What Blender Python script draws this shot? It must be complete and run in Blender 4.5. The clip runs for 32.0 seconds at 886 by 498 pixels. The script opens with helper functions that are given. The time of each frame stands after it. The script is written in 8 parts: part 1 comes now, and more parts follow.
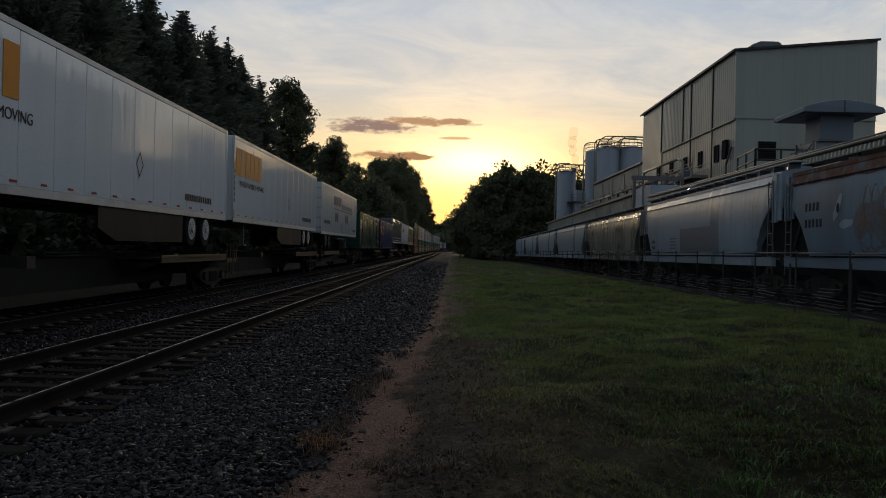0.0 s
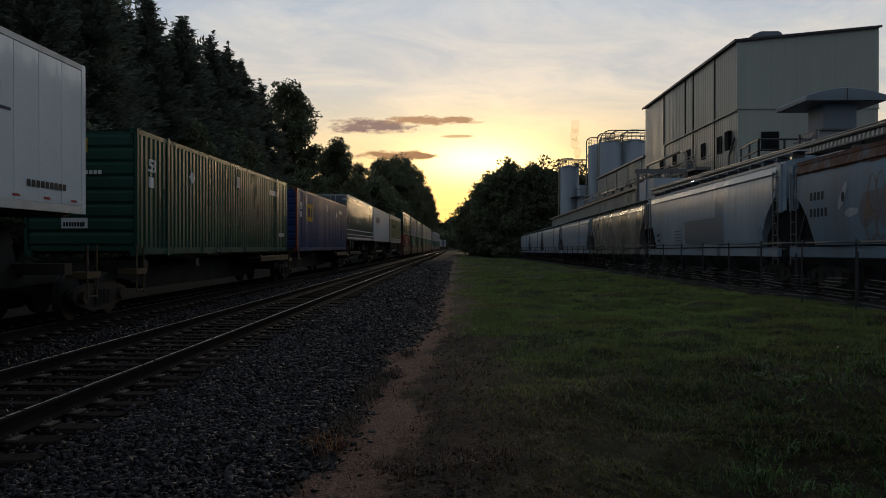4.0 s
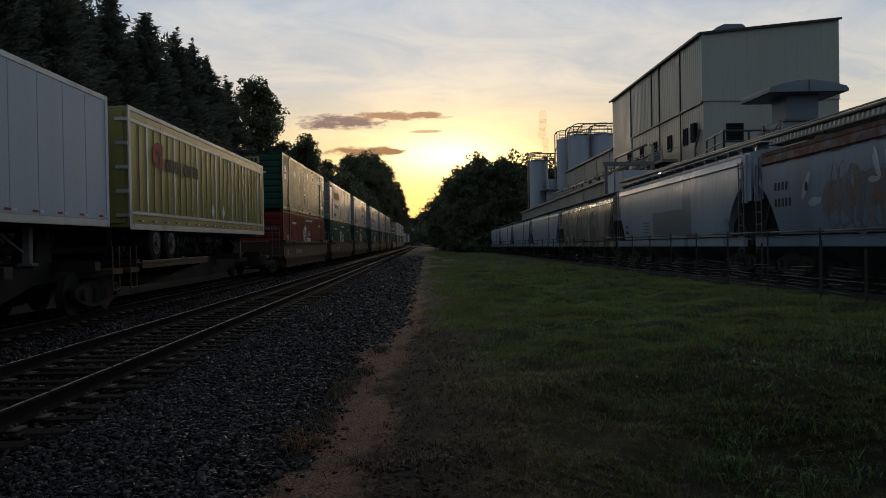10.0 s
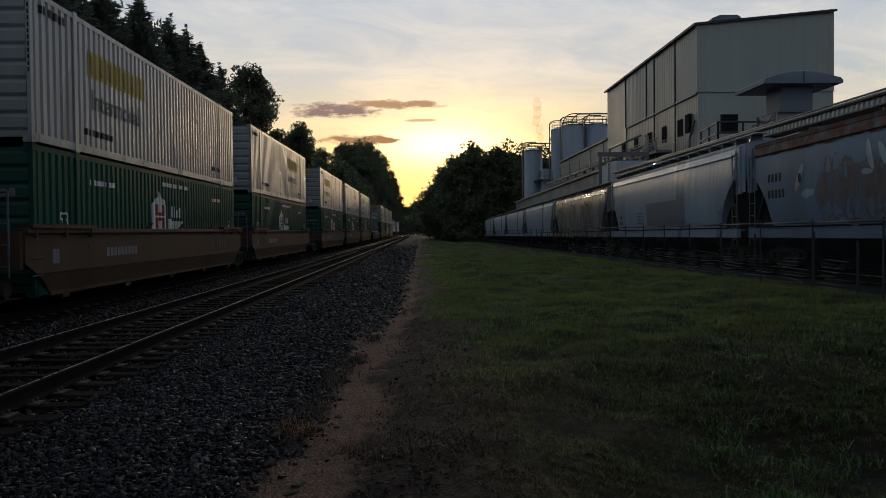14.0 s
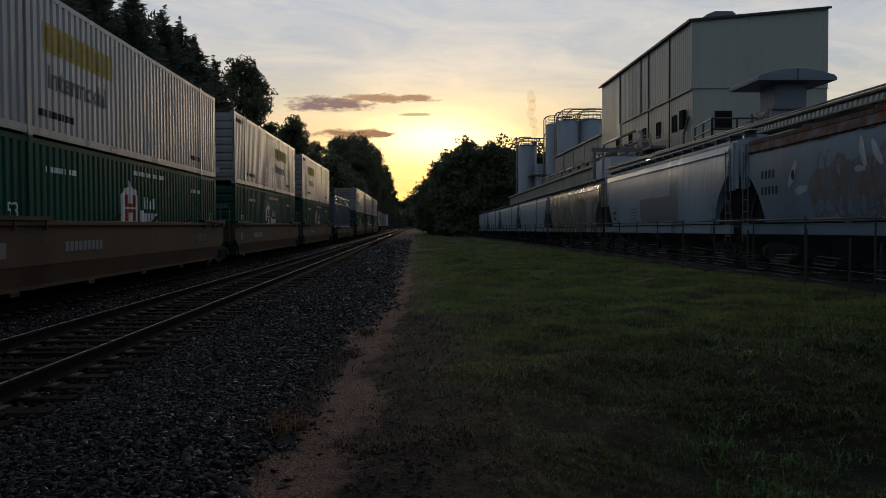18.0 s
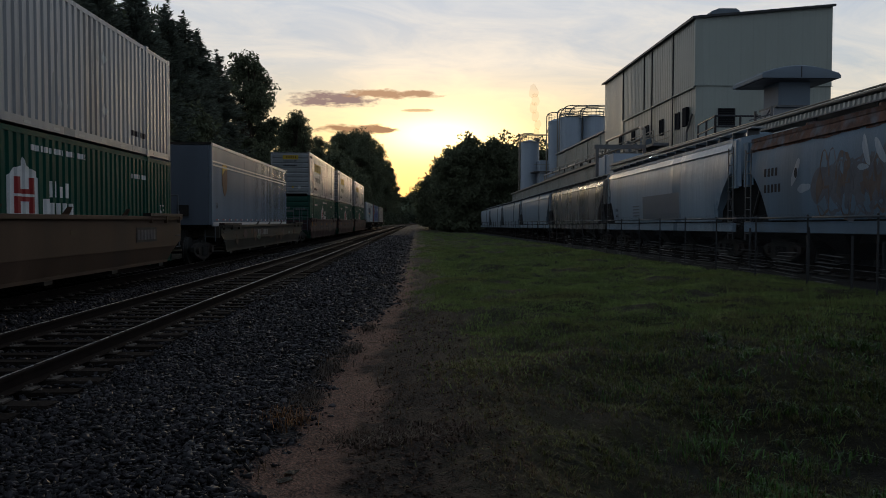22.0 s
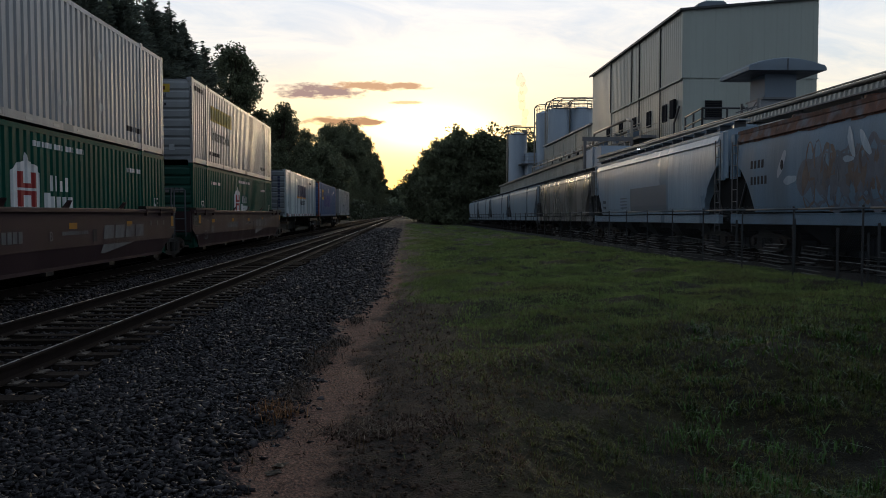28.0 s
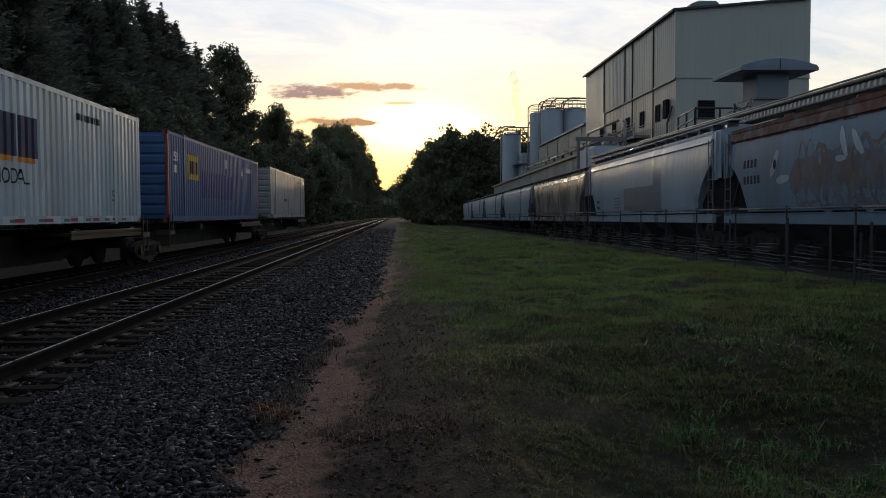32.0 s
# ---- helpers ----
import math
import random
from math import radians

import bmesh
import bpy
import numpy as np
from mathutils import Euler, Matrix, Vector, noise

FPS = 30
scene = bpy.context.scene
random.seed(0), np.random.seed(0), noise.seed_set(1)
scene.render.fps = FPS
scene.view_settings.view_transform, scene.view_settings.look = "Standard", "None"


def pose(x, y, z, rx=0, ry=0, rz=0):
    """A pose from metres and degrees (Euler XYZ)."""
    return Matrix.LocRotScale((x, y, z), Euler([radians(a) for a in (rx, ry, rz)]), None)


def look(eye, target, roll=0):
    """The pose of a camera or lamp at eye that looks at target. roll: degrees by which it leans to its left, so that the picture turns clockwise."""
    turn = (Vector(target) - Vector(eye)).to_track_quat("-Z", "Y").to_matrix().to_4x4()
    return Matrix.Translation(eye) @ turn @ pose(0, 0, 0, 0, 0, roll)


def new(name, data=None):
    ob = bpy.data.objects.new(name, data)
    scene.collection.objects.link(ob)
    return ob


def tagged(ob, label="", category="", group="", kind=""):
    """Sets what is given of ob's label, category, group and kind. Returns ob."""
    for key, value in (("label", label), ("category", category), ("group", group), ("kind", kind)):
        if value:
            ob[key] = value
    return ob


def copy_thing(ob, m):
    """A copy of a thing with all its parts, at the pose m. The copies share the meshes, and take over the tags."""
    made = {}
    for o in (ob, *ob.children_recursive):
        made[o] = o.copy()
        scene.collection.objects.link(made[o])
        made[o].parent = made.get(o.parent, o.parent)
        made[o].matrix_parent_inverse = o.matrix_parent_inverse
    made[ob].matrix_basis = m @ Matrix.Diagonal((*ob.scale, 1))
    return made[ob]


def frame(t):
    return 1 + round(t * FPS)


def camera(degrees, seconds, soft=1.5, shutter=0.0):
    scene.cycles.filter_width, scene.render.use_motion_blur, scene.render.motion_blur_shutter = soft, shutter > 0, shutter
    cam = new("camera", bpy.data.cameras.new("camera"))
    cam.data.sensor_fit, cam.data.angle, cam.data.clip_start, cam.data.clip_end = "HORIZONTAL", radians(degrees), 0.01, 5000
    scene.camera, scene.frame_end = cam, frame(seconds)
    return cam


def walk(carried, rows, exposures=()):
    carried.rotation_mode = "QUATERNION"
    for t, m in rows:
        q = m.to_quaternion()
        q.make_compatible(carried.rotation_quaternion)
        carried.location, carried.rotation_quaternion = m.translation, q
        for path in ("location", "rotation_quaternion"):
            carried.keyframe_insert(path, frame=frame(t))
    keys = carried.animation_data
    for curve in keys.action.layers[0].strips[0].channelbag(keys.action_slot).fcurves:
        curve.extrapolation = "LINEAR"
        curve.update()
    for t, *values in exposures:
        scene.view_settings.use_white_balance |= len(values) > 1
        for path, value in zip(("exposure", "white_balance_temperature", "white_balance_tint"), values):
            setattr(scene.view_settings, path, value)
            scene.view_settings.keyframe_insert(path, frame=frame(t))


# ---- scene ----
def view(yaw, pitch, roll):
    """The camera's turn: degrees to the right, upwards, and its lean."""
    return pose(0, 0, 1.65, 90 + pitch, 0, -yaw) @ pose(0, 0, 0, 0, 0, roll)


cam = camera(57.5, 32.0, soft=0.9)
walk(cam, [
    (0, view(-0.65, -0.08, 1.39)), (0.5, view(-0.58, -0.23, 1.55)), (1, view(-0.79, -0.42, 1.56)), (1.5, view(-0.90, -0.57, 1.38)),
    (2, view(-0.78, -0.65, 1.25)), (2.5, view(-0.81, -0.50, 0.86)), (3, view(-0.94, -0.43, 0.60)), (3.5, view(-1.16, -0.27, 0.23)),
    (5.5, view(-0.16, -0.14, -0.91)), (6, view(0.02, -0.13, -0.98)), (6.5, view(0.10, -0.19, -1.01)), (7, view(0.24, -0.25, -1.03)),
    (7.5, view(0.42, -0.32, -1.03)), (8, view(0.63, -0.39, -1.02)), (8.5, view(0.79, -0.44, -1.03)), (9, view(0.82, -0.49, -0.95)),
    (9.5, view(0.99, -0.52, -1.00)), (10, view(1.08, -0.55, -0.99)), (10.5, view(1.06, -0.60, -0.99)), (11, view(1.15, -0.68, -0.83)),
    (11.5, view(1.30, -0.77, -0.78)), (12, view(1.26, -0.92, -0.68)), (12.5, view(1.28, -1.03, -0.72)), (13, view(1.36, -1.14, -0.73)),
    (13.5, view(1.42, -1.24, -0.66)), (14, view(1.51, -1.32, -0.61)), (14.5, view(1.55, -1.36, -0.58)), (16.5, view(1.75, -1.49, -0.40)),
    (17, view(1.79, -1.56, -0.40)), (17.5, view(1.83, -1.61, -0.39)), (18, view(1.95, -1.71, -0.27)), (18.5, view(2.02, -1.77, -0.12)),
    (19, view(2.04, -1.80, -0.00)), (19.5, view(2.04, -1.75, 0.02)), (20, view(2.05, -1.75, 0.05)), (20.5, view(2.05, -1.75, 0.04)),
    (21, view(1.97, -1.80, 0.01)), (21.5, view(1.85, -1.86, 0.02)), (22, view(1.81, -1.99, 0.07)), (22.5, view(1.72, -2.11, 0.07)),
    (23, view(1.65, -2.20, 0.09)), (23.5, view(1.71, -2.25, 0.15)), (24, view(1.74, -2.28, 0.23)), (24.5, view(1.78, -2.34, 0.24)),
    (25, view(1.84, -2.38, 0.27)), (25.5, view(1.88, -2.42, 0.25)), (27.5, view(2.42, -2.52, -0.03)), (28, view(2.65, -2.53, -0.03)),
    (28.5, view(2.76, -2.53, -0.07)), (29, view(2.82, -2.54, -0.09)), (29.5, view(2.87, -2.58, -0.08)), (30, view(2.90, -2.57, -0.09)),
    (30.5, view(2.90, -2.54, -0.05)), (31, view(2.92, -2.55, -0.05)), (31.5, view(2.97, -2.52, -0.16)), (32, view(3.07, -2.50, -0.21)),
], exposures=[(0, 0.05, 6500, 10), (7, 0.05, 6460, 10), (13, 0.06, 6290, 10), (16.7, 0.09, 6260, 10), (18, -0.05, 6220, 10), (21, -0.05, 6200, 10), (23, 0.44, 6100, 10), (25, 0.54, 6080, 10), (28, 0.57, 6110, 10), (32, 0.58, 6130, 10)])

# ---- world and sun ----
SUN_AZ, SUN_EL = 0.028, 0.105          # tangents, from the line of the tracks


def build_world():
    w = bpy.data.worlds.new("dusk_sky")
    scene.world = w
    w.use_nodes = True
    nt = w.node_tree
    nt.nodes.clear()
    N, L = nt.nodes.new, nt.links.new

    def m(op, a, b=None, c=None, clamp=False):
        n = N("ShaderNodeMath")
        n.operation, n.use_clamp = op, clamp
        for i, v in enumerate((a, b, c)):
            if v is None:
                continue
            if isinstance(v, (int, float)):
                n.inputs[i].default_value = v
            else:
                L(v, n.inputs[i])
        return n.outputs[0]

    def mix(f, a, b):
        n = N("ShaderNodeMix")
        n.data_type = "RGBA"
        for s, v in ((n.inputs[0], f), (n.inputs[6], a), (n.inputs[7], b)):
            if isinstance(v, (int, float)):
                s.default_value = v
            elif isinstance(v, tuple):
                s.default_value = (*v, 1)
            else:
                L(v, s)
        return n.outputs[2]

    co = N("ShaderNodeTexCoord").outputs["Generated"]
    sep = N("ShaderNodeSeparateXYZ")
    L(co, sep.inputs[0])
    x, y, z = sep.outputs
    zz = m("MAXIMUM", z, 0.0)
    ys = m("MAXIMUM", y, 0.05)
    az, el = m("DIVIDE", x, ys), m("DIVIDE", z, ys)
    front = m("GREATER_THAN", y, 0.06)

    def ramp(*stops):
        r = N("ShaderNodeValToRGB")
        L(zz, r.inputs[0])
        e = r.color_ramp.elements
        e[0].position, e[0].color = stops[0][0], (*stops[0][1], 1)
        e[1].position, e[1].color = stops[-1][0], (*stops[-1][1], 1)
        for p, c in stops[1:-1]:
            e.new(p).color = (*c, 1)
        return r.outputs[0]

    # by height above the horizon: about the sunset, elsewhere in the west, and in the darker east
    warm = ramp((0.0, (0.78, 0.42, 0.095)), (0.09, (0.79, 0.50, 0.19)), (0.14, (0.63, 0.50, 0.33)), (0.19, (0.56, 0.525, 0.48)), (0.28, (0.45, 0.49, 0.54)), (0.45, (0.28, 0.33, 0.385)), (1.0, (0.165, 0.20, 0.24)))
    cool = ramp((0.0, (0.56, 0.50, 0.42)), (0.15, (0.60, 0.56, 0.49)), (0.28, (0.49, 0.51, 0.54)), (0.45, (0.28, 0.33, 0.385)), (1.0, (0.165, 0.20, 0.24)))
    east = ramp((0.0, (0.31, 0.335, 0.37)), (0.4, (0.235, 0.27, 0.31)), (1.0, (0.165, 0.20, 0.24)))
    west = m("MULTIPLY_ADD", y, 0.9, 0.55, clamp=True)
    d2 = m("POWER", m("ABSOLUTE", m("DIVIDE", m("SUBTRACT", az, SUN_AZ), 0.44)), 2.0)
    base = mix(m("MULTIPLY", m("EXPONENT", m("MULTIPLY", d2, -1.0)), front), mix(west, east, cool), warm)
    sky = N("ShaderNodeTexSky")
    sky.sky_type, sky.sun_disc = "NISHITA", False
    sky.sun_elevation, sky.sun_rotation = math.atan(SUN_EL), math.atan(SUN_AZ)
    nish = N("ShaderNodeVectorMath")
    nish.operation = "SCALE"
    L(sky.outputs[0], nish.inputs[0])
    nish.inputs["Scale"].default_value = 0.01
    # plane coordinates of the cloud deck
    den = m("ADD", zz, 0.10)
    u, v = m("DIVIDE", x, den), m("DIVIDE", y, den)
    comb = N("ShaderNodeCombineXYZ")
    L(m("MULTIPLY_ADD", v, 0.30, m("MULTIPLY", u, 0.75)), comb.inputs[0])
    L(m("MULTIPLY_ADD", u, -0.45, m("MULTIPLY", v, 0.9)), comb.inputs[1])
    n1 = N("ShaderNodeTexNoise")
    n1.inputs["Scale"].default_value, n1.inputs["Detail"].default_value, n1.inputs["Roughness"].default_value = 2.2, 10, 0.64
    n1.inputs["Distortion"].default_value = 0.7
    L(comb.outputs[0], n1.inputs["Vector"])
    cl = m("MULTIPLY_ADD", n1.outputs[0], 3.2, -1.15, clamp=True)
    shade = mix(cl, (0.79, 0.87, 0.975), (1.22, 1.15, 1.06))
    thin = N("ShaderNodeMix")
    thin.data_type, thin.blend_type = "RGBA", "MULTIPLY"
    thin.inputs[0].default_value = 1.0
    L(base, thin.inputs[6])
    L(shade, thin.inputs[7])
    thin = thin.outputs[2]
    # angle from the sun, flattened: wide glow and core
    def glow(a, b, sa, se, power):
        q = m("ADD", m("POWER", m("ABSOLUTE", m("DIVIDE", m("SUBTRACT", az, a), sa)), 2.0), m("POWER", m("ABSOLUTE", m("DIVIDE", m("SUBTRACT", el, b), se)), 2.0))
        return m("MULTIPLY", m("EXPONENT", m("MULTIPLY", q, -power)), front)

    g1, g2 = glow(SUN_AZ, SUN_EL, 0.17, 0.075, 1.0), glow(SUN_AZ, SUN_EL, 0.075, 0.024, 1.0)

    def add(a, fac, col):
        n = N("ShaderNodeVectorMath")
        n.operation = "SCALE"
        n.inputs[0].default_value = col
        L(fac, n.inputs["Scale"])
        s = N("ShaderNodeVectorMath")
        s.operation = "ADD"
        L(a, s.inputs[0])
        L(n.outputs[0], s.inputs[1])
        return s.outputs[0]

    s = N("ShaderNodeVectorMath")
    s.operation = "ADD"
    L(thin, s.inputs[0])
    L(nish.outputs[0], s.inputs[1])
    lit = add(add(s.outputs[0], g1, (0.30, 0.20, 0.06)), g2, (1.5, 1.15, 0.55))
    # low dark clouds, with ragged edges
    n2 = N("ShaderNodeTexNoise")
    n2.inputs["Scale"].default_value, n2.inputs["Detail"].default_value, n2.inputs["Roughness"].default_value = 1.0, 6, 0.65
    c2 = N("ShaderNodeCombineXYZ")
    L(m("MULTIPLY", az, 34.0), c2.inputs[0])
    L(m("MULTIPLY", el, 110.0), c2.inputs[1])
    L(c2.outputs[0], n2.inputs["Vector"])
    out = lit
    for a, b, sa, se, col in ((-0.104, 0.149, 0.062, 0.0100, (0.31, 0.205, 0.17)), (-0.030, 0.156, 0.065, 0.0065, (0.50, 0.29, 0.16)), (-0.072, 0.1125, 0.052, 0.0068, (0.42, 0.225, 0.11)), (0.0, 0.136, 0.022, 0.0025, (0.75, 0.5, 0.25))):
        q = m("ADD", m("POWER", m("ABSOLUTE", m("DIVIDE", m("SUBTRACT", az, a), sa)), 2.0), m("POWER", m("ABSOLUTE", m("DIVIDE", m("SUBTRACT", el, b), se)), 2.0))
        k = m("MULTIPLY", m("MULTIPLY_ADD", m("ADD", m("SUBTRACT", 1.0, q), m("MULTIPLY_ADD", n2.outputs[0], 3.3, -1.65)), 1.6, 0.0, clamp=True), front)
        out = mix(k, out, col)
    bg = N("ShaderNodeBackground")
    L(out, bg.inputs[0])
    bg.inputs[1].default_value = 1.0
    L(bg.outputs[0], N("ShaderNodeOutputWorld").inputs[0])


build_world()
sun_data = bpy.data.lights.new("sun", "SUN")
sun_data.energy, sun_data.angle, sun_data.color = 0.30, radians(10), (1.0, 0.72, 0.42)
sun = new("sun", sun_data)
sun.matrix_basis = look((0, 0, 60), (-SUN_AZ * 100, -100, 60 - SUN_EL * 100))


# ---- materials ----
def material(name, color, rough=0.6, metal=0.0, vary=0.25, scale=3.0, fine=60.0, bump=0.1, dirt=None, dirt_amount=0.5, streak=False, island=0.0, random_tone=0.0, spec=0.2, translucent=0.0, dent=0.0):
    """A painted, wooden, stone or leafy surface: colour varied at two scales, dirt, streaks, relief."""
    mt = bpy.data.materials.new(name)
    mt.use_nodes = True
    nt = mt.node_tree
    N, L = nt.nodes.new, nt.links.new
    b = nt.nodes["Principled BSDF"]
    co = N("ShaderNodeTexCoord").outputs["Object"]
    mp = N("ShaderNodeMapping")
    L(co, mp.inputs[0])
    if streak:
        mp.inputs["Scale"].default_value = (1, 1, 0.12)

    def tex(s, d, src):
        n = N("ShaderNodeTexNoise")
        n.inputs["Scale"].default_value, n.inputs["Detail"].default_value = s, d
        L(src, n.inputs["Vector"])
        return n.outputs[0]

    def mix(f, a, c, mode="MIX"):
        n = N("ShaderNodeMix")
        n.data_type, n.blend_type = "RGBA", mode
        for sk, v in ((n.inputs[0], f), (n.inputs[6], a), (n.inputs[7], c)):
            if isinstance(v, (int, float)):
                sk.default_value = v
            elif isinstance(v, tuple):
                sk.default_value = (*v, 1)
            else:
                L(v, sk)
        return n.outputs[2]

    def rng(v, lo, hi, a, c):
        n = N("ShaderNodeMapRange")
        L(v, n.inputs[0])
        n.inputs[1].default_value, n.inputs[2].default_value, n.inputs[3].default_value, n.inputs[4].default_value = lo, hi, a, c
        return n.outputs[0]

    n1, n2 = tex(scale, 5, mp.outputs[0]), tex(fine, 3, co)
    lo, hi = tuple(c * (1 - vary) for c in color), tuple(min(1, c * (1 + vary)) for c in color)
    col = mix(rng(n1, 0.3, 0.7, 0, 1), lo, hi)
    col = mix(rng(n2, 0.3, 0.75, 0, 0.35), col, tuple(c * 0.55 for c in color))
    if dirt:
        n3 = tex(scale * 0.6, 7, mp.outputs[0])
        col = mix(rng(n3, 0.5, 0.72, 0, dirt_amount), col, dirt)
    if island:
        g = N("ShaderNodeNewGeometry")
        col = mix(1.0, col, mix(g.outputs["Random Per Island"], (1 - island,) * 3, (1 + island,) * 3), "MULTIPLY")
    if random_tone:
        o = N("ShaderNodeObjectInfo")
        col = mix(1.0, col, mix(o.outputs["Random"], (1 - random_tone,) * 3, (1 + random_tone,) * 3), "MULTIPLY")
    L(col, b.inputs["Base Color"])
    L(rng(n1, 0.3, 0.7, max(0.02, rough - 0.08), min(1, rough + 0.1)), b.inputs["Roughness"])
    b.inputs["Metallic"].default_value = metal
    b.inputs["Specular IOR Level"].default_value = spec
    if bump:
        bp = N("ShaderNodeBump")
        bp.inputs["Strength"].default_value, bp.inputs["Distance"].default_value = bump, 0.02
        L(n2, bp.inputs["Height"])
        if dent:                                               # long shallow dents that run up and down
            b2 = N("ShaderNodeBump")
            b2.inputs["Strength"].default_value, b2.inputs["Distance"].default_value = dent, 0.05
            L(tex(2.6, 3, mp.outputs[0]), b2.inputs["Height"])
            L(b2.outputs[0], bp.inputs["Normal"])
        L(bp.outputs[0], b.inputs["Normal"])
    if translucent:
        t = N("ShaderNodeBsdfTranslucent")
        L(col, t.inputs[0])
        ms = N("ShaderNodeMixShader")
        ms.inputs[0].default_value = translucent
        L(b.outputs[0], ms.inputs[1])
        L(t.outputs[0], ms.inputs[2])
        L(ms.outputs[0], nt.nodes["Material Output"].inputs[0])
    return mt


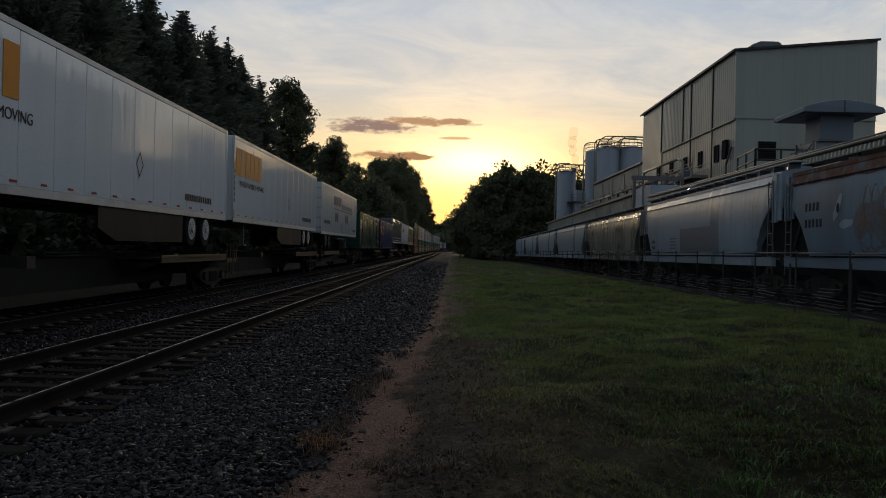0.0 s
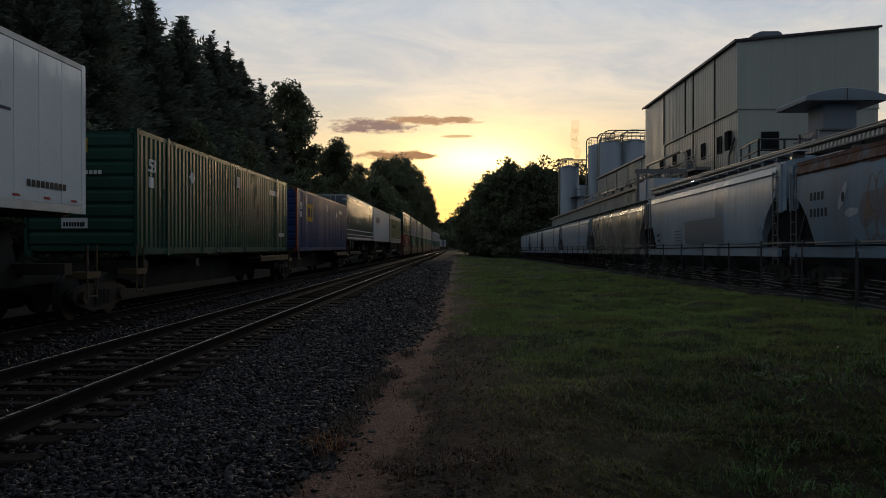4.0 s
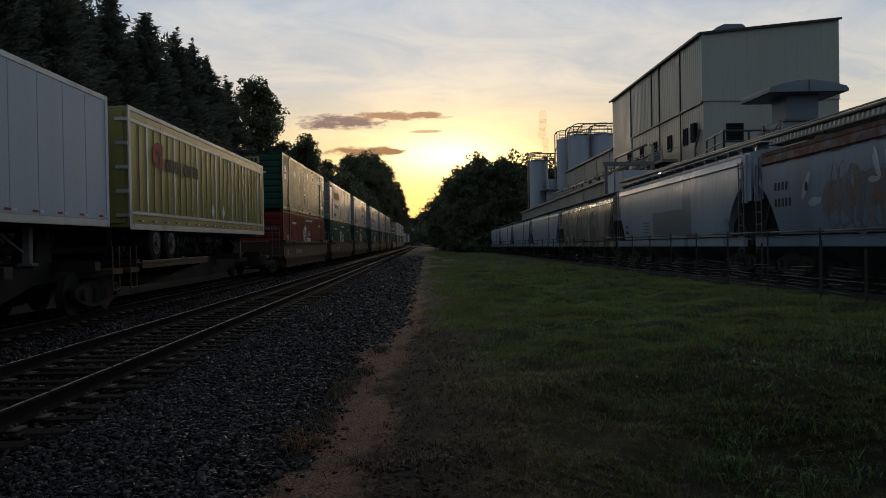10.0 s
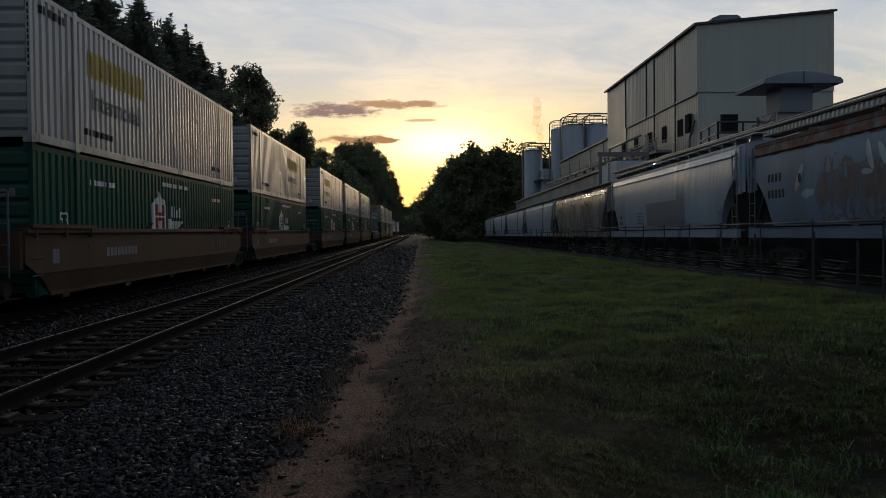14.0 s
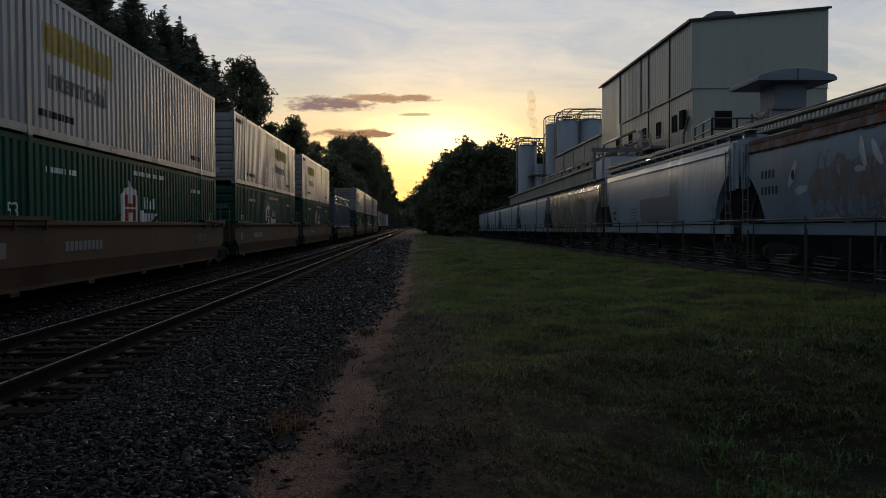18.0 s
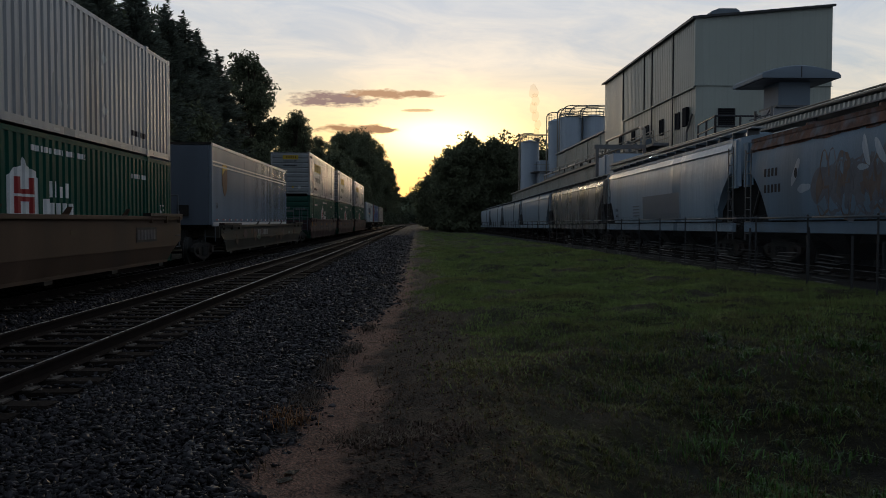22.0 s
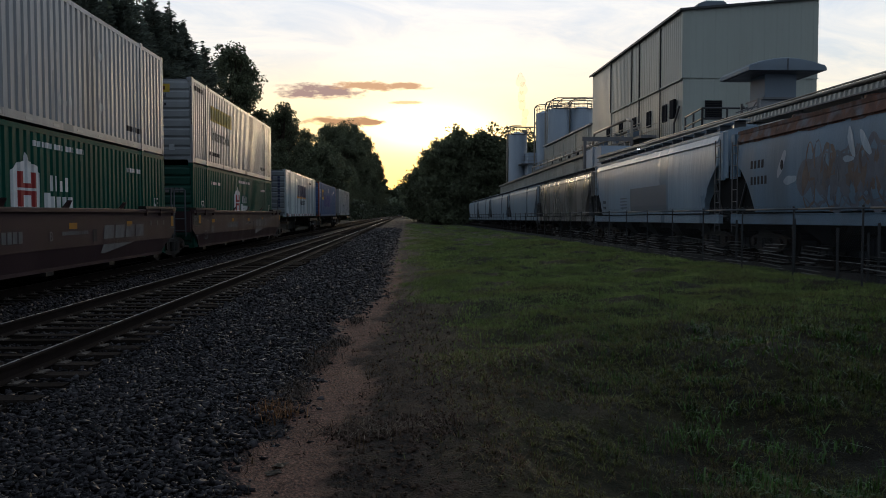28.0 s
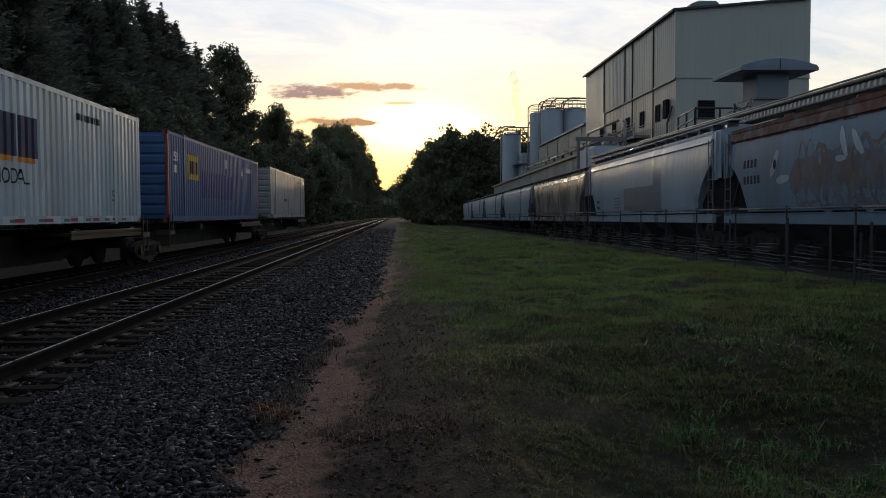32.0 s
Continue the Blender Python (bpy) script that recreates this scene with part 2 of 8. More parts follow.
RUST = (0.10, 0.045, 0.022)
GRIME = (0.07, 0.06, 0.05)
M = {
    "trailer_white": material("trailer_white", (0.57, 0.605, 0.64), 0.07, 0, 0.06, 0.6, 40, 0.02, GRIME, 0.15, True, spec=0.6, dent=0.15),
    "trailer_dull": material("trailer_dull", (0.33, 0.39, 0.46), 0.5, 0, 0.08, 0.6, 40, 0.03, GRIME, 0.12, True, spec=0.08),
    "trailer_grey": material("trailer_grey", (0.165, 0.167, 0.163), 0.10, 0, 0.1, 0.7, 40, 0.02, GRIME, 0.2, True, spec=0.6, dent=0.2),
    "trailer_blue_grey": material("trailer_blue_grey", (0.165, 0.195, 0.24), 0.14, 0, 0.08, 0.7, 40, 0.03, GRIME, 0.15, True, spec=0.4),
    "trailer_yellow": material("trailer_yellow", (0.215, 0.195, 0.066), 0.34, 0, 0.14, 0.8, 40, 0.04, GRIME, 0.3, True, spec=0.12, dent=0.15),
    "aluminium": material("aluminium", (0.40, 0.41, 0.42), 0.45, 0.25, 0.15, 2, 80, 0.05, GRIME, 0.4),
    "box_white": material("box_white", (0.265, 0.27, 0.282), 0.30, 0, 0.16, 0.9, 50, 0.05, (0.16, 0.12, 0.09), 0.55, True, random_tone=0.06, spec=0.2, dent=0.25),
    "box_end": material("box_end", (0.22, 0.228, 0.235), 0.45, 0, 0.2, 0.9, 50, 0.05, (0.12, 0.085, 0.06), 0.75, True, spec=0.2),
    # darker copy of box_pale: the near end's shade is put into the colour
    "box_end_shaded": material("box_end_shaded", (0.165, 0.177, 0.188), 0.5, 0, 0.25, 0.9, 50, 0.05, (0.05, 0.045, 0.042), 0.8, True, spec=0.15),
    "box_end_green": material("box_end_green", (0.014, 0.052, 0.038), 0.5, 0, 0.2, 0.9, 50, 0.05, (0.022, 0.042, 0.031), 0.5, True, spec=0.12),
    "box_pale": material("box_pale", (0.36, 0.41, 0.435), 0.25, 0, 0.12, 0.9, 50, 0.05, (0.22, 0.19, 0.15), 0.4, True, spec=0.3),
    "box_green": material("box_green", (0.007, 0.056, 0.040), 0.45, 0, 0.25, 0.9, 50, 0.05, (0.014, 0.042, 0.032), 0.5, True, spec=0.03, random_tone=0.1),
    "box_dark_green": material("box_dark_green", (0.010, 0.048, 0.035), 0.30, 0, 0.2, 0.9, 50, 0.05, (0.018, 0.034, 0.025), 0.4, True, spec=0.11, dent=0.25),
    "box_red": material("box_red", (0.125, 0.025, 0.020), 0.42, 0, 0.25, 0.9, 50, 0.05, (0.07, 0.028, 0.02), 0.5, True, spec=0.03, dent=0.2),
    "box_blue": material("box_blue", (0.018, 0.036, 0.105), 0.36, 0, 0.2, 0.9, 50, 0.05, (0.024, 0.04, 0.08), 0.4, True, spec=0.05),
    "box_navy": material("box_navy", (0.022, 0.040, 0.16), 0.5, 0, 0.15, 0.9, 50, 0.03, spec=0.1),
    "box_red_end": material("box_red_end", (0.22, 0.05, 0.03), 0.4, 0, 0.2, 1.5, 50, 0.05, RUST, 0.4),
    "well_yellow": material("well_yellow", (0.066, 0.041, 0.028), 0.6, 0, 0.4, 0.8, 40, 0.12, (0.036, 0.027, 0.022), 0.8, True, spec=0.1),
    "well_grey": material("well_grey", (0.038, 0.037, 0.031), 0.6, 0, 0.4, 0.8, 40, 0.12, (0.055, 0.035, 0.025), 0.6, True, spec=0.1),
    "well_brown": material("well_brown", (0.041, 0.024, 0.027), 0.45, 0, 0.3, 0.8, 40, 0.12, (0.028, 0.02, 0.019), 0.6, True, spec=0.08),
    "deck_ochre": material("deck_ochre", (0.055, 0.036, 0.019), 0.6, 0, 0.4, 1.2, 40, 0.12, (0.035, 0.027, 0.022), 0.8),
    "black_steel": material("black_steel", (0.018, 0.017, 0.016), 0.6, 0.2, 0.4, 2, 50, 0.15, RUST, 0.25),
    "skirt_black": material("skirt_black", (0.014, 0.015, 0.017), 0.6, 0, 0.2, 1, 50, 0.05, spec=0.06),
    "rubber": material("rubber", (0.014, 0.014, 0.0145), 0.85, 0, 0.3, 4, 80, 0.1, spec=0.05),
    "rim_white": material("rim_white", (0.34, 0.35, 0.36), 0.45, 0, 0.15, 4, 80, 0.05, GRIME, 0.5),
    "nose_grey": material("nose_grey", (0.085, 0.10, 0.125), 0.4, 0, 0.15, 1, 40, 0.05, GRIME, 0.3, True),
    "rim": material("rim", (0.045, 0.045, 0.048), 0.5, 0.3, 0.2, 4, 80, 0.05, GRIME, 0.6),
    "mark_white": material("mark_white", (0.55, 0.56, 0.57), 0.6, 0, 0.1, 3, 60, 0.02, GRIME, 0.3, spec=0.12),
    "mark_grey": material("mark_grey", (0.135, 0.13, 0.128), 0.75, 0, 0.2, 3, 60, 0.02, (0.075, 0.06, 0.058), 0.6, spec=0.04),
    "mark_black": material("mark_black", (0.02, 0.02, 0.025), 0.6, 0, 0.1, 3, 60, 0.02, spec=0.12),
    "mark_navy": material("mark_navy", (0.03, 0.035, 0.07), 0.6, 0, 0.1, 3, 60, 0.02, spec=0.12),
    "mark_orange": material("mark_orange", (0.55, 0.22, 0.03), 0.6, 0, 0.1, 3, 60, 0.02, spec=0.12),
    "mark_yellow": material("mark_yellow", (0.40, 0.275, 0.035), 0.6, 0, 0.15, 3, 60, 0.02, GRIME, 0.35, spec=0.12),
    "mark_red": material("mark_red", (0.24, 0.03, 0.03), 0.6, 0, 0.1, 3, 60, 0.02, spec=0.12),
    "mark_brown": material("mark_brown", (0.07, 0.032, 0.015), 0.6, 0, 0.1, 3, 60, 0.02, spec=0.12),
    "mark_green": material("mark_green", (0.12, 0.125, 0.12), 0.6, 0, 0.2, 3, 60, 0.02, (0.22, 0.22, 0.22), 0.5, spec=0.1),
    "mark_olive": material("mark_olive", (0.25, 0.195, 0.07), 0.6, 0, 0.2, 3, 60, 0.02, (0.28, 0.26, 0.2), 0.5, spec=0.1),
    "box_faded_blue": material("box_faded_blue", (0.050, 0.095, 0.195), 0.48, 0, 0.2, 0.9, 50, 0.05, (0.05, 0.07, 0.13), 0.5, True, spec=0.05),
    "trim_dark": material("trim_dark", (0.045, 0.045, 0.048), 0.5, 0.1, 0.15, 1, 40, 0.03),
    "sign_faded": material("sign_faded", (0.36, 0.27, 0.075), 0.6, 0, 0.2, 3, 60, 0.02, (0.30, 0.28, 0.2), 0.5, spec=0.1),
    "amber": material("amber", (0.32, 0.15, 0.02), 0.6, 0, 0.15, 3, 60, 0.02, GRIME, 0.4, spec=0.1),
    "rail_side": material("rail_side", (0.018, 0.0135, 0.012), 0.85, 0.0, 0.3, 3, 60, 0.15, spec=0.02),
    "rail_head": material("rail_head", (0.42, 0.405, 0.395), 0.29, 0.85, 0.2, 6, 90, 0.02),
    # darker copy of rail_head: shade under the train is in the colour
    "rail_head_shaded": material("rail_head_shaded", (0.07, 0.06, 0.055), 0.5, 0.5, 0.2, 6, 90, 0.05),
    "tie": material("tie", (0.019, 0.015, 0.013), 0.85, 0, 0.4, 3, 40, 0.5, (0.02, 0.016, 0.014), 0.6, random_tone=0.35, spec=0.03),
    "plate": material("plate", (0.080, 0.066, 0.056), 0.7, 0.1, 0.3, 5, 60, 0.15),
    "stone": material("stone", (0.0235, 0.0205, 0.0225), 0.5, 0, 0.3, 6, 90, 0.2, island=0.85, spec=0.15),
    "hopper_grey": material("hopper_grey", (0.235, 0.305, 0.375), 0.32, 0, 0.14, 0.7, 30, 0.05, (0.13, 0.145, 0.165), 0.5, True, spec=0.4, dent=0.5),
    "hopper_blue": material("hopper_blue", (0.112, 0.172, 0.235), 0.5, 0, 0.2, 0.7, 30, 0.05, (0.085, 0.10, 0.118), 0.6, True, dent=0.3),
    "hopper_brown": material("hopper_brown", (0.20, 0.18, 0.165), 0.24, 0, 0.15, 0.7, 30, 0.05, (0.11, 0.095, 0.085), 0.5, True, spec=0.8, dent=0.5),
    "rust": material("rust", (0.092, 0.043, 0.030), 0.75, 0, 0.6, 3.4, 40, 0.2, (0.11, 0.125, 0.145), 0.9),
    "patch": material("patch", (0.14, 0.15, 0.17), 0.5, 0, 0.1, 1, 40, 0.03),
    "graffiti_orange": material("graffiti_orange", (0.122, 0.092, 0.078), 0.5, 0, 0.3, 2.6, 30, 0.02, (0.11, 0.125, 0.15), 0.8),
    "graffiti_violet": material("graffiti_violet", (0.104, 0.112, 0.138), 0.5, 0, 0.3, 2.6, 30, 0.02, (0.125, 0.13, 0.15), 0.7),
    "graffiti_blue": material("graffiti_blue", (0.092, 0.110, 0.140), 0.5, 0, 0.35, 1.6, 30, 0.02, (0.115, 0.10, 0.10), 0.6),
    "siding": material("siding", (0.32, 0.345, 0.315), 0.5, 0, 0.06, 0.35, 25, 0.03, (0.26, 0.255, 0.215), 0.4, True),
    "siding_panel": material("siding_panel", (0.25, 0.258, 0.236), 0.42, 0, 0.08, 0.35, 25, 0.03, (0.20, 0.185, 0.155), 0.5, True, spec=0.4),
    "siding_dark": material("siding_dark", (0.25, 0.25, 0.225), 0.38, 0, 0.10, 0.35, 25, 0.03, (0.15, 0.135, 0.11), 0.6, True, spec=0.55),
    "roof_metal": material("roof_metal", (0.22, 0.23, 0.25), 0.45, 0.3, 0.15, 0.6, 25, 0.05, GRIME, 0.3),
    "vent_metal": material("vent_metal", (0.135, 0.165, 0.20), 0.55, 0.0, 0.1, 0.8, 30, 0.04, (0.12, 0.13, 0.15), 0.3, True),
    "silo_metal": material("silo_metal", (0.285, 0.335, 0.40), 0.42, 0.1, 0.08, 0.5, 30, 0.03, (0.25, 0.26, 0.27), 0.3, True),
    "window_dark": material("window_dark", (0.012, 0.013, 0.016), 0.8, 0, 0.1, 1, 20, 0.0, spec=0.04),
    "steel_grey": material("steel_grey", (0.12, 0.12, 0.125), 0.5, 0.5, 0.2, 2, 50, 0.05, RUST, 0.3),
    "gutter": material("gutter", (0.25, 0.22, 0.18), 0.45, 0.2, 0.15, 1, 30, 0.05, (0.14, 0.10, 0.07), 0.5),
    "galvanised": material("galvanised", (0.085, 0.090, 0.098), 0.7, 0.0, 0.15, 4, 60, 0.04, spec=0.1),
    "board": material("board", (0.13, 0.125, 0.12), 0.7, 0, 0.3, 3, 40, 0.2, random_tone=0.3),
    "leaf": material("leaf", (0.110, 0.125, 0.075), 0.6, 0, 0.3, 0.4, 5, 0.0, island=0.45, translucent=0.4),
    # darker copy of leaf: shade inside the undergrowth is put into the colour
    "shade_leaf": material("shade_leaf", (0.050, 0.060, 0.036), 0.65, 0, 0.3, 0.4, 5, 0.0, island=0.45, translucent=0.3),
    "needle": material("needle", (0.112, 0.130, 0.104), 0.65, 0, 0.3, 0.4, 5, 0.0, island=0.4, translucent=0.35),
    "bark": material("bark", (0.06, 0.045, 0.035), 0.9, 0, 0.3, 3, 25, 0.6),
    "grass": material("grass", (0.102, 0.106, 0.034), 0.5, 0, 0.35, 0.9, 9, 0.0, (0.115, 0.080, 0.042), 0.8, island=0.55, translucent=0.4, spec=0.12),
    # greener than grass, and brighter partly for the light on the far lawn
    "lawn": material("lawn", (0.168, 0.222, 0.072), 0.5, 0, 0.35, 0.6, 9, 0.0, (0.15, 0.12, 0.052), 0.7, island=0.5, translucent=0.55, spec=0.15),
    "weed": material("weed", (0.044, 0.088, 0.016), 0.36, 0, 0.3, 0.5, 9, 0.0, (0.10, 0.11, 0.02), 0.5, island=0.7, translucent=0.25, spec=0.25),
    "straw": material("straw", (0.125, 0.10, 0.075), 0.7, 0, 0.3, 3, 20, 0.0, island=0.6),
    "straw_dark": material("straw_dark", (0.085, 0.054, 0.029), 0.75, 0, 0.3, 3, 20, 0.0, island=0.5, spec=0.08),
    "dead_orange": material("dead_orange", (0.17, 0.082, 0.034), 0.7, 0, 0.3, 3, 20, 0.0, island=0.5),
    "soil": material("soil", (0.07, 0.047, 0.036), 0.9, 0, 0.4, 6, 60, 0.3, island=0.6, spec=0.05),
    "concrete": material("concrete", (0.16, 0.155, 0.145), 0.8, 0, 0.15, 1, 30, 0.2, GRIME, 0.4),
    "white_paint": material("white_paint", (0.7, 0.7, 0.7), 0.5, 0, 0.1, 2, 30, 0.02),
}


def ground_material():
    """Ballast, a bare dirt path and a lawn, divided by lines along the tracks with ragged edges."""
    mt = bpy.data.materials.new("ground")
    mt.use_nodes = True
    nt = mt.node_tree
    N, L = nt.nodes.new, nt.links.new
    b = nt.nodes["Principled BSDF"]
    co = N("ShaderNodeTexCoord").outputs["Object"]
    sep = N("ShaderNodeSeparateXYZ")
    L(co, sep.inputs[0])

    def tex(s, d=5, kind="ShaderNodeTexNoise"):
        n = N(kind)
        n.inputs["Scale"].default_value = s
        if kind == "ShaderNodeTexNoise":
            n.inputs["Detail"].default_value = d
        L(co, n.inputs["Vector"])
        return n.outputs[0]

    def m(op, a, c=None, d=None, clamp=False):
        n = N("ShaderNodeMath")
        n.operation, n.use_clamp = op, clamp
        for i, v in enumerate((a, c, d)):
            if isinstance(v, (int, float)):
                n.inputs[i].default_value = v
            elif v is not None:
                L(v, n.inputs[i])
        return n.outputs[0]

    def mix(f, a, c):
        n = N("ShaderNodeMix")
        n.data_type = "RGBA"
        for sk, v in ((n.inputs[0], f), (n.inputs[6], a), (n.inputs[7], c)):
            if isinstance(v, (int, float)):
                sk.default_value = v
            elif isinstance(v, tuple):
                sk.default_value = (*v, 1)
            else:
                L(v, sk)
        return n.outputs[2]

    off = m("MINIMUM", m("MAXIMUM", m("SUBTRACT", sep.outputs[1], 250.0), 0.0), 300.0)
    xb = m("SUBTRACT", sep.outputs[0], m("DIVIDE", m("MULTIPLY", off, off), 6800.0))
    big, mid, small = tex(0.7), tex(5.0), tex(45.0, 4)
    xr = m("ADD", xb, m("MULTIPLY_ADD", big, 1.1, m("MULTIPLY_ADD", mid, 0.55, m("MULTIPLY_ADD", small, 0.25, -0.95))))
    vor = tex(22.0, kind="ShaderNodeTexVoronoi")
    stone = mix(vor, (0.010, 0.009, 0.009), (0.026, 0.023, 0.023))
    dirt = mix(mid, (0.180, 0.088, 0.060), (0.335, 0.182, 0.128))
    dirt = mix(m("MULTIPLY_ADD", small, 3.0, -1.2, clamp=True), (0.07, 0.043, 0.032), dirt)
    thatch = mix(m("MULTIPLY_ADD", tex(11.0), 3.0, -1.0, clamp=True), (0.007, 0.006, 0.005), (0.038, 0.026, 0.019))
    turf = mix(m("MULTIPLY_ADD", mid, 2.0, -0.5, clamp=True), (0.012, 0.012, 0.006), (0.046, 0.038, 0.018))
    # the path bears to the right with distance and thins out
    far = m("MULTIPLY_ADD", sep.outputs[1], 0.22, -2.86, clamp=True)
    near = m("MULTIPLY_ADD", sep.outputs[1], -0.16, 2.1, clamp=True)
    # dark soil patches on the near bank, which also carry its shade
    bare = m("MULTIPLY", m("MULTIPLY", near, m("MULTIPLY_ADD", sep.outputs[0], 0.8, -0.7, clamp=True)), m("MULTIPLY_ADD", big, 4.0, -1.5, clamp=True))
    turf = mix(bare, turf, (0.018, 0.015, 0.011))
    xl, xm = m("MULTIPLY_ADD", far, -0.55, xr), m("MULTIPLY_ADD", far, -0.30, xr)
    dirt = mix(m("MULTIPLY_ADD", sep.outputs[1], 0.05, -1.1, clamp=True), dirt, (0.034, 0.027, 0.023))
    k1 = m("MULTIPLY_ADD", m("ADD", xl, 1.12), 7.0, 0.0, clamp=True)
    k2 = m("MULTIPLY_ADD", m("ADD", xm, 0.57), 5.0, 0.0, clamp=True)
    k3 = m("MULTIPLY_ADD", m("SUBTRACT", m("MULTIPLY_ADD", far, 0.25, xr), 0.15), 1.4, 0.0, clamp=True)
    # forest floor beyond the second track
    k4 = m("MULTIPLY_ADD", m("MULTIPLY", m("ADD", xr, 11.2), -1.0), 2.0, 0.0, clamp=True)
    col = mix(k3, mix(k2, mix(k1, stone, dirt), mix(m("MULTIPLY_ADD", tex(1.6), 5.0, -3.1, clamp=True), thatch, dirt)), turf)
    col = mix(k4, col, (0.026, 0.022, 0.016))
    col = mix(m("MULTIPLY_ADD", m("SUBTRACT", sep.outputs[0], 8.7), 2.0, 0.0, clamp=True), col, mix(vor, (0.008, 0.008, 0.008), (0.022, 0.020, 0.018)))  # siding bed, darkened for the shade under the cars
    L(col, b.inputs["Base Color"])
    b.inputs["Roughness"].default_value = 0.85
    b.inputs["Specular IOR Level"].default_value = 0.12
    bp = N("ShaderNodeBump")
    bp.inputs["Strength"].default_value, bp.inputs["Distance"].default_value = 0.9, 0.035
    L(m("ADD", small, m("MULTIPLY", vor, m("SUBTRACT", 1.0, k1))), bp.inputs["Height"])
    L(bp.outputs[0], b.inputs["Normal"])
    return mt


# ---- mesh helpers ----
def box(bm, x0, x1, y0, y1, z0, z1, bevel=0.0):
    r = bmesh.ops.create_cube(bm, size=1.0, matrix=Matrix.Translation(((x0 + x1) / 2, (y0 + y1) / 2, (z0 + z1) / 2)) @ Matrix.Diagonal((x1 - x0, y1 - y0, z1 - z0, 1)))
    if bevel:
        es = {e for v in r["verts"] for e in v.link_edges}
        bmesh.ops.bevel(bm, geom=list(es), offset=bevel, segments=2, affect="EDGES", profile=0.5)


def tube(bm, a, b, r0, r1=None, seg=10, cap=True):
    a, b = Vector(a), Vector(b)
    d = b - a
    q = d.to_track_quat("Z", "Y").to_matrix().to_4x4()
    bmesh.ops.create_cone(bm, cap_ends=cap, segments=seg, radius1=r0, radius2=r0 if r1 is None else r1, depth=d.length, matrix=Matrix.Translation((a + b) / 2) @ q)


def prism(bm, outline, y0, y1, axis="y"):
    """An outline of (x, z), or of (y, z) with axis x, drawn out from y0 to y1."""
    def at(p, t):
        return (p[0], t, p[1]) if axis == "y" else ((t, p[0], p[1]) if axis == "x" else (p[0], p[1], t))
    a = [bm.verts.new(at(p, y0)) for p in outline]
    b = [bm.verts.new(at(p, y1)) for p in outline]
    n = len(outline)
    for i in range(n):
        bm.faces.new((a[i], a[(i + 1) % n], b[(i + 1) % n], b[i]))
    bm.faces.new(a[::-1])
    bm.faces.new(b)


def mesh_of(name, bm, mat, smooth=False):
    bmesh.ops.recalc_face_normals(bm, faces=bm.faces[:])
    if smooth:
        for e in bm.edges:
            e.smooth = len(e.link_faces) != 2 or e.calc_face_angle(0.0) < 0.6
    me = bpy.data.meshes.new(name)
    bm.to_mesh(me)
    bm.free()
    me.materials.append(M[mat] if isinstance(mat, str) else mat)
    if smooth:
        for p in me.polygons:
            p.use_smooth = True
    return me


def part(name, bm, mat, parent, label="", smooth=False):
    """One mesh object under a thing or a part."""
    ob = new(name, mesh_of(name, bm, mat, smooth) if isinstance(bm, bmesh.types.BMesh) else bm)
    ob.parent = parent
    return tagged(ob, label)


def thing(name, label, category, group="", kind="", at=(0, 0, 0)):
    ob = new(name)
    ob.empty_display_size = 0.3
    ob.matrix_basis = Matrix.Translation(at)
    return tagged(ob, label, category, group, kind)


def slab(name, x0, x1, y0, y1, z0, z1, mat, parent, label="", bevel=0.0):
    bm = bmesh.new()
    box(bm, x0, x1, y0, y1, z0, z1, bevel)
    return part(name, bm, mat, parent, label)


def raw_mesh(name, verts, faces, mat, loose_tri=True):
    """A mesh from arrays: faces all of one number of corners."""
    me = bpy.data.meshes.new(name)
    verts, faces = np.asarray(verts, np.float32), np.asarray(faces, np.int32)
    k = faces.shape[1]
    me.vertices.add(len(verts))
    me.vertices.foreach_set("co", verts.ravel())
    me.loops.add(faces.size)
    me.loops.foreach_set("vertex_index", faces.ravel())
    me.polygons.add(len(faces))
    me.polygons.foreach_set("loop_start", np.arange(0, faces.size, k, dtype=np.int32))
    me.update(calc_edges=True)
    me.validate()
    me.materials.append(M[mat] if isinstance(mat, str) else mat)
    return me


def lettering(name, words, size, mat, parent, m, label="", stretch=1.0, bold=0.0):
    cu = bpy.data.curves.new(name, "FONT")
    cu.body, cu.size, cu.extrude = words, size, 0.002
    cu.space_character, cu.offset = 1.0, bold
    tmp = new(name, cu)
    tmp.scale = (stretch, 1, 1)
    me = bpy.data.meshes.new_from_object(tmp.evaluated_get(bpy.context.evaluated_depsgraph_get()))
    bpy.data.objects.remove(tmp)
    me.transform(m @ Matrix.Diagonal((stretch, 1, 1, 1)))
    me.materials.clear()
    me.materials.append(M[mat])
    return part(name, me, mat, parent, label)


def on_side(x, y, z):
    """A writing plane on a side that faces +X."""
    return Matrix(((0, 0, 1, x), (1, 0, 0, y), (0, 1, 0, z), (0, 0, 0, 1)))


def on_end(x, y, z):
    """A writing plane on an end that faces -Y."""
    return pose(x, y, z, 90, 0, 0)


def bars(name, parent, mat, x, y0, y1, z0, z1, n, gap=0.25, label=""):
    """Marks of a name or number: a row of plain bars on a side that faces +X."""
    w = (y1 - y0) / n
    if z1 - z0 >= 0.25:                                        # large marks are pieces of their own
        for i in range(n):
            ob = slab(name.replace("marks", "mark"), x, x + 0.004, y0 + i * w, y0 + (i + 1 - gap) * w, z0, z1, mat, parent, label)
        return ob
    bm = bmesh.new()
    for i in range(n):
        box(bm, x, x + 0.004, y0 + i * w, y0 + (i + 1 - gap) * w, z0, z1)
    return tagged(part(name, bm, mat, parent, label), kind="stuff")


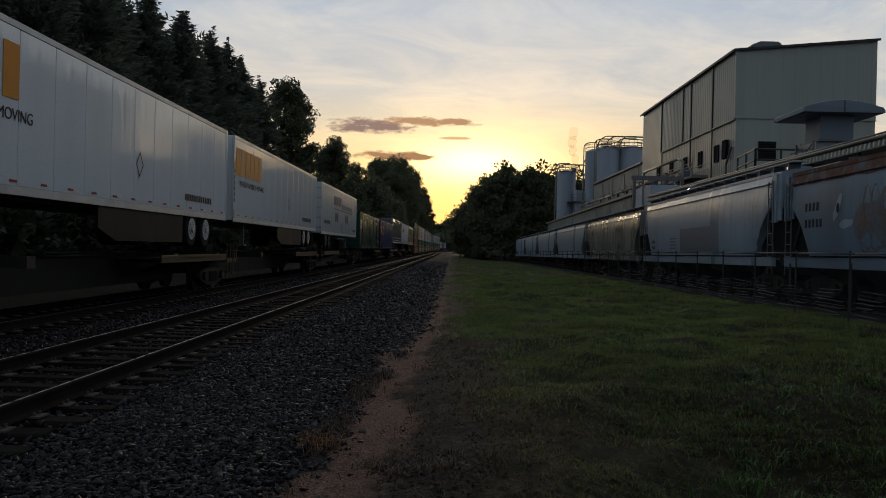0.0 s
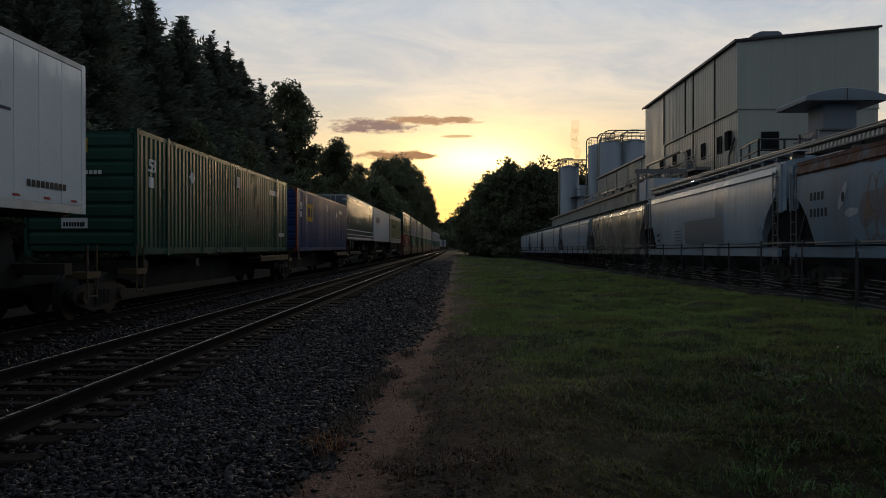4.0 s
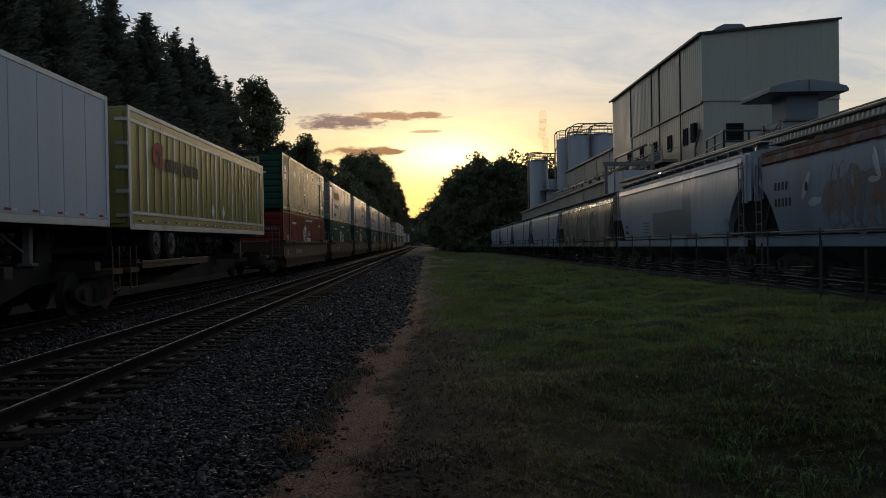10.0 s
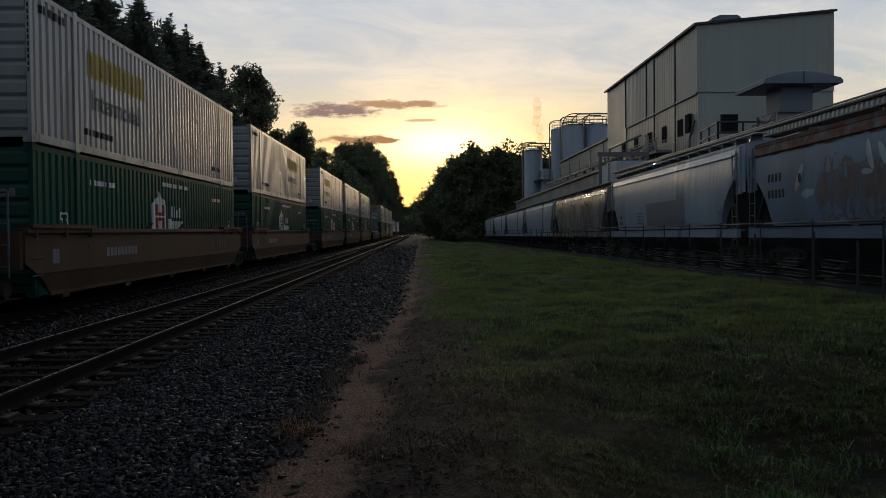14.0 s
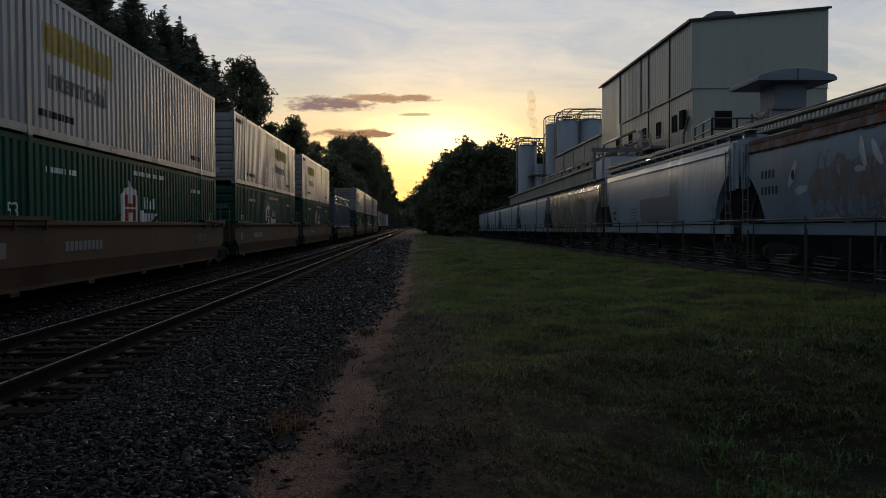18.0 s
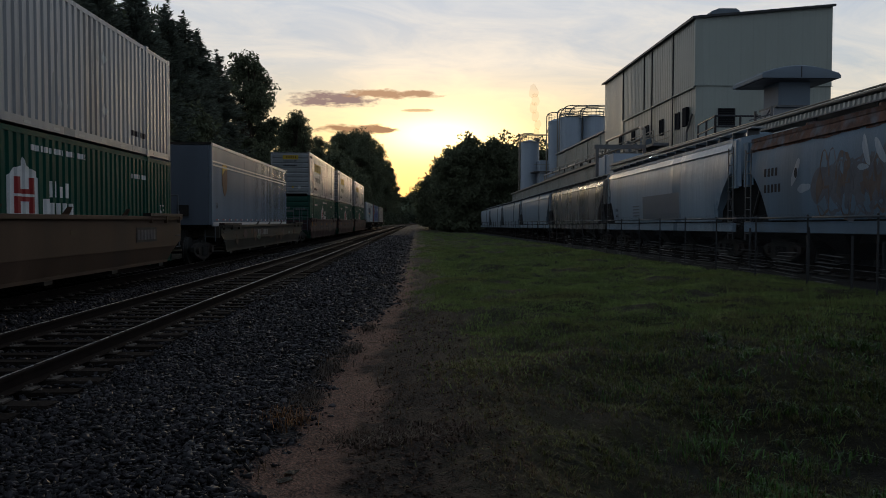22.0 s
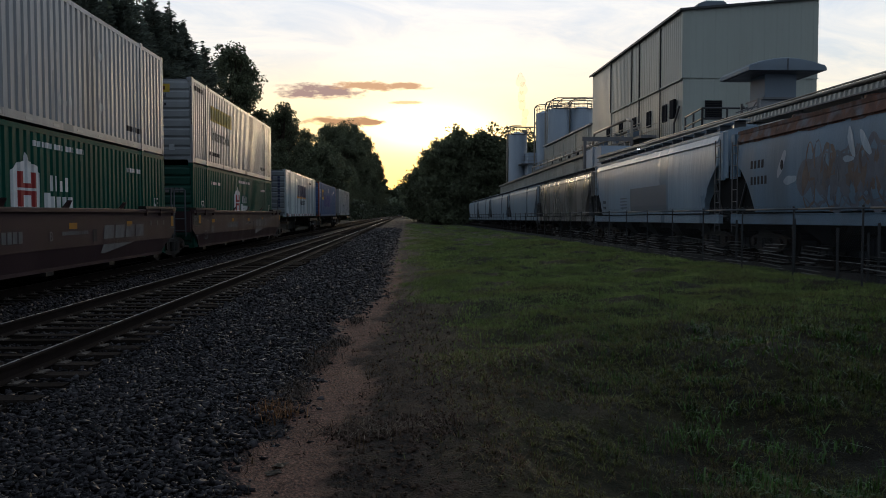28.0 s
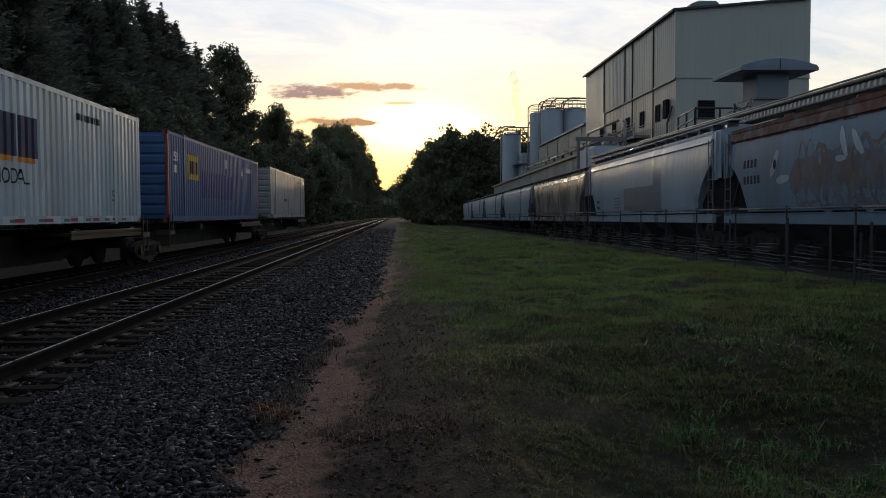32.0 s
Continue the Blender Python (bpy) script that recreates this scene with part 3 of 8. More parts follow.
def bars_end(name, parent, mat, y, x0, x1, z0, z1, n, gap=0.25, label=""):
    bm = bmesh.new()
    w = (x1 - x0) / n
    for i in range(n):
        box(bm, x0 + i * w, x0 + (i + 1 - gap) * w, y - 0.004, y, z0, z1)
    return tagged(part(name, bm, mat, parent, label), kind="stuff")


# ---- ground ----
RAIL_Z = 0.17
NEAR_TRACK, FAR_TRACK = -4.68, -8.54


def bend(y):
    """Sideways shift of the line, which curves gently to the right far away."""
    return np.clip(np.asarray(y, float) - 250, 0, 300) ** 2 / 6800


def ground_z(x, y):
    """Height of the ground: track bed, shoulder, path, lawn and the rise to the works."""
    n = 0
    for i, (ax, ay, ph, am) in enumerate(((0.9, 0.35, 0.0, .030), (-0.5, 0.9, 1.0, .028), (2.3, 1.1, 2.0, .022), (-1.6, 2.4, 0.4, .022), (4.1, -2.2, 3.0, .014), (2.9, 4.6, 1.3, .014), (-6.3, 5.1, 2.2, .009), (8.1, 7.3, 0.7, .007))):
        n = n + am * np.sin(ax * x + ay * y + ph)
    z = np.interp(x, [-2000, -60, -16, -11.2, -10.4, -3.0, -1.35, -1.0, -0.35, 0.6, 3.0, 6.5, 9.0, 14, 40, 2000],
                  [6, 6, 0.5, -0.35, -0.10, -0.09, -0.02, -0.11, -0.10, -0.02, 0.08, 0.22, 0.30, 0.20, 0.2, 4])
    lawn = np.clip((x - 0.2) / 1.5, 0, 1) * np.clip((9.0 - x) / 2, 0, 1)
    # the lawn ends in a low bank towards the camera
    k = np.clip((9.6 - y + 0.5 * np.sin(1.3 * x)) / 3.6, 0, 1)
    bank = 0.36 * k * k * (3 - 2 * k) * np.clip((x - 0.7) / 1.8, 0, 1) * np.clip((13 - x) / 4, 0, 1)
    # a wooded hill beside the far end of the line
    x0 = x - bend(y)
    hill = 17 * np.clip((-14 - x0) / 26, 0, 1) ** 1.2 * np.clip((y - 215) / 120, 0, 1)
    # and it falls away with distance, like the siding
    return z + hill - bank + n * (0.25 + 1.35 * lawn) * np.clip((x + 1.6) / 0.6, 0, 1) - 0.0055 * np.clip(x - 0.3, 0, 6) / 6 * np.clip(y - 10, 0, 150)


def hollow(x, y):
    """Bare dark hollows in the bank, where the grass is thin."""
    k = 0
    for cx, cy, rx, ry in ((4.2, 8.7, 2.0, 1.0), (2.5, 7.1, 1.0, 0.5), (3.9, 6.4, 1.2, 0.6), (5.4, 10.6, 1.2, 0.5), (1.6, 5.4, 0.7, 0.4), (5.2, 7.2, 0.9, 0.4)):
        k = k + np.exp(-((x - cx) / rx) ** 2 - ((y - cy) / ry) ** 2)
    return np.clip(k, 0, 1)


def build_ground():
    xs = np.concatenate([[-2000, -900, -400, -150, -60, -30, -20, -16, -13], np.arange(-11.6, -1.8, 0.35), np.arange(-1.8, 0.8, 0.07), np.arange(0.8, 9.5, 0.18), [10, 11, 12, 14, 17, 20, 30, 40, 80, 200, 600, 2000]])
    ys = np.concatenate([[-1500, -400, -100, -30, -10, -3, 0, 2], np.arange(3, 16, 0.12), np.arange(16, 40, 0.4), np.arange(40, 160, 2.5), [170, 190, 215, 240, 270, 300, 335, 380, 420, 480, 560, 700, 1200, 3000]])
    X, Y = np.meshgrid(xs, ys)
    rough = 0.012 * np.random.RandomState(3).randn(*X.shape) * ((X > -1.9) & (X < 9) & (Y < 40))
    Z = ground_z(X, Y) + rough - 0.05 * hollow(X, Y)
    nx, ny = len(xs), len(ys)
    i = (np.arange(ny - 1)[:, None] * nx + np.arange(nx - 1)[None]).ravel()
    me = raw_mesh("ground", np.stack([X, Y, Z], -1).reshape(-1, 3), np.stack([i, i + 1, i + nx + 1, i + nx], 1), ground_material())
    for p in me.polygons:
        p.use_smooth = True
    tagged(new("ground", me), "dark ballast shoulder, worn dirt path and patchy green lawn", "ground", kind="structure")


build_ground()


# ---- tracks ----
def run_of(bm, outline, y0, y1):
    """A profile drawn along the line, following its bend."""
    ys = [y0] + [y for y in np.arange(240, y1 - 5, 15.0)] + [y1]
    rings = [[bm.verts.new((a + float(bend(y)), y, b)) for a, b in outline] for y in ys]
    n = len(outline)
    for r, q in zip(rings, rings[1:]):
        for i in range(n):
            bm.faces.new((r[i], r[(i + 1) % n], q[(i + 1) % n], q[i]))
    bm.faces.new(rings[0][::-1])
    bm.faces.new(rings[-1])


def rail_mesh(y0, y1):
    bm = bmesh.new()
    run_of(bm, [(-0.075, -0.17), (0.075, -0.17), (0.07, -0.155), (0.012, -0.135), (0.010, -0.05), (0.034, -0.04), (0.036, -0.010), (0.028, -0.001), (-0.028, -0.001), (-0.036, -0.010), (-0.034, -0.04), (-0.010, -0.05), (-0.012, -0.135), (-0.07, -0.155)], y0, y1)
    return mesh_of("rail", bm, "rail_side")


def head_mesh(y0, y1, mat):
    bm = bmesh.new()
    run_of(bm, [(-0.019, -0.004), (0.009, -0.004), (0.007, 0.001), (-0.017, 0.001)], y0, y1)
    return mesh_of("rail_head", bm, mat)


def tie_mesh(seed):
    r = random.Random(seed)
    bm = bmesh.new()
    box(bm, -1.3, 1.3, -0.11, 0.11, -0.18, 0.0, 0.012)
    for v in bm.verts:
        v.co += Vector((r.uniform(-.02, .02), r.uniform(-.012, .012), r.uniform(-.008, .006)))
    return mesh_of("tie", bm, "tie")


def plate_mesh():
    bm = bmesh.new()
    box(bm, -0.19, 0.17, -0.095, 0.095, 0.0, 0.018)
    for a in (-0.10, 0.10):
        for b in (-0.05, 0.05):
            tube(bm, (a, b, 0.015), (a, b, 0.05), 0.014, seg=6)
    return mesh_of("tie_plate", bm, "plate")


def build_track(label, cx, y0, y1, pieces_to, step, base=RAIL_Z, slope=0.0, grade=0.0, head="rail_head"):
    t = thing("railway_track", label, "railway track", kind="structure", at=(cx, 0, base))
    t.matrix_basis = Matrix.Translation((cx, 0, base)) @ Matrix(((1, slope, 0, 0), (0, 1, 0, 0), (0, grade, 1, 0), (0, 0, 0, 1)))
    rm, hm, tm, pm = rail_mesh(y0, y1), head_mesh(y0, y1, head), [tie_mesh(s) for s in range(5)], plate_mesh()
    for s in (-0.7535, 0.7535):
        r = part("rail", rm, "", t)
        r.location = (s, 0, 0)
        part("rail_head", hm, "", r, "polished running surface")
    rnd = random.Random(int(abs(cx) * 100))
    verts, faces = [], []
    y = max(y0, 3.0)
    while y < min(y1, 400):
        if y < pieces_to:
            k = part("tie", rnd.choice(tm), "", t)
            k.matrix_basis = pose(rnd.uniform(-.06, .06), y, -0.185 + rnd.uniform(-.012, .006), 0, 0, rnd.uniform(-1.2, 1.2))
            for s in (-0.7535, 0.7535):
                p = part("tie_plate", pm, "", t)
                p.matrix_basis = pose(s, y, -0.183, 0, 0, 0 if s > 0 else 180)
        else:
            b = len(verts)
            for dx in (-1.3, 1.3):
                for dy in (-.11, .11):
                    for dz in (-.35, -.185):
                        verts.append((dx + float(bend(y)), y + dy, dz))
            faces += [(b + 1, b + 5, b + 7, b + 3), (b, b + 4, b + 5, b + 1), (b + 4, b + 6, b + 7, b + 5), (b, b + 1, b + 3, b + 2)]
        y += step + rnd.uniform(-.02, .02)
    if faces:
        tagged(part("far_ties", raw_mesh("far_ties", verts, faces, "tie"), "", t), kind="stuff")
    return t


build_track("empty main track with polished rails on dark wooden ties", NEAR_TRACK, -25, 520, 66, 0.56)
build_track("second main track under the passing train, rail heads coloured dark for shade", FAR_TRACK, -40, 520, 40, 0.56, head="rail_head_shaded")


# ---- loose stones of the ballast ----
def scatter_stones(name, areas, mat, label, category, seed, flat=0.35):
    """Loose angular stones over areas of (x0, x1, y0, y1, number per square metre, size)."""
    rs = np.random.RandomState(seed)
    P = []
    for x0, x1, y0, y1, dens, size in areas:
        n = int((x1 - x0) * (y1 - y0) * dens)
        P.append(np.stack([rs.uniform(x0, x1, n), rs.uniform(y0, y1, n), size * rs.uniform(0.5, 1.45, n)], 1))
    P = np.concatenate(P)
    if name == "ballast_stones":                               # the ragged edge along the path
        e = -1.12 + 0.56 * np.clip((P[:, 1] - 12.6) / 4, 0, 1) + 0.10 * np.sin(1.9 * P[:, 1]) + 0.07 * np.sin(5.3 * P[:, 1] + 1) + np.abs(rs.normal(0, 0.13, len(P))) * rs.choice([-1, 1], len(P), p=[0.6, 0.4])
        P = P[P[:, 0] < e]
    n = len(P)
    cube = np.array([[a, b, c] for a in (-1, 1) for b in (-1, 1) for c in (-1, 1)], float)
    V = cube[None] * (1 + rs.uniform(-.85, .3, (n, 8, 3))) * (rs.uniform(flat, 1.3, (n, 1, 3)) * [1.15, 0.95, 0.6]) * P[:, None, 2:3]
    a, b = rs.uniform(0, 6.28, n), rs.normal(0, 0.55, n)
    ca, sa, cb, sb = np.cos(a)[:, None], np.sin(a)[:, None], np.cos(b)[:, None], np.sin(b)[:, None]
    x, y, z = V[..., 0], V[..., 1], V[..., 2]
    x, y = x * ca - y * sa, x * sa + y * ca
    y, z = y * cb - z * sb, y * sb + z * cb
    gz = ground_z(P[:, 0], P[:, 1]) + np.where(P[:, 0] < -3.4, 0.02, 0.006) + rs.uniform(0, 0.03, n) * (P[:, 0] < -1.1)
    V = np.stack([x + P[:, 0:1], y + P[:, 1:2], z + gz[:, None]], -1).reshape(-1, 3)
    f = np.array([[0, 1, 3, 2], [4, 6, 7, 5], [0, 4, 5, 1], [2, 3, 7, 6], [0, 2, 6, 4], [1, 5, 7, 3]])
    F = (f[None] + 8 * np.arange(n)[:, None, None]).reshape(-1, 4)
    return tagged(new(name, raw_mesh(name, V, F, mat)), label, category, kind="stuff")


def build_stones():
    scatter_stones("ballast_stones", ((-3.45, -0.7, 3.6, 10, 1150, 0.022), (-3.45, -0.5, 10, 15, 620, 0.024), (-3.45, -0.3, 15, 24, 280, 0.029), (-3.45, -0.3, 24, 48, 80, 0.040), (-3.45, -0.3, 48, 95, 26, 0.060), (-6.2, -3.4, 6.5, 24, 190, 0.028), (-7.6, -6.1, 9, 30, 190, 0.031), (-7.6, -6.1, 30, 60, 45, 0.045)), "stone", "broken dark grey ballast stones beside the track", "ballast", 7)
    scatter_stones("soil_clods", ((-0.45, 0.8, 3.6, 9, 150, 0.010), (-0.45, 0.8, 9, 18, 60, 0.012), (-1.05, -0.5, 3.6, 18, 25, 0.007), (-0.55, 0.35, 6.1, 6.6, 700, 0.020), (-0.5, 0.1, 3.7, 6.0, 260, 0.012)), "soil", "crumbs of dark soil along the path", "soil", 17)


build_stones()


# ---- grass and weeds ----
def blades(name, pts, h, w, mat, label, category, lean=0.5, seed=1, sink=0.01):
    rs = np.random.RandomState(seed)
    n = len(pts)
    ang, tilt = rs.uniform(0, 6.28, n), rs.uniform(0.05, lean, n)
    hh = h * rs.uniform(0.5, 1.3, n)
    d = np.stack([np.cos(ang), np.sin(ang)], 1)
    s = np.stack([-np.sin(ang), np.cos(ang)], 1) * (w * rs.uniform(.6, 1.3, n))[:, None]
    base = np.stack([pts[:, 0], pts[:, 1], ground_z(pts[:, 0], pts[:, 1]) - sink], 1)
    mid = base + np.concatenate([d * (hh * tilt * 0.35)[:, None], (hh * 0.6)[:, None]], 1)
    tip = base + np.concatenate([d * (hh * tilt)[:, None], (hh * (1.0 - 0.35 * tilt))[:, None]], 1)
    s3 = np.concatenate([s, np.zeros((n, 1))], 1)
    V = np.stack([base - s3, base + s3, mid + s3 * 0.75, mid - s3 * 0.75, tip], 1).reshape(-1, 3)
    i = 5 * np.arange(n)[:, None]
    F = np.concatenate([i + [0, 1, 2], i + [0, 2, 3], i + [3, 2, 4]])
    return tagged(new(name, raw_mesh(name, V, F, mat)), label, category, kind="stuff")


def scatter(rs, x0, x1, y0, y1, dens, patch=0.0):
    n = int((x1 - x0) * (y1 - y0) * dens)
    p = np.stack([rs.uniform(x0, x1, n), rs.uniform(y0, y1, n)], 1)
    if patch:
        k = 0.5 + 0.3 * np.sin(1.7 * p[:, 0] + 0.8 * p[:, 1]) * np.sin(0.9 * p[:, 1] - 1.3 * p[:, 0] + 1) + 0.25 * np.sin(4.1 * p[:, 0] + 2) * np.sin(3.3 * p[:, 1])
        edge = np.clip((p[:, 0] - 0.35 * np.clip((18 - p[:, 1]) / 6, 0, 1) - 0.35 * np.sin(0.6 * p[:, 1]) - 0.2 * np.sin(1.9 * p[:, 1])) / 1.0, 0.02, 1)
        p = p[rs.uniform(0, 1, n) < np.clip(k * 1.6 * edge, 0.02, 1) * patch]
    return p


def spikes(name, pts, h, w, mat, label, category, seed):
    """Plain one-triangle blades, for the middle and far lawn."""
    rs = np.random.RandomState(seed)
    n = len(pts)
    ang, hh = rs.uniform(0, 6.28, n), h * rs.uniform(0.4, 1.4, n)
    base = np.stack([pts[:, 0], pts[:, 1], ground_z(pts[:, 0], pts[:, 1]) - 0.01], 1)
    s = np.stack([np.cos(ang) * w, np.sin(ang) * w, 0 * ang], 1)
    lean = rs.normal(0, 0.55, (n, 2)) * hh[:, None]
    tip = base + np.concatenate([lean, hh[:, None]], 1)
    V = np.stack([base - s, base + s, tip], 1).reshape(-1, 3)
    return tagged(new(name, raw_mesh(name, V, 3 * np.arange(n)[:, None] + np.arange(3), mat)), label, category, kind="stuff")


def build_grass():
    rs = np.random.RandomState(11)
    # in front: short, thin and half dry beside the path, greener to the right
    p = scatter(rs, -0.35, 8.0, 3.6, 14, 6400, 1.0)
    p = p[rs.uniform(0, 1, len(p)) < np.clip((14.5 - p[:, 1]) / 5, 0, 1)]
    p = p[p[:, 0] < 0.62 * p[:, 1] + 0.6]
    p = p[rs.uniform(0, 1, len(p)) > 0.88 * hollow(p[:, 0], p[:, 1])]
    # the blades gather in tufts
    c = np.floor(p / 0.17)
    ctr = (c + 0.5 + 0.35 * np.stack([np.sin(12.9 * c[:, 0] + 78.2 * c[:, 1]), np.sin(39.3 * c[:, 0] + 11.1 * c[:, 1])], 1)) * 0.17
    p = p + 0.55 * (ctr - p) * rs.uniform(0.2, 1.3, (len(p), 1))
    dry = rs.uniform(0, 1, len(p)) < np.clip(0.98 - 0.27 * p[:, 0] + 0.3 * np.sin(2.3 * p[:, 0] + 0.7 * p[:, 1]) * np.sin(1.9 * p[:, 1] - 0.6 * p[:, 0]), 0.1, 0.88)
    blades("short_grass", p[~dry], 0.052, 0.0028, "grass", "short patchy green lawn grass wet with dew", "grass", 2.6, 2)
    blades("brown_grass", p[dry][::2], 0.042, 0.0026, "straw_dark", "thin brown grass beside the path", "grass", 3.4, 12)
    q = scatter(rs, -0.3, 9.0, 7, 24, 1900, 1.0)
    q = q[rs.uniform(0, 1, len(q)) < np.clip((q[:, 1] - 7) / 6, 0, 1) * np.where(q[:, 1] < 10, 0.6, 1)]
    q = q[rs.uniform(0, 1, len(q)) > 0.9 * hollow(q[:, 0], q[:, 1])]
    spikes("lawn_grass", q, 0.060, 0.006, "lawn", "green lawn grass in the middle distance", "grass", 13)
    spikes("far_grass", np.concatenate([scatter(rs, -0.4, 8.7, 24, 50, 480, 1.0), scatter(rs, -0.4, 9.0, 50, 130, 110, 1.0)]), 0.075, 0.016, "lawn", "distant green lawn grass", "grass", 3)
    c = []
    for _ in range(270):
        y = rs.uniform(3.8, 13)
        x = rs.uniform(0.20 * y + 0.3, 0.62 * y + 0.8)
        if rs.uniform() < 0.9 * hollow(x, y):
            continue
        k = rs.randint(10, 34)
        c.append(np.stack([rs.normal(x, 0.07, k), rs.normal(y, 0.07, k)], 1))
    blades("tall_grass", np.concatenate(c), 0.13, 0.0034, "weed", "taller unmown grass tufts on the bank", "grass", 1.3, 4)
    c = []
    for _ in range(150):
        y = rs.uniform(3.8, 11)
        x = rs.uniform(0.30 * y + 0.4, 0.62 * y + 0.6)
        c.append(np.stack([rs.normal(x, 0.06, 22), rs.normal(y, 0.06, 22)], 1))
    blades("broadleaf_weeds", np.concatenate(c), 0.10, 0.0075, "weed", "broad-leaved green weeds among the grass", "weeds", 1.8, 5)
    c = []
    for _ in range(100):
        y = rs.uniform(3.7, 24)
        x = rs.choice([rs.normal(-1.12, 0.07), rs.normal(-0.30, 0.15), rs.normal(0.2, 0.4)])
        c.append(np.stack([rs.normal(x, 0.06, 16), rs.normal(y, 0.14, 16)], 1))
    blades("dry_grass", np.concatenate(c), 0.085, 0.0028, "straw_dark", "dry brown grass tufts along the path", "dry grass", 1.9, 6)
    n = 900
    blades("dead_roots", np.stack([rs.normal(-0.12, 0.30, n), rs.normal(6.4, 0.14, n)], 1), 0.085, 0.005, "soil", "dark roots and sods in the heap of pulled grass", "dead grass", 4.0, 18)
    n = 260
    blades("straw_heap", np.stack([rs.normal(-0.08, 0.27, n), rs.normal(6.35, 0.12, n)], 1), 0.10, 0.0026, "straw", "heap of dead pulled grass beside the path", "dead grass", 4.0, 8)
    blades("dead_weed", np.stack([rs.normal(-1.10, 0.10, 170), rs.normal(6.85, 0.13, 170)], 1), 0.15, 0.0034, "dead_orange", "dead brown weed at the edge of the ballast", "weeds", 1.4, 9)
    wy = np.concatenate([rs.normal(7.7, 0.28, 620), rs.normal(9.5, 0.4, 560), rs.normal(10.9, 0.25, 320), rs.normal(13.0, 0.2, 200)])
    blades("dark_weed", np.stack([rs.normal(-1.08, 0.08, len(wy)) + 0.28 * np.clip((wy - 9) / 3, 0, 1), wy], 1), 0.10, 0.0045, "bark", "dark weed at the edge of the ballast", "weeds", 2.6, 10)


build_grass()


def build_litter():
    rnd = random.Random(61)
    V, F = [], []
    for _ in range(110):                                       # twigs and dead stalks on the dirt
        y = rnd.uniform(3.7, 15)
        x, a, l = rnd.gauss(-0.1, 0.45), rnd.uniform(0, 6.28), rnd.uniform(0.04, 0.17)
        z = float(ground_z(np.array(x), np.array(y))) + 0.012
        d, s = Vector((math.cos(a), math.sin(a), rnd.uniform(-.05, .25))) * l, Vector((-math.sin(a), math.cos(a), 0)) * 0.0018
        p, b = Vector((x, y, z)), len(V)
        up = Vector((0, 0, 0.003))
        for q in (p - s, p + s, p + up, p + d - s, p + d + s, p + d + up):
            V.append(tuple(q))
        F += [(b, b + 1, b + 4, b + 3), (b + 1, b + 2, b + 5, b + 4), (b + 2, b, b + 3, b + 5)]
    tagged(new("twigs", raw_mesh("twigs", V, F, "straw_dark")), "dry twigs and dead stalks strewn over the dirt", "twigs", kind="stuff")
    for x, y, a in ((-0.93, 5.35, 20), (-0.85, 5.5, 70)):
        bm = bmesh.new()
        n = 4
        g = [[bm.verts.new((i * 0.035, j * 0.03, 0.012 * rnd.random())) for j in range(n)] for i in range(n)]
        for i in range(n - 1):
            for j in range(n - 1):
                bm.faces.new((g[i][j], g[i + 1][j], g[i + 1][j + 1], g[i][j + 1]))
        bmesh.ops.solidify(bm, geom=bm.faces[:], thickness=0.002)
        t = thing("litter", "crumpled scrap of pale paper on the path", "litter", "litter on the path", at=(x, y, float(ground_z(np.array(x), np.array(y))) + 0.008))
        t.rotation_euler = (0, 0, radians(a))
        part("scrap", bm, "straw", t)


build_litter()


def build_stalks():
    rnd = random.Random(15)
    for x, y, h in ((4.2, 13.2, 0.55), (2.75, 12.5, 0.34), (2.6, 12.3, 0.26), (5.4, 11.0, 0.32), (3.3, 9.9, 0.28)):
        t = thing("weed_stalk", "tall thin dry weed stalk standing in the lawn", "weed", "weed stalks on the lawn", at=(x, y, float(ground_z(np.array(x), np.array(y))) - 0.03))
        bm = bmesh.new()
        tube(bm, (0, 0, 0), (0.03, 0.0, h), 0.004, 0.002, 5)
        part("stem", bm, "straw_dark", t)
        for i in range(7):
            z, a = h * (0.3 + 0.1 * i), rnd.uniform(0, 6.28)
            bm = bmesh.new()
            d = Vector((math.cos(a), math.sin(a), 0.5)) * 0.06
            s = Vector((-math.sin(a), math.cos(a), 0)) * 0.008
            p = Vector((0.03 * z / h, 0, z))
            v = [bm.verts.new(q) for q in (p, p + d * 0.5 + s, p + d, p + d * 0.5 - s)]
            bm.faces.new(v)
            part("leaf", bm, "straw_dark", t)


build_stalks()


# ---- trees ----
def leaf_mesh(name, centers, radii, per, size, mat, seed, flat=0.75):
    """Many small leaves in loose clumps."""
    rs = np.random.RandomState(seed)
    k = len(centers)
    c = np.repeat(np.asarray(centers, float), per, 0)
    r = np.repeat(np.asarray(radii, float), per)
    d = rs.normal(0, 1, (k * per, 3))
    d /= np.linalg.norm(d, axis=1)[:, None]
    p = c + d * (r * rs.uniform(0.25, 1.0, k * per) ** 0.6)[:, None] * [1, 1, flat]
    a, b = rs.normal(0, 1, (k * per, 3)), rs.normal(0, 1, (k * per, 3))
    a /= np.linalg.norm(a, axis=1)[:, None]
    b -= a * (a * b).sum(1)[:, None]
    b /= np.linalg.norm(b, axis=1)[:, None]
    s = (size * rs.uniform(0.5, 1.4, k * per))[:, None]
    V = np.stack([p - a * s - b * s * 0.6, p - a * s * 0.6 + b * s * 0.7, p + a * s * 1.1], 1).reshape(-1, 3)
    F = 3 * np.arange(k * per)[:, None] + np.arange(3)
    return raw_mesh(name, V, F, mat)


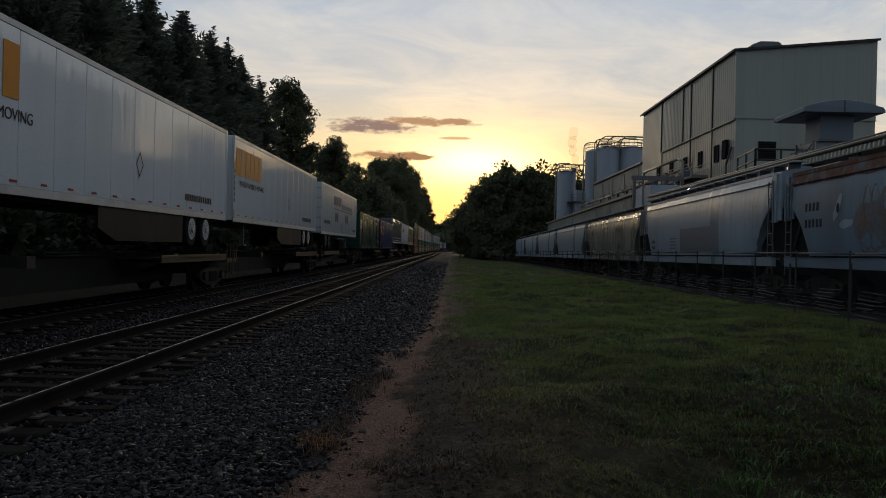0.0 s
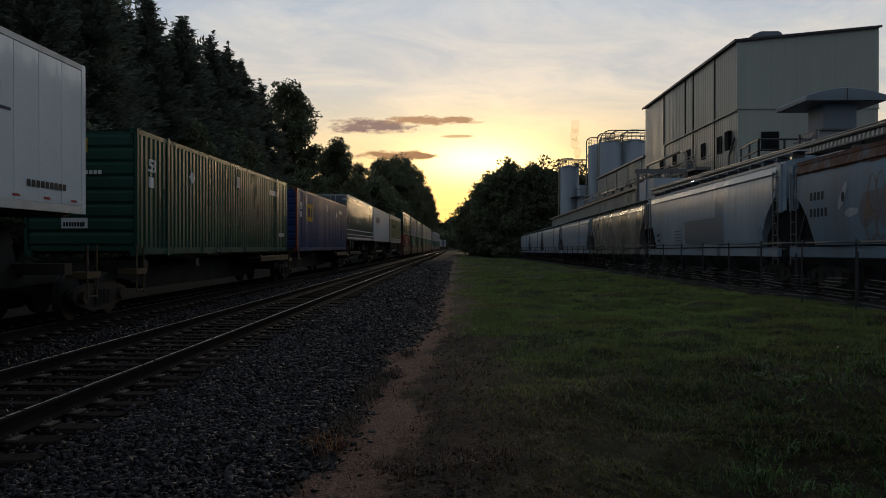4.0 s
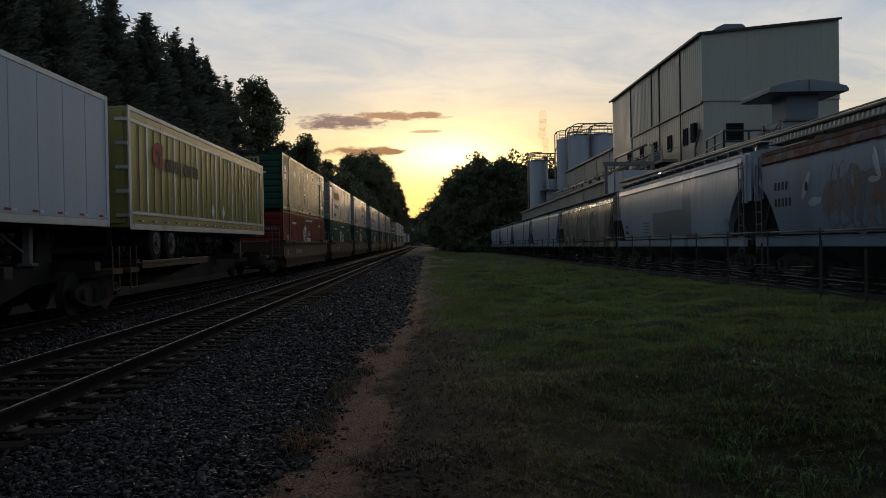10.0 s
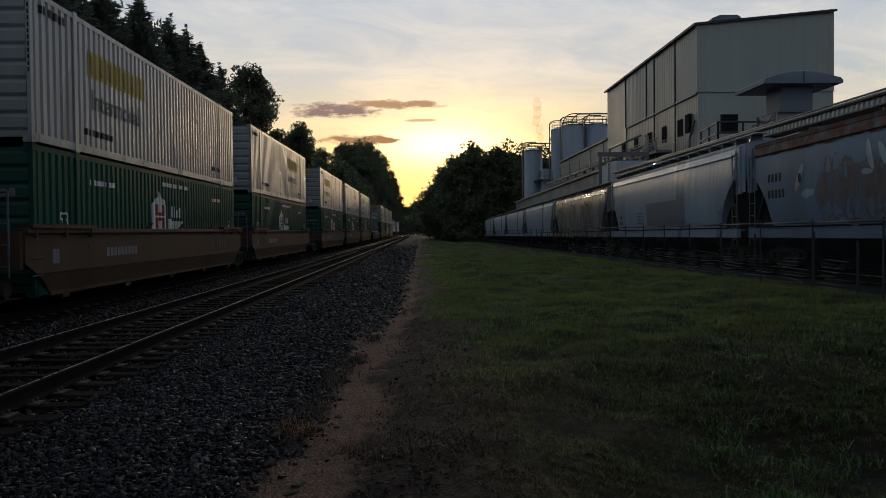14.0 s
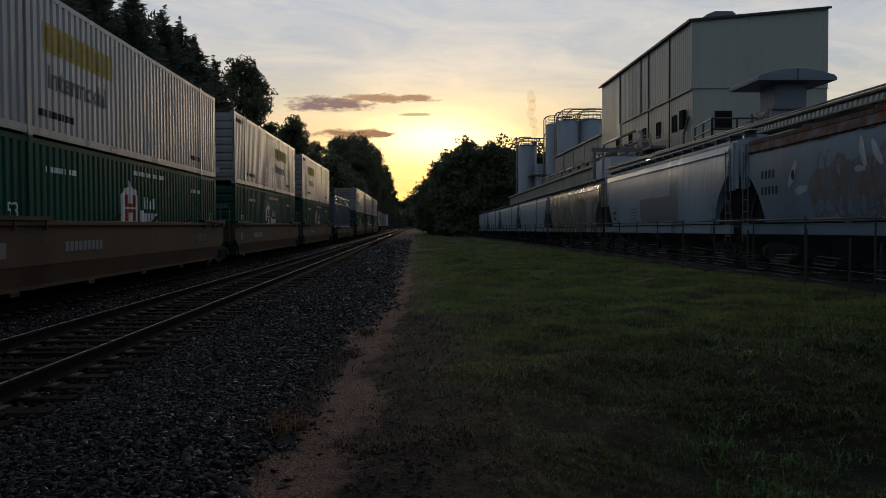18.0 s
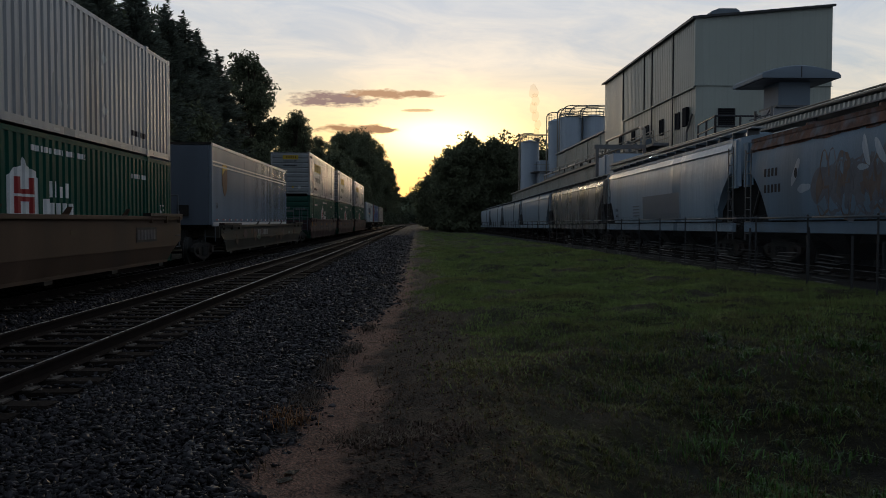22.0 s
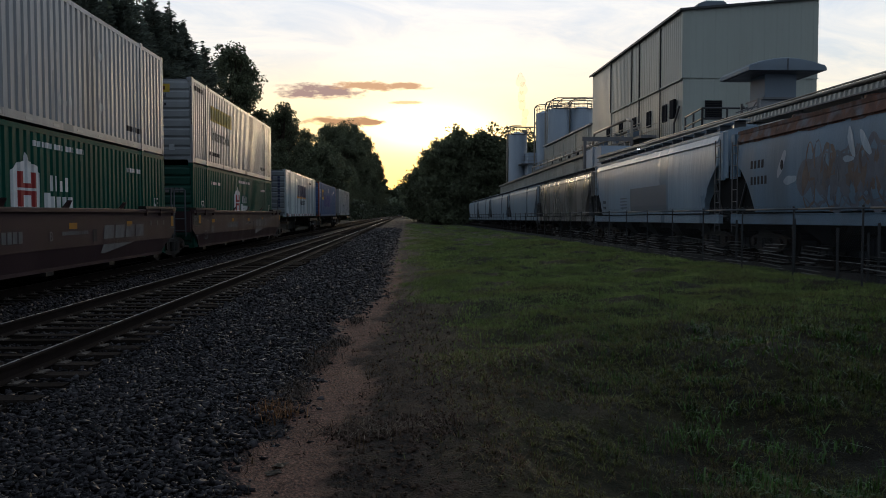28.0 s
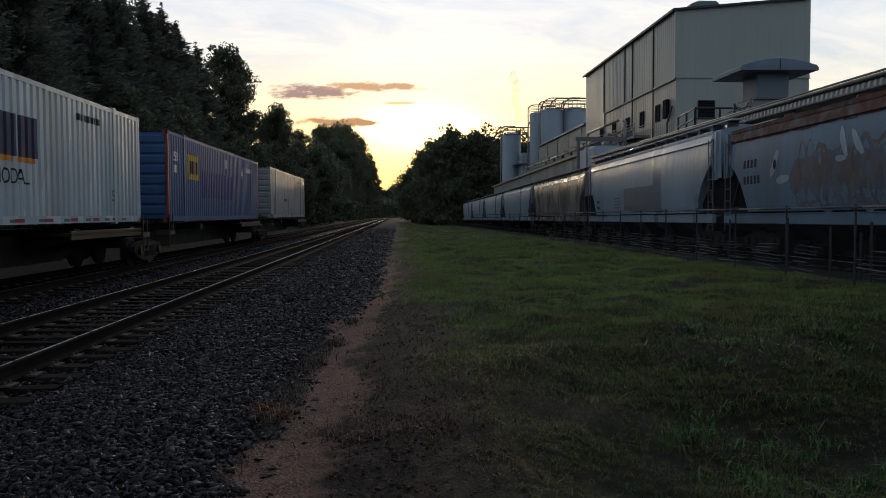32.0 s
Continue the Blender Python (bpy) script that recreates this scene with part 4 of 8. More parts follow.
def trunk_mesh(h, r, limbs, seed):
    rnd = random.Random(seed)
    bm = bmesh.new()
    p, rr = Vector((0, 0, -0.6)), r
    n = 6
    for i in range(n):
        q = p + Vector((rnd.uniform(-.12, .12), rnd.uniform(-.12, .12), (h + 0.6) / n))
        tube(bm, p, q, rr, rr * 0.82, 9, False)
        p, rr = q, rr * 0.82
    for a, b, lr in limbs:
        tube(bm, a, b, lr, lr * 0.35, 6, False)
    return mesh_of("trunk", bm, "bark", True)


def make_broadleaf(h, w, seed, base=0.15, per=48, fine=1.0, lobes=40, lobe_size=1.0):
    """A broad-leaved tree of height h and crown width w: lobes of many small clumps."""
    rnd = random.Random(seed)
    t = thing("deciduous_tree", "dark broad-leaved tree in full summer leaf", "tree", "trees along the line")
    C, R, limbs = [], [], []
    for i in range(lobes):
        f = (i + rnd.random()) / lobes
        z = h * (base + (0.93 - base) * f)
        prof = math.sin(math.pi * min(1, 0.20 + 0.72 * f)) ** 0.7
        ang, rad = rnd.uniform(0, 6.283), w / 2 * prof * rnd.uniform(0.15, 0.85)
        c = Vector((rad * math.cos(ang), rad * math.sin(ang), z))
        lobe = w * rnd.uniform(0.15, 0.25) * lobe_size
        limbs.append(((0, 0, z * rnd.uniform(0.55, 0.8)), tuple(c), 0.006 * h))
        for k in range(10):
            d = Vector((rnd.gauss(0, 1), rnd.gauss(0, 1), rnd.gauss(0, 0.8)))
            C.append(c + d.normalized() * lobe * rnd.uniform(0.2, 0.95))
            R.append(lobe * rnd.uniform(0.35, 0.75))
    part("trunk", trunk_mesh(h * 0.8, 0.016 * h, limbs, seed), "", t)
    part("crown", leaf_mesh("crown", C, R, per, (0.13 + 0.007 * h) * fine, "leaf", seed, 0.85), "", t)
    t["tall"] = h
    return t


def make_conifer(h, w, seed):
    """A hemlock: close tiers of drooping boughs feathered with needles."""
    rnd, rs = random.Random(seed), np.random.RandomState(seed)
    t = thing("conifer_tree", "tall dark conifer with drooping feathered boughs", "tree", "trees along the line")
    P, D, S, limbs = [], [], [], []
    z = h * 0.06
    while z < h * 0.985:
        f = z / h
        reach = w / 2 * (1 - f) ** 0.62 * rnd.uniform(0.8, 1.1) + 0.12
        for b in range(14 if f < 0.88 else 8):
            ang = rnd.uniform(0, 6.283)
            L = reach * rnd.uniform(0.55, 1.2)
            zb = z + rnd.uniform(-0.035, 0.035) * h
            n = max(14, int(84 * min(1, L / 2.2)))
            k = rs.uniform(0.1, 1.05, n)
            out = np.stack([np.cos(ang) * np.ones(n), np.sin(ang) * np.ones(n), 0.0 + 0.22 * k], 1)
            side = np.array([-math.sin(ang), math.cos(ang), 0])
            sp = (0.10 + 0.26 * L * (1.05 - k)) * rs.uniform(-1, 1, n)
            P.append(np.array([0, 0, zb]) + np.stack([np.cos(ang) * L * k, np.sin(ang) * L * k, (-0.06 * k + 0.12 * k * k) * L + rs.uniform(-.26, .26, n)], 1) + side * sp[:, None])
            D.append(out + side * (sp * 0.9)[:, None] + rs.normal(0, 0.25, (n, 3)))
            S.append(rs.uniform(0.09, 0.24, n))
            if b < 2:
                limbs.append(((0, 0, z), (L * .85 * math.cos(ang), L * .85 * math.sin(ang), z), 0.03))
        z += h * rnd.uniform(0.012, 0.026)
    P.append(np.array([[0, 0, h - 0.05 * i] for i in range(14)]))
    D.append(rs.normal(0, 0.6, (14, 3)) + [0, 0, 0.8])
    S.append(rs.uniform(0.10, 0.22, 14))
    P, D, S = np.concatenate(P), np.concatenate(D), np.concatenate(S)[:, None]
    D /= np.linalg.norm(D, axis=1)[:, None]
    W = np.cross(D, rs.normal(0, 1, D.shape))
    W /= np.linalg.norm(W, axis=1)[:, None]
    V = np.stack([P - D * S + W * S * 0.36, P - D * S - W * S * 0.36, P + D * S], 1).reshape(-1, 3)
    part("trunk", trunk_mesh(h * 0.97, 0.014 * h, limbs, seed), "", t)
    part("crown", raw_mesh("crown", V, 3 * np.arange(len(P))[:, None] + np.arange(3), "needle"), "", t)
    t["tall"] = h
    return t


def build_trees():
    broad = [make_broadleaf(14, 7.0, 21), make_broadleaf(16, 9.5, 22), make_broadleaf(12, 9, 23), make_broadleaf(19, 8.2, 24, 0.12, 62, 0.55, 74, 0.72), make_broadleaf(15, 9, 25, 0.1, 14, 2.0), make_broadleaf(15, 9.5, 26, 0.05, 60, 0.6, 60, 0.8), make_broadleaf(16, 10, 27, 0.05, 60, 0.6, 60, 0.8)]
    con = [make_conifer(19, 8.5, 31), make_conifer(17, 7.5, 32), make_conifer(21, 9.5, 33), make_conifer(18, 9.0, 34)]
    rnd = random.Random(5)
    used = set()

    def put(kind, x, y, top, wide=1.0):
        src = broad[:3] if kind == "b" else con
        if kind == "p":
            src = [broad[3]]
        elif kind == "h":
            src = broad[5:7]
        elif kind == "f":
            src = [broad[4]]
        o = rnd.choice(src)
        h0 = o["tall"]
        g = float(ground_z(np.array(x), np.array(y)))
        s = (top - g) / h0
        m = Matrix.LocRotScale((x, y, g), Euler((0, 0, rnd.uniform(0, 6.28))), None)
        if o.name not in used:
            used.add(o.name)
            c = o
            c.matrix_basis = m
        else:
            c = copy_thing(o, m)
        if kind == "c":
            wide *= 1.1
        c.scale = (s * wide, s * wide, s)

    # skyline of the wood beside the train: kind, x, y, height of the top, breadth
    for row in (("c", -19, 36, 16.5), ("c", -18.5, 40, 16.2), ("c", -20, 46, 17.0), ("c", -19.3, 50, 17.3), ("c", -18.8, 55, 17.4), ("c", -18.4, 60, 17.3),
                ("c", -17.9, 62.5, 17.1), ("c", -17.8, 66, 16.9), ("c", -17.6, 72, 16.2), ("c", -19.5, 75, 16.5), ("p", -18.9, 91, 20.6, 0.95),
                ("p", -15.6, 104, 15.8, 1.0), ("b", -17.5, 112, 14.5), ("b", -12.8, 140, 13.5), ("b", -13.8, 128, 12.5), ("b", -14.6, 118, 12.0)):
        put(*row)
        if row[0] == "c":
            put("c", row[1] - 3.2, row[2] + 2.0, row[3] - 0.5)
            put("c", row[1] - 1.2, row[2] - 2.2, row[3] - 2.6)
            put("c", row[1] - 4.5, row[2] - 0.6, row[3] + 0.1, 1.15)
            put("b", row[1] - 2.4, row[2] + 2.6, row[3] - 1.0, 0.7)
    # the wooded hill beside the far bend
    for x, y, top, wide in ((-42, 350, 37.5, 1), (-40, 330, 29, 1), (-36.5, 385, 43.5, 1.05), (-33.5, 350, 33, 1), (-31, 350, 39, 1.0), (-28.7, 397, 46.3, 1), (-26.5, 345, 34, 1), (-25, 360, 40, 1), (-23.2, 415, 42.8, 0.9),
                            (-22.5, 350, 33, 0.9), (-20.2, 395, 35.5, 0.8), (-17.6, 420, 34.0, 0.8), (-19, 355, 27, 0.9), (-13.9, 410, 27.0, 0.7), (-14.9, 380, 21, 0.8), (-39, 290, 24, 1), (-31, 285, 22, 1), (-25, 300, 23, 0.9), (-20.5, 300, 19, 0.8),
                            (-22, 255, 16, 0.9), (-17.5, 270, 14, 0.8), (-17, 225, 13, 0.9), (-18, 195, 12.5, 0.9), (-16.6, 165, 12, 0.9)):
        put("h", x, y, top, wide)
    for i in range(20):                                        # the depth of the wood behind them
        y = 14 + i * 6.4
        put("c" if y < 85 else "b", -21.5 - rnd.uniform(0, 9), y, (14.2 if y < 78 else 10.5) + rnd.uniform(0, 2.6), 1.1)
    for i in range(15):
        y = 16 + i * 8.6
        put("b", -15.8 - rnd.uniform(0, 2.5), y, 7.0 + rnd.uniform(0, 2.5), 1.0)
    # beyond the end of the siding
    for x, y, top in ((2.98, 172, 10.8), (3.84, 171, 12.6), (5.6, 166, 14.4), (7.15, 162, 16.4), (8.95, 158, 16.9), (11.6, 157, 17.7), (14.4, 158, 17.5), (17.4, 157, 17.1), (20.0, 157, 16.6), (22.7, 157, 16.2), (26.5, 157, 16.1),
                      (10.6, 159, 13.1), (14.0, 157, 13.2), (7.6, 160, 11.4), (5.55, 167, 10.1), (4.1, 172, 9.0), (18.3, 158, 12.8), (1.9, 178, 7.2), (2.6, 176, 8.0), (30, 160, 15), (34, 162, 15.5)):
        put("b", x, y, top)
    for i in range(26):                                        # far wood where the line bends away
        put("f", -34 + i * 4.4 + rnd.uniform(-1, 1), 590 + rnd.uniform(-25, 25), 21 + rnd.uniform(-2.5, 2.5) + 0.12 * abs(i - 11), 1.5)
    for i in range(6):
        put("f", 2.5 + i * 3.4, 330 + rnd.uniform(-10, 10), 5.5 + rnd.uniform(0, 2.0) + 0.5 * i, 1.2)
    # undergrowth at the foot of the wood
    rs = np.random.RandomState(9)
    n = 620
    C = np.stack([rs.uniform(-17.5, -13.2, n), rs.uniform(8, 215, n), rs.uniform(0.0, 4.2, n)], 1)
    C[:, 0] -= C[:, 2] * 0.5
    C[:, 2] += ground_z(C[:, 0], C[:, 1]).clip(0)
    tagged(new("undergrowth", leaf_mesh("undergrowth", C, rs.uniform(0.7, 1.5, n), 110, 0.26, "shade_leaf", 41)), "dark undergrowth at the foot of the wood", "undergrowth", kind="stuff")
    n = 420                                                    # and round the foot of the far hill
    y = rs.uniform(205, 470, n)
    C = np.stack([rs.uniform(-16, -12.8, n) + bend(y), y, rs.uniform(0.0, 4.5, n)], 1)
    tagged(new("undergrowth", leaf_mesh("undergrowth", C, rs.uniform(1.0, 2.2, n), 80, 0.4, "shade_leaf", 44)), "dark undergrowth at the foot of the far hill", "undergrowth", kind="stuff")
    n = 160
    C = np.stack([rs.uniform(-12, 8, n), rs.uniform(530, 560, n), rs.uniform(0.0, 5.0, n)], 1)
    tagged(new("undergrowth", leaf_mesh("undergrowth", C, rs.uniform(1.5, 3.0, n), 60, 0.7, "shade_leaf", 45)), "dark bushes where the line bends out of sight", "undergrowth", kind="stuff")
    C = np.stack([rs.uniform(3.5, 34, 260), rs.uniform(153, 180, 260), rs.uniform(0.0, 6.0, 260)], 1)
    C[:, 1] += (8 - C[:, 0]).clip(0) * 2
    tagged(new("thicket", leaf_mesh("thicket", C, rs.uniform(1.0, 2.0, 260), 120, 0.36, "leaf", 42)), "dark thicket beyond the end of the siding", "undergrowth", kind="stuff")
    # wooded hills that close the horizon
    n = 2600
    a = rs.uniform(-math.pi, math.pi, n)
    rad = rs.uniform(520, 640, n)
    C = np.stack([rad * np.sin(a), rad * np.cos(a), rs.uniform(0, 1, n) * (11 + 6 * np.sin(a * 9) ** 2 + 4 * np.sin(a * 23))], 1)
    tagged(new("far_woods", leaf_mesh("far_woods", C, rs.uniform(5, 9, n), 24, 2.2, "leaf", 43)), "far wooded hills round the horizon", "woods", kind="stuff")


build_trees()
# ---- the works ----
FLUTES = ((0.0, 0), (0.45, 0), (0.55, 1), (0.9, 1))
BOX_FLUTES = ((0.0, 0), (0.26, 0), (0.38, 1), (0.88, 1))


def corrugated(bm, p, q, z0, z1a, z1b, pitch, depth, out, steps=FLUTES):
    """A ribbed wall from p to q in plan; its top runs from z1a to z1b; ribs stand out along out."""
    p, q, out = Vector(p), Vector(q), Vector(out)
    n = max(2, int((q - p).length / pitch))
    low, top = [], []
    for i in range(n):
        for f, d in steps:
            k = (i + f) / n
            c = p.lerp(q, k) + out * depth * d
            low.append(bm.verts.new((c.x, c.y, z0)))
            top.append(bm.verts.new((c.x, c.y, z1a + (z1b - z1a) * k)))
    for i in range(len(low) - 1):
        bm.faces.new((low[i], low[i + 1], top[i + 1], top[i]))


def window(parent, lo, hi, axis, slats=0):
    """A dark window in a frame, proud of the wall. axis: the way the wall faces, 'x' or 'y' (towards minus)."""
    x0, y0, z0 = lo
    x1, y1, z1 = hi
    w = thing("window", "", "")
    w.parent = parent
    for k in ("label", "category"):
        if k in w:
            del w[k]
    w.name = "window"
    bm = bmesh.new()
    box(bm, x0, x1, y0, y1, z0, z1)
    part("pane", bm, "window_dark", w)
    bm = bmesh.new()
    f = 0.06
    if axis == "x":
        for a, b, c, d in ((y0 - f, y1 + f, z1, z1 + f), (y0 - f, y1 + f, z0 - f, z0), (y0 - f, y0, z0, z1), (y1, y1 + f, z0, z1)):
            box(bm, x0 - 0.05, x1, a, b, c, d)
    else:
        for a, b, c, d in ((x0 - f, x1 + f, z1, z1 + f), (x0 - f, x1 + f, z0 - f, z0), (x0 - f, x0, z0, z1), (x1, x1 + f, z0, z1)):
            box(bm, a, b, y0 - 0.05, y1, c, d)
    part("frame", bm, "mark_black", w)
    for i in range(slats):
        z = z0 + (i + 0.5) * (z1 - z0) / slats
        bm = bmesh.new()
        box(bm, x0 + 0.02, x1 - 0.02, y0 - 0.04, y0, z - 0.02, z + 0.02)
        part("slat", bm, "black_steel", w)
    return w


def build_tower_block():
    b = thing("factory_building", "tall beige factory building clad in ribbed metal", "building")
    X0, X1, Y0, Y1, S = 20.5, 30.6, 59.1, 87.8, 11.6
    ZL, ZR = 16.5, 17.45
    bm = bmesh.new()
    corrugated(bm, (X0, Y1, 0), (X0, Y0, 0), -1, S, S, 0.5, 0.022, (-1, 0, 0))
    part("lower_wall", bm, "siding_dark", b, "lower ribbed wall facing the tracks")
    for i, (a, c) in enumerate(((59.1, 64.2), (64.25, 70.0), (70.05, 72.4), (72.45, 79.8), (79.85, 87.8))):
        bm = bmesh.new()
        low = S if i < 4 else -0.9                             # the last bay is clad in one piece to the ground
        corrugated(bm, (X0 - 0.10, c, 0), (X0 - 0.10, a, 0), low, ZL, ZL, 0.46, 0.026 if i < 4 else 0.008, (-1, 0, 0))
        box(bm, X0 - 0.092, X0 - 0.02, a, c, low, ZL)
        part("wall_panel", bm, "siding_panel" if i < 4 else "siding_dark", b)
        if i:
            slab("seam", X0 - 0.19, X0 - 0.1, a - 0.08, a + 0.04, S - (4.5 if i < 3 else 0), ZL, "trim_dark", b)
            slab("seam_flange", X0 - 0.20, X0 - 0.1, a + 0.05, a + 0.12, S, ZL, "siding", b)
        if i < 4:
            slab("drip_edge", X0 - 0.20, X0 - 0.08, a + 0.13, c - 0.1, S - 0.09, S - 0.002, "siding", b)
    bm = bmesh.new()
    corrugated(bm, (X0, Y0, 0), (X1, Y0, 0), -1, S, S, 0.9, 0.015, (0, -1, 0))
    part("lower_front", bm, "siding", b)
    bm = bmesh.new()
    corrugated(bm, (X0, Y0 - 0.10, 0), (X1, Y0 - 0.10, 0), S, ZL, ZR, 0.9, 0.02, (0, -1, 0))
    box(bm, X0, X1, Y0 - 0.09, Y0 - 0.01, S, S + 0.05)
    part("upper_front", bm, "siding", b)
    bm = bmesh.new()
    prism(bm, [(X0 + 0.05, -1), (X1 - 0.05, -1), (X1 - 0.05, ZR - 0.05), (X0 + 0.05, ZL - 0.05)], Y0 + 0.05, Y1)
    part("core", bm, "siding_dark", b)
    bm = bmesh.new()
    prism(bm, [(X0 - 0.35, ZL), (X1 + 0.02, ZR + 0.02), (X1 + 0.02, ZR + 0.12), (X0 - 0.35, ZL + 0.10)], Y0 - 0.3, Y1 + 0.3)
    part("roof", bm, "trim_dark", b, "low-pitched dark metal roof")
    bm = bmesh.new()
    prism(bm, [(X0 - 0.38, ZL - 0.06), (X1 + 0.04, ZR - 0.04), (X1 + 0.04, ZR + 0.13), (X0 - 0.38, ZL + 0.11)], Y0 - 0.36, Y0 - 0.31)
    part("fascia", bm, "trim_dark", b, "dark roof-edge trim")
    slab("fascia", X0 - 0.42, X0 - 0.36, Y0 - 0.3, Y1 + 0.3, ZL - 0.06, ZL + 0.11, "trim_dark", b, "dark roof-edge trim")
    slab("corner_trim", X0 - 0.2, X0 + 0.1, Y0 - 0.16, Y0 + 0.1, S, ZL, "siding", b)
    slab("corner_trim", X0 - 0.08, X0 + 0.08, Y0 - 0.05, Y0 + 0.08, -1, S, "siding", b)
    # roof vent
    bm = bmesh.new()
    prism(bm, [(22.3, 16.72), (23.6, 16.72), (23.6, 17.08), (24.1, 17.20), (24.1, 17.42), (23.85, 17.58), (22.55, 17.58), (21.95, 17.34), (21.95, 17.20), (22.3, 17.08)], 60.3, 63.3)
    part("roof_vent", bm, "vent_metal", b, "low blue-grey roof vent")
    for y in (63.2, 67.4, 71.7, 76.2, 80.6):
        e = 0.10 if y > 79 else 0.0
        window(b, (X0 - 0.09 - e, y - 0.42, 8.9), (X0 - 0.02 - e, y + 0.42, 10.1), "x")
    slab("louvre_box", X0 - 0.30, X0 - 0.07, 60.5, 61.4, 8.85, 10.25, "window_dark", b, "dark louvred box on the wall", 0.02)
    window(b, (22.15, Y0 - 0.07, 8.75), (23.3, Y0 - 0.02, 9.9), "y", 7)
    # rainwater pipe with a bend
    bm = bmesh.new()
    tube(bm, (X0 - 0.2, 60.6, 6.5), (X0 - 0.2, 60.6, 8.4), 0.08)
    tube(bm, (X0 - 0.2, 60.6, 8.4), (X0 - 0.15, 59.6, 9.6), 0.08)
    part("downpipe", bm, "steel_grey", b)
    return b


build_tower_block()


def build_annex():
    b = thing("factory_annex", "lower beige ribbed factory wing with dark windows", "building")
    X0, Y0, Y1, Z = 20.5, 87.9, 118.0, 11.35
    bm = bmesh.new()
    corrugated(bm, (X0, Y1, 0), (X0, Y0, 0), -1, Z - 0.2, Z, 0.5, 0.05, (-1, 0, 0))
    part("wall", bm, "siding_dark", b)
    slab("core", X0 + 0.05, 34, Y0 + 0.05, Y1, -1, Z - 0.25, "siding", b)
    bm = bmesh.new()
    prism(bm, [(X0 - 0.3, Z), (34, Z + 1.2), (34, Z + 1.4), (X0 - 0.3, Z + 0.18)], Y0 + 0.1, Y1 + 0.3)
    part("roof", bm, "roof_metal", b)
    for y in (91, 95.5, 100.5, 106, 112):
        window(b, (X0 - 0.09, y - 0.5, 7.4), (X0 - 0.02, y + 0.5, 8.8), "x")
    for y in (90, 97, 104, 111):
        slab("pilaster", X0 - 0.14, X0 - 0.06, y - 0.08, y + 0.08, 0, Z, "siding", b)


build_annex()


def build_loading_shed():
    """The long low shed along the siding, with its eaves gutter and ribbed fascia."""
    s = thing("loading_shed", "long low loading shed with a rusty tan eaves gutter", "shed")
    X, Y0, Y1, Z = 14.0, 3.0, 58.2, 5.62
    bm = bmesh.new()
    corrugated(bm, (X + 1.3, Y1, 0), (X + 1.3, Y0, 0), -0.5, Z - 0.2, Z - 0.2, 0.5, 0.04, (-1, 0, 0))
    # trim_dark here puts the open bay's deep shade into the wall colour
    part("wall", bm, "trim_dark", s, "inner wall of the loading bay, coloured dark for its deep shade")
    slab("end_wall", X + 1.3, 20.4, Y1 - 0.1, Y1, -0.5, Z, "siding_dark", s)
    bm = bmesh.new()
    prism(bm, [(X, Z - 0.02), (20.4, Z + 0.62), (20.4, Z + 0.74), (X, Z + 0.08)], Y0, Y1)
    part("roof", bm, "roof_metal", s, "shallow grey metal roof")
    bm = bmesh.new()
    tube(bm, (X - 0.07, Y0, Z + 0.03), (X - 0.07, Y1, Z + 0.03), 0.06, seg=12)
    part("gutter", bm, "gutter", s, "round tan gutter along the eaves", True)
    bm = bmesh.new()
    tube(bm, (X - 0.0, Y0, Z + 0.15), (X - 0.0, Y1, Z + 0.15), 0.035, seg=10)
    part("pipe", bm, "gutter", s, "tan pipe above the gutter", True)
    bm = bmesh.new()
    corrugated(bm, (X, Y1, 0), (X, Y0, 0), Z - 0.28, Z - 0.07, Z - 0.07, 0.30, 0.05, (-1, 0, 0))
    for v in bm.verts:                                         # it leans out towards its foot
        v.co.x += 0.02 - (Z - 0.1 - v.co.z) * 0.1
    part("fascia", bm, "siding_dark", s, "ribbed pale fascia under the gutter")
    slab("fascia_rail", X - 0.10, X - 0.02, Y0, Y1, Z - 0.33, Z - 0.285, "steel_grey", s)
    for i in range(14):
        y = 5 + i * 3.9
        bm = bmesh.new()
        box(bm, X + 0.1, X + 0.18, y - 0.05, y + 0.05, Z - 1.35, Z - 0.1)
        tube(bm, (X + 0.14, y, Z - 1.3), (X + 1.3, y, Z - 0.4), 0.03, seg=6)
        part("bracket", bm, "steel_grey", s)
    slab("conduit", X + 0.25, X + 0.33, Y0, Y1, Z - 1.32, Z - 1.22, "steel_grey", s)


build_loading_shed()


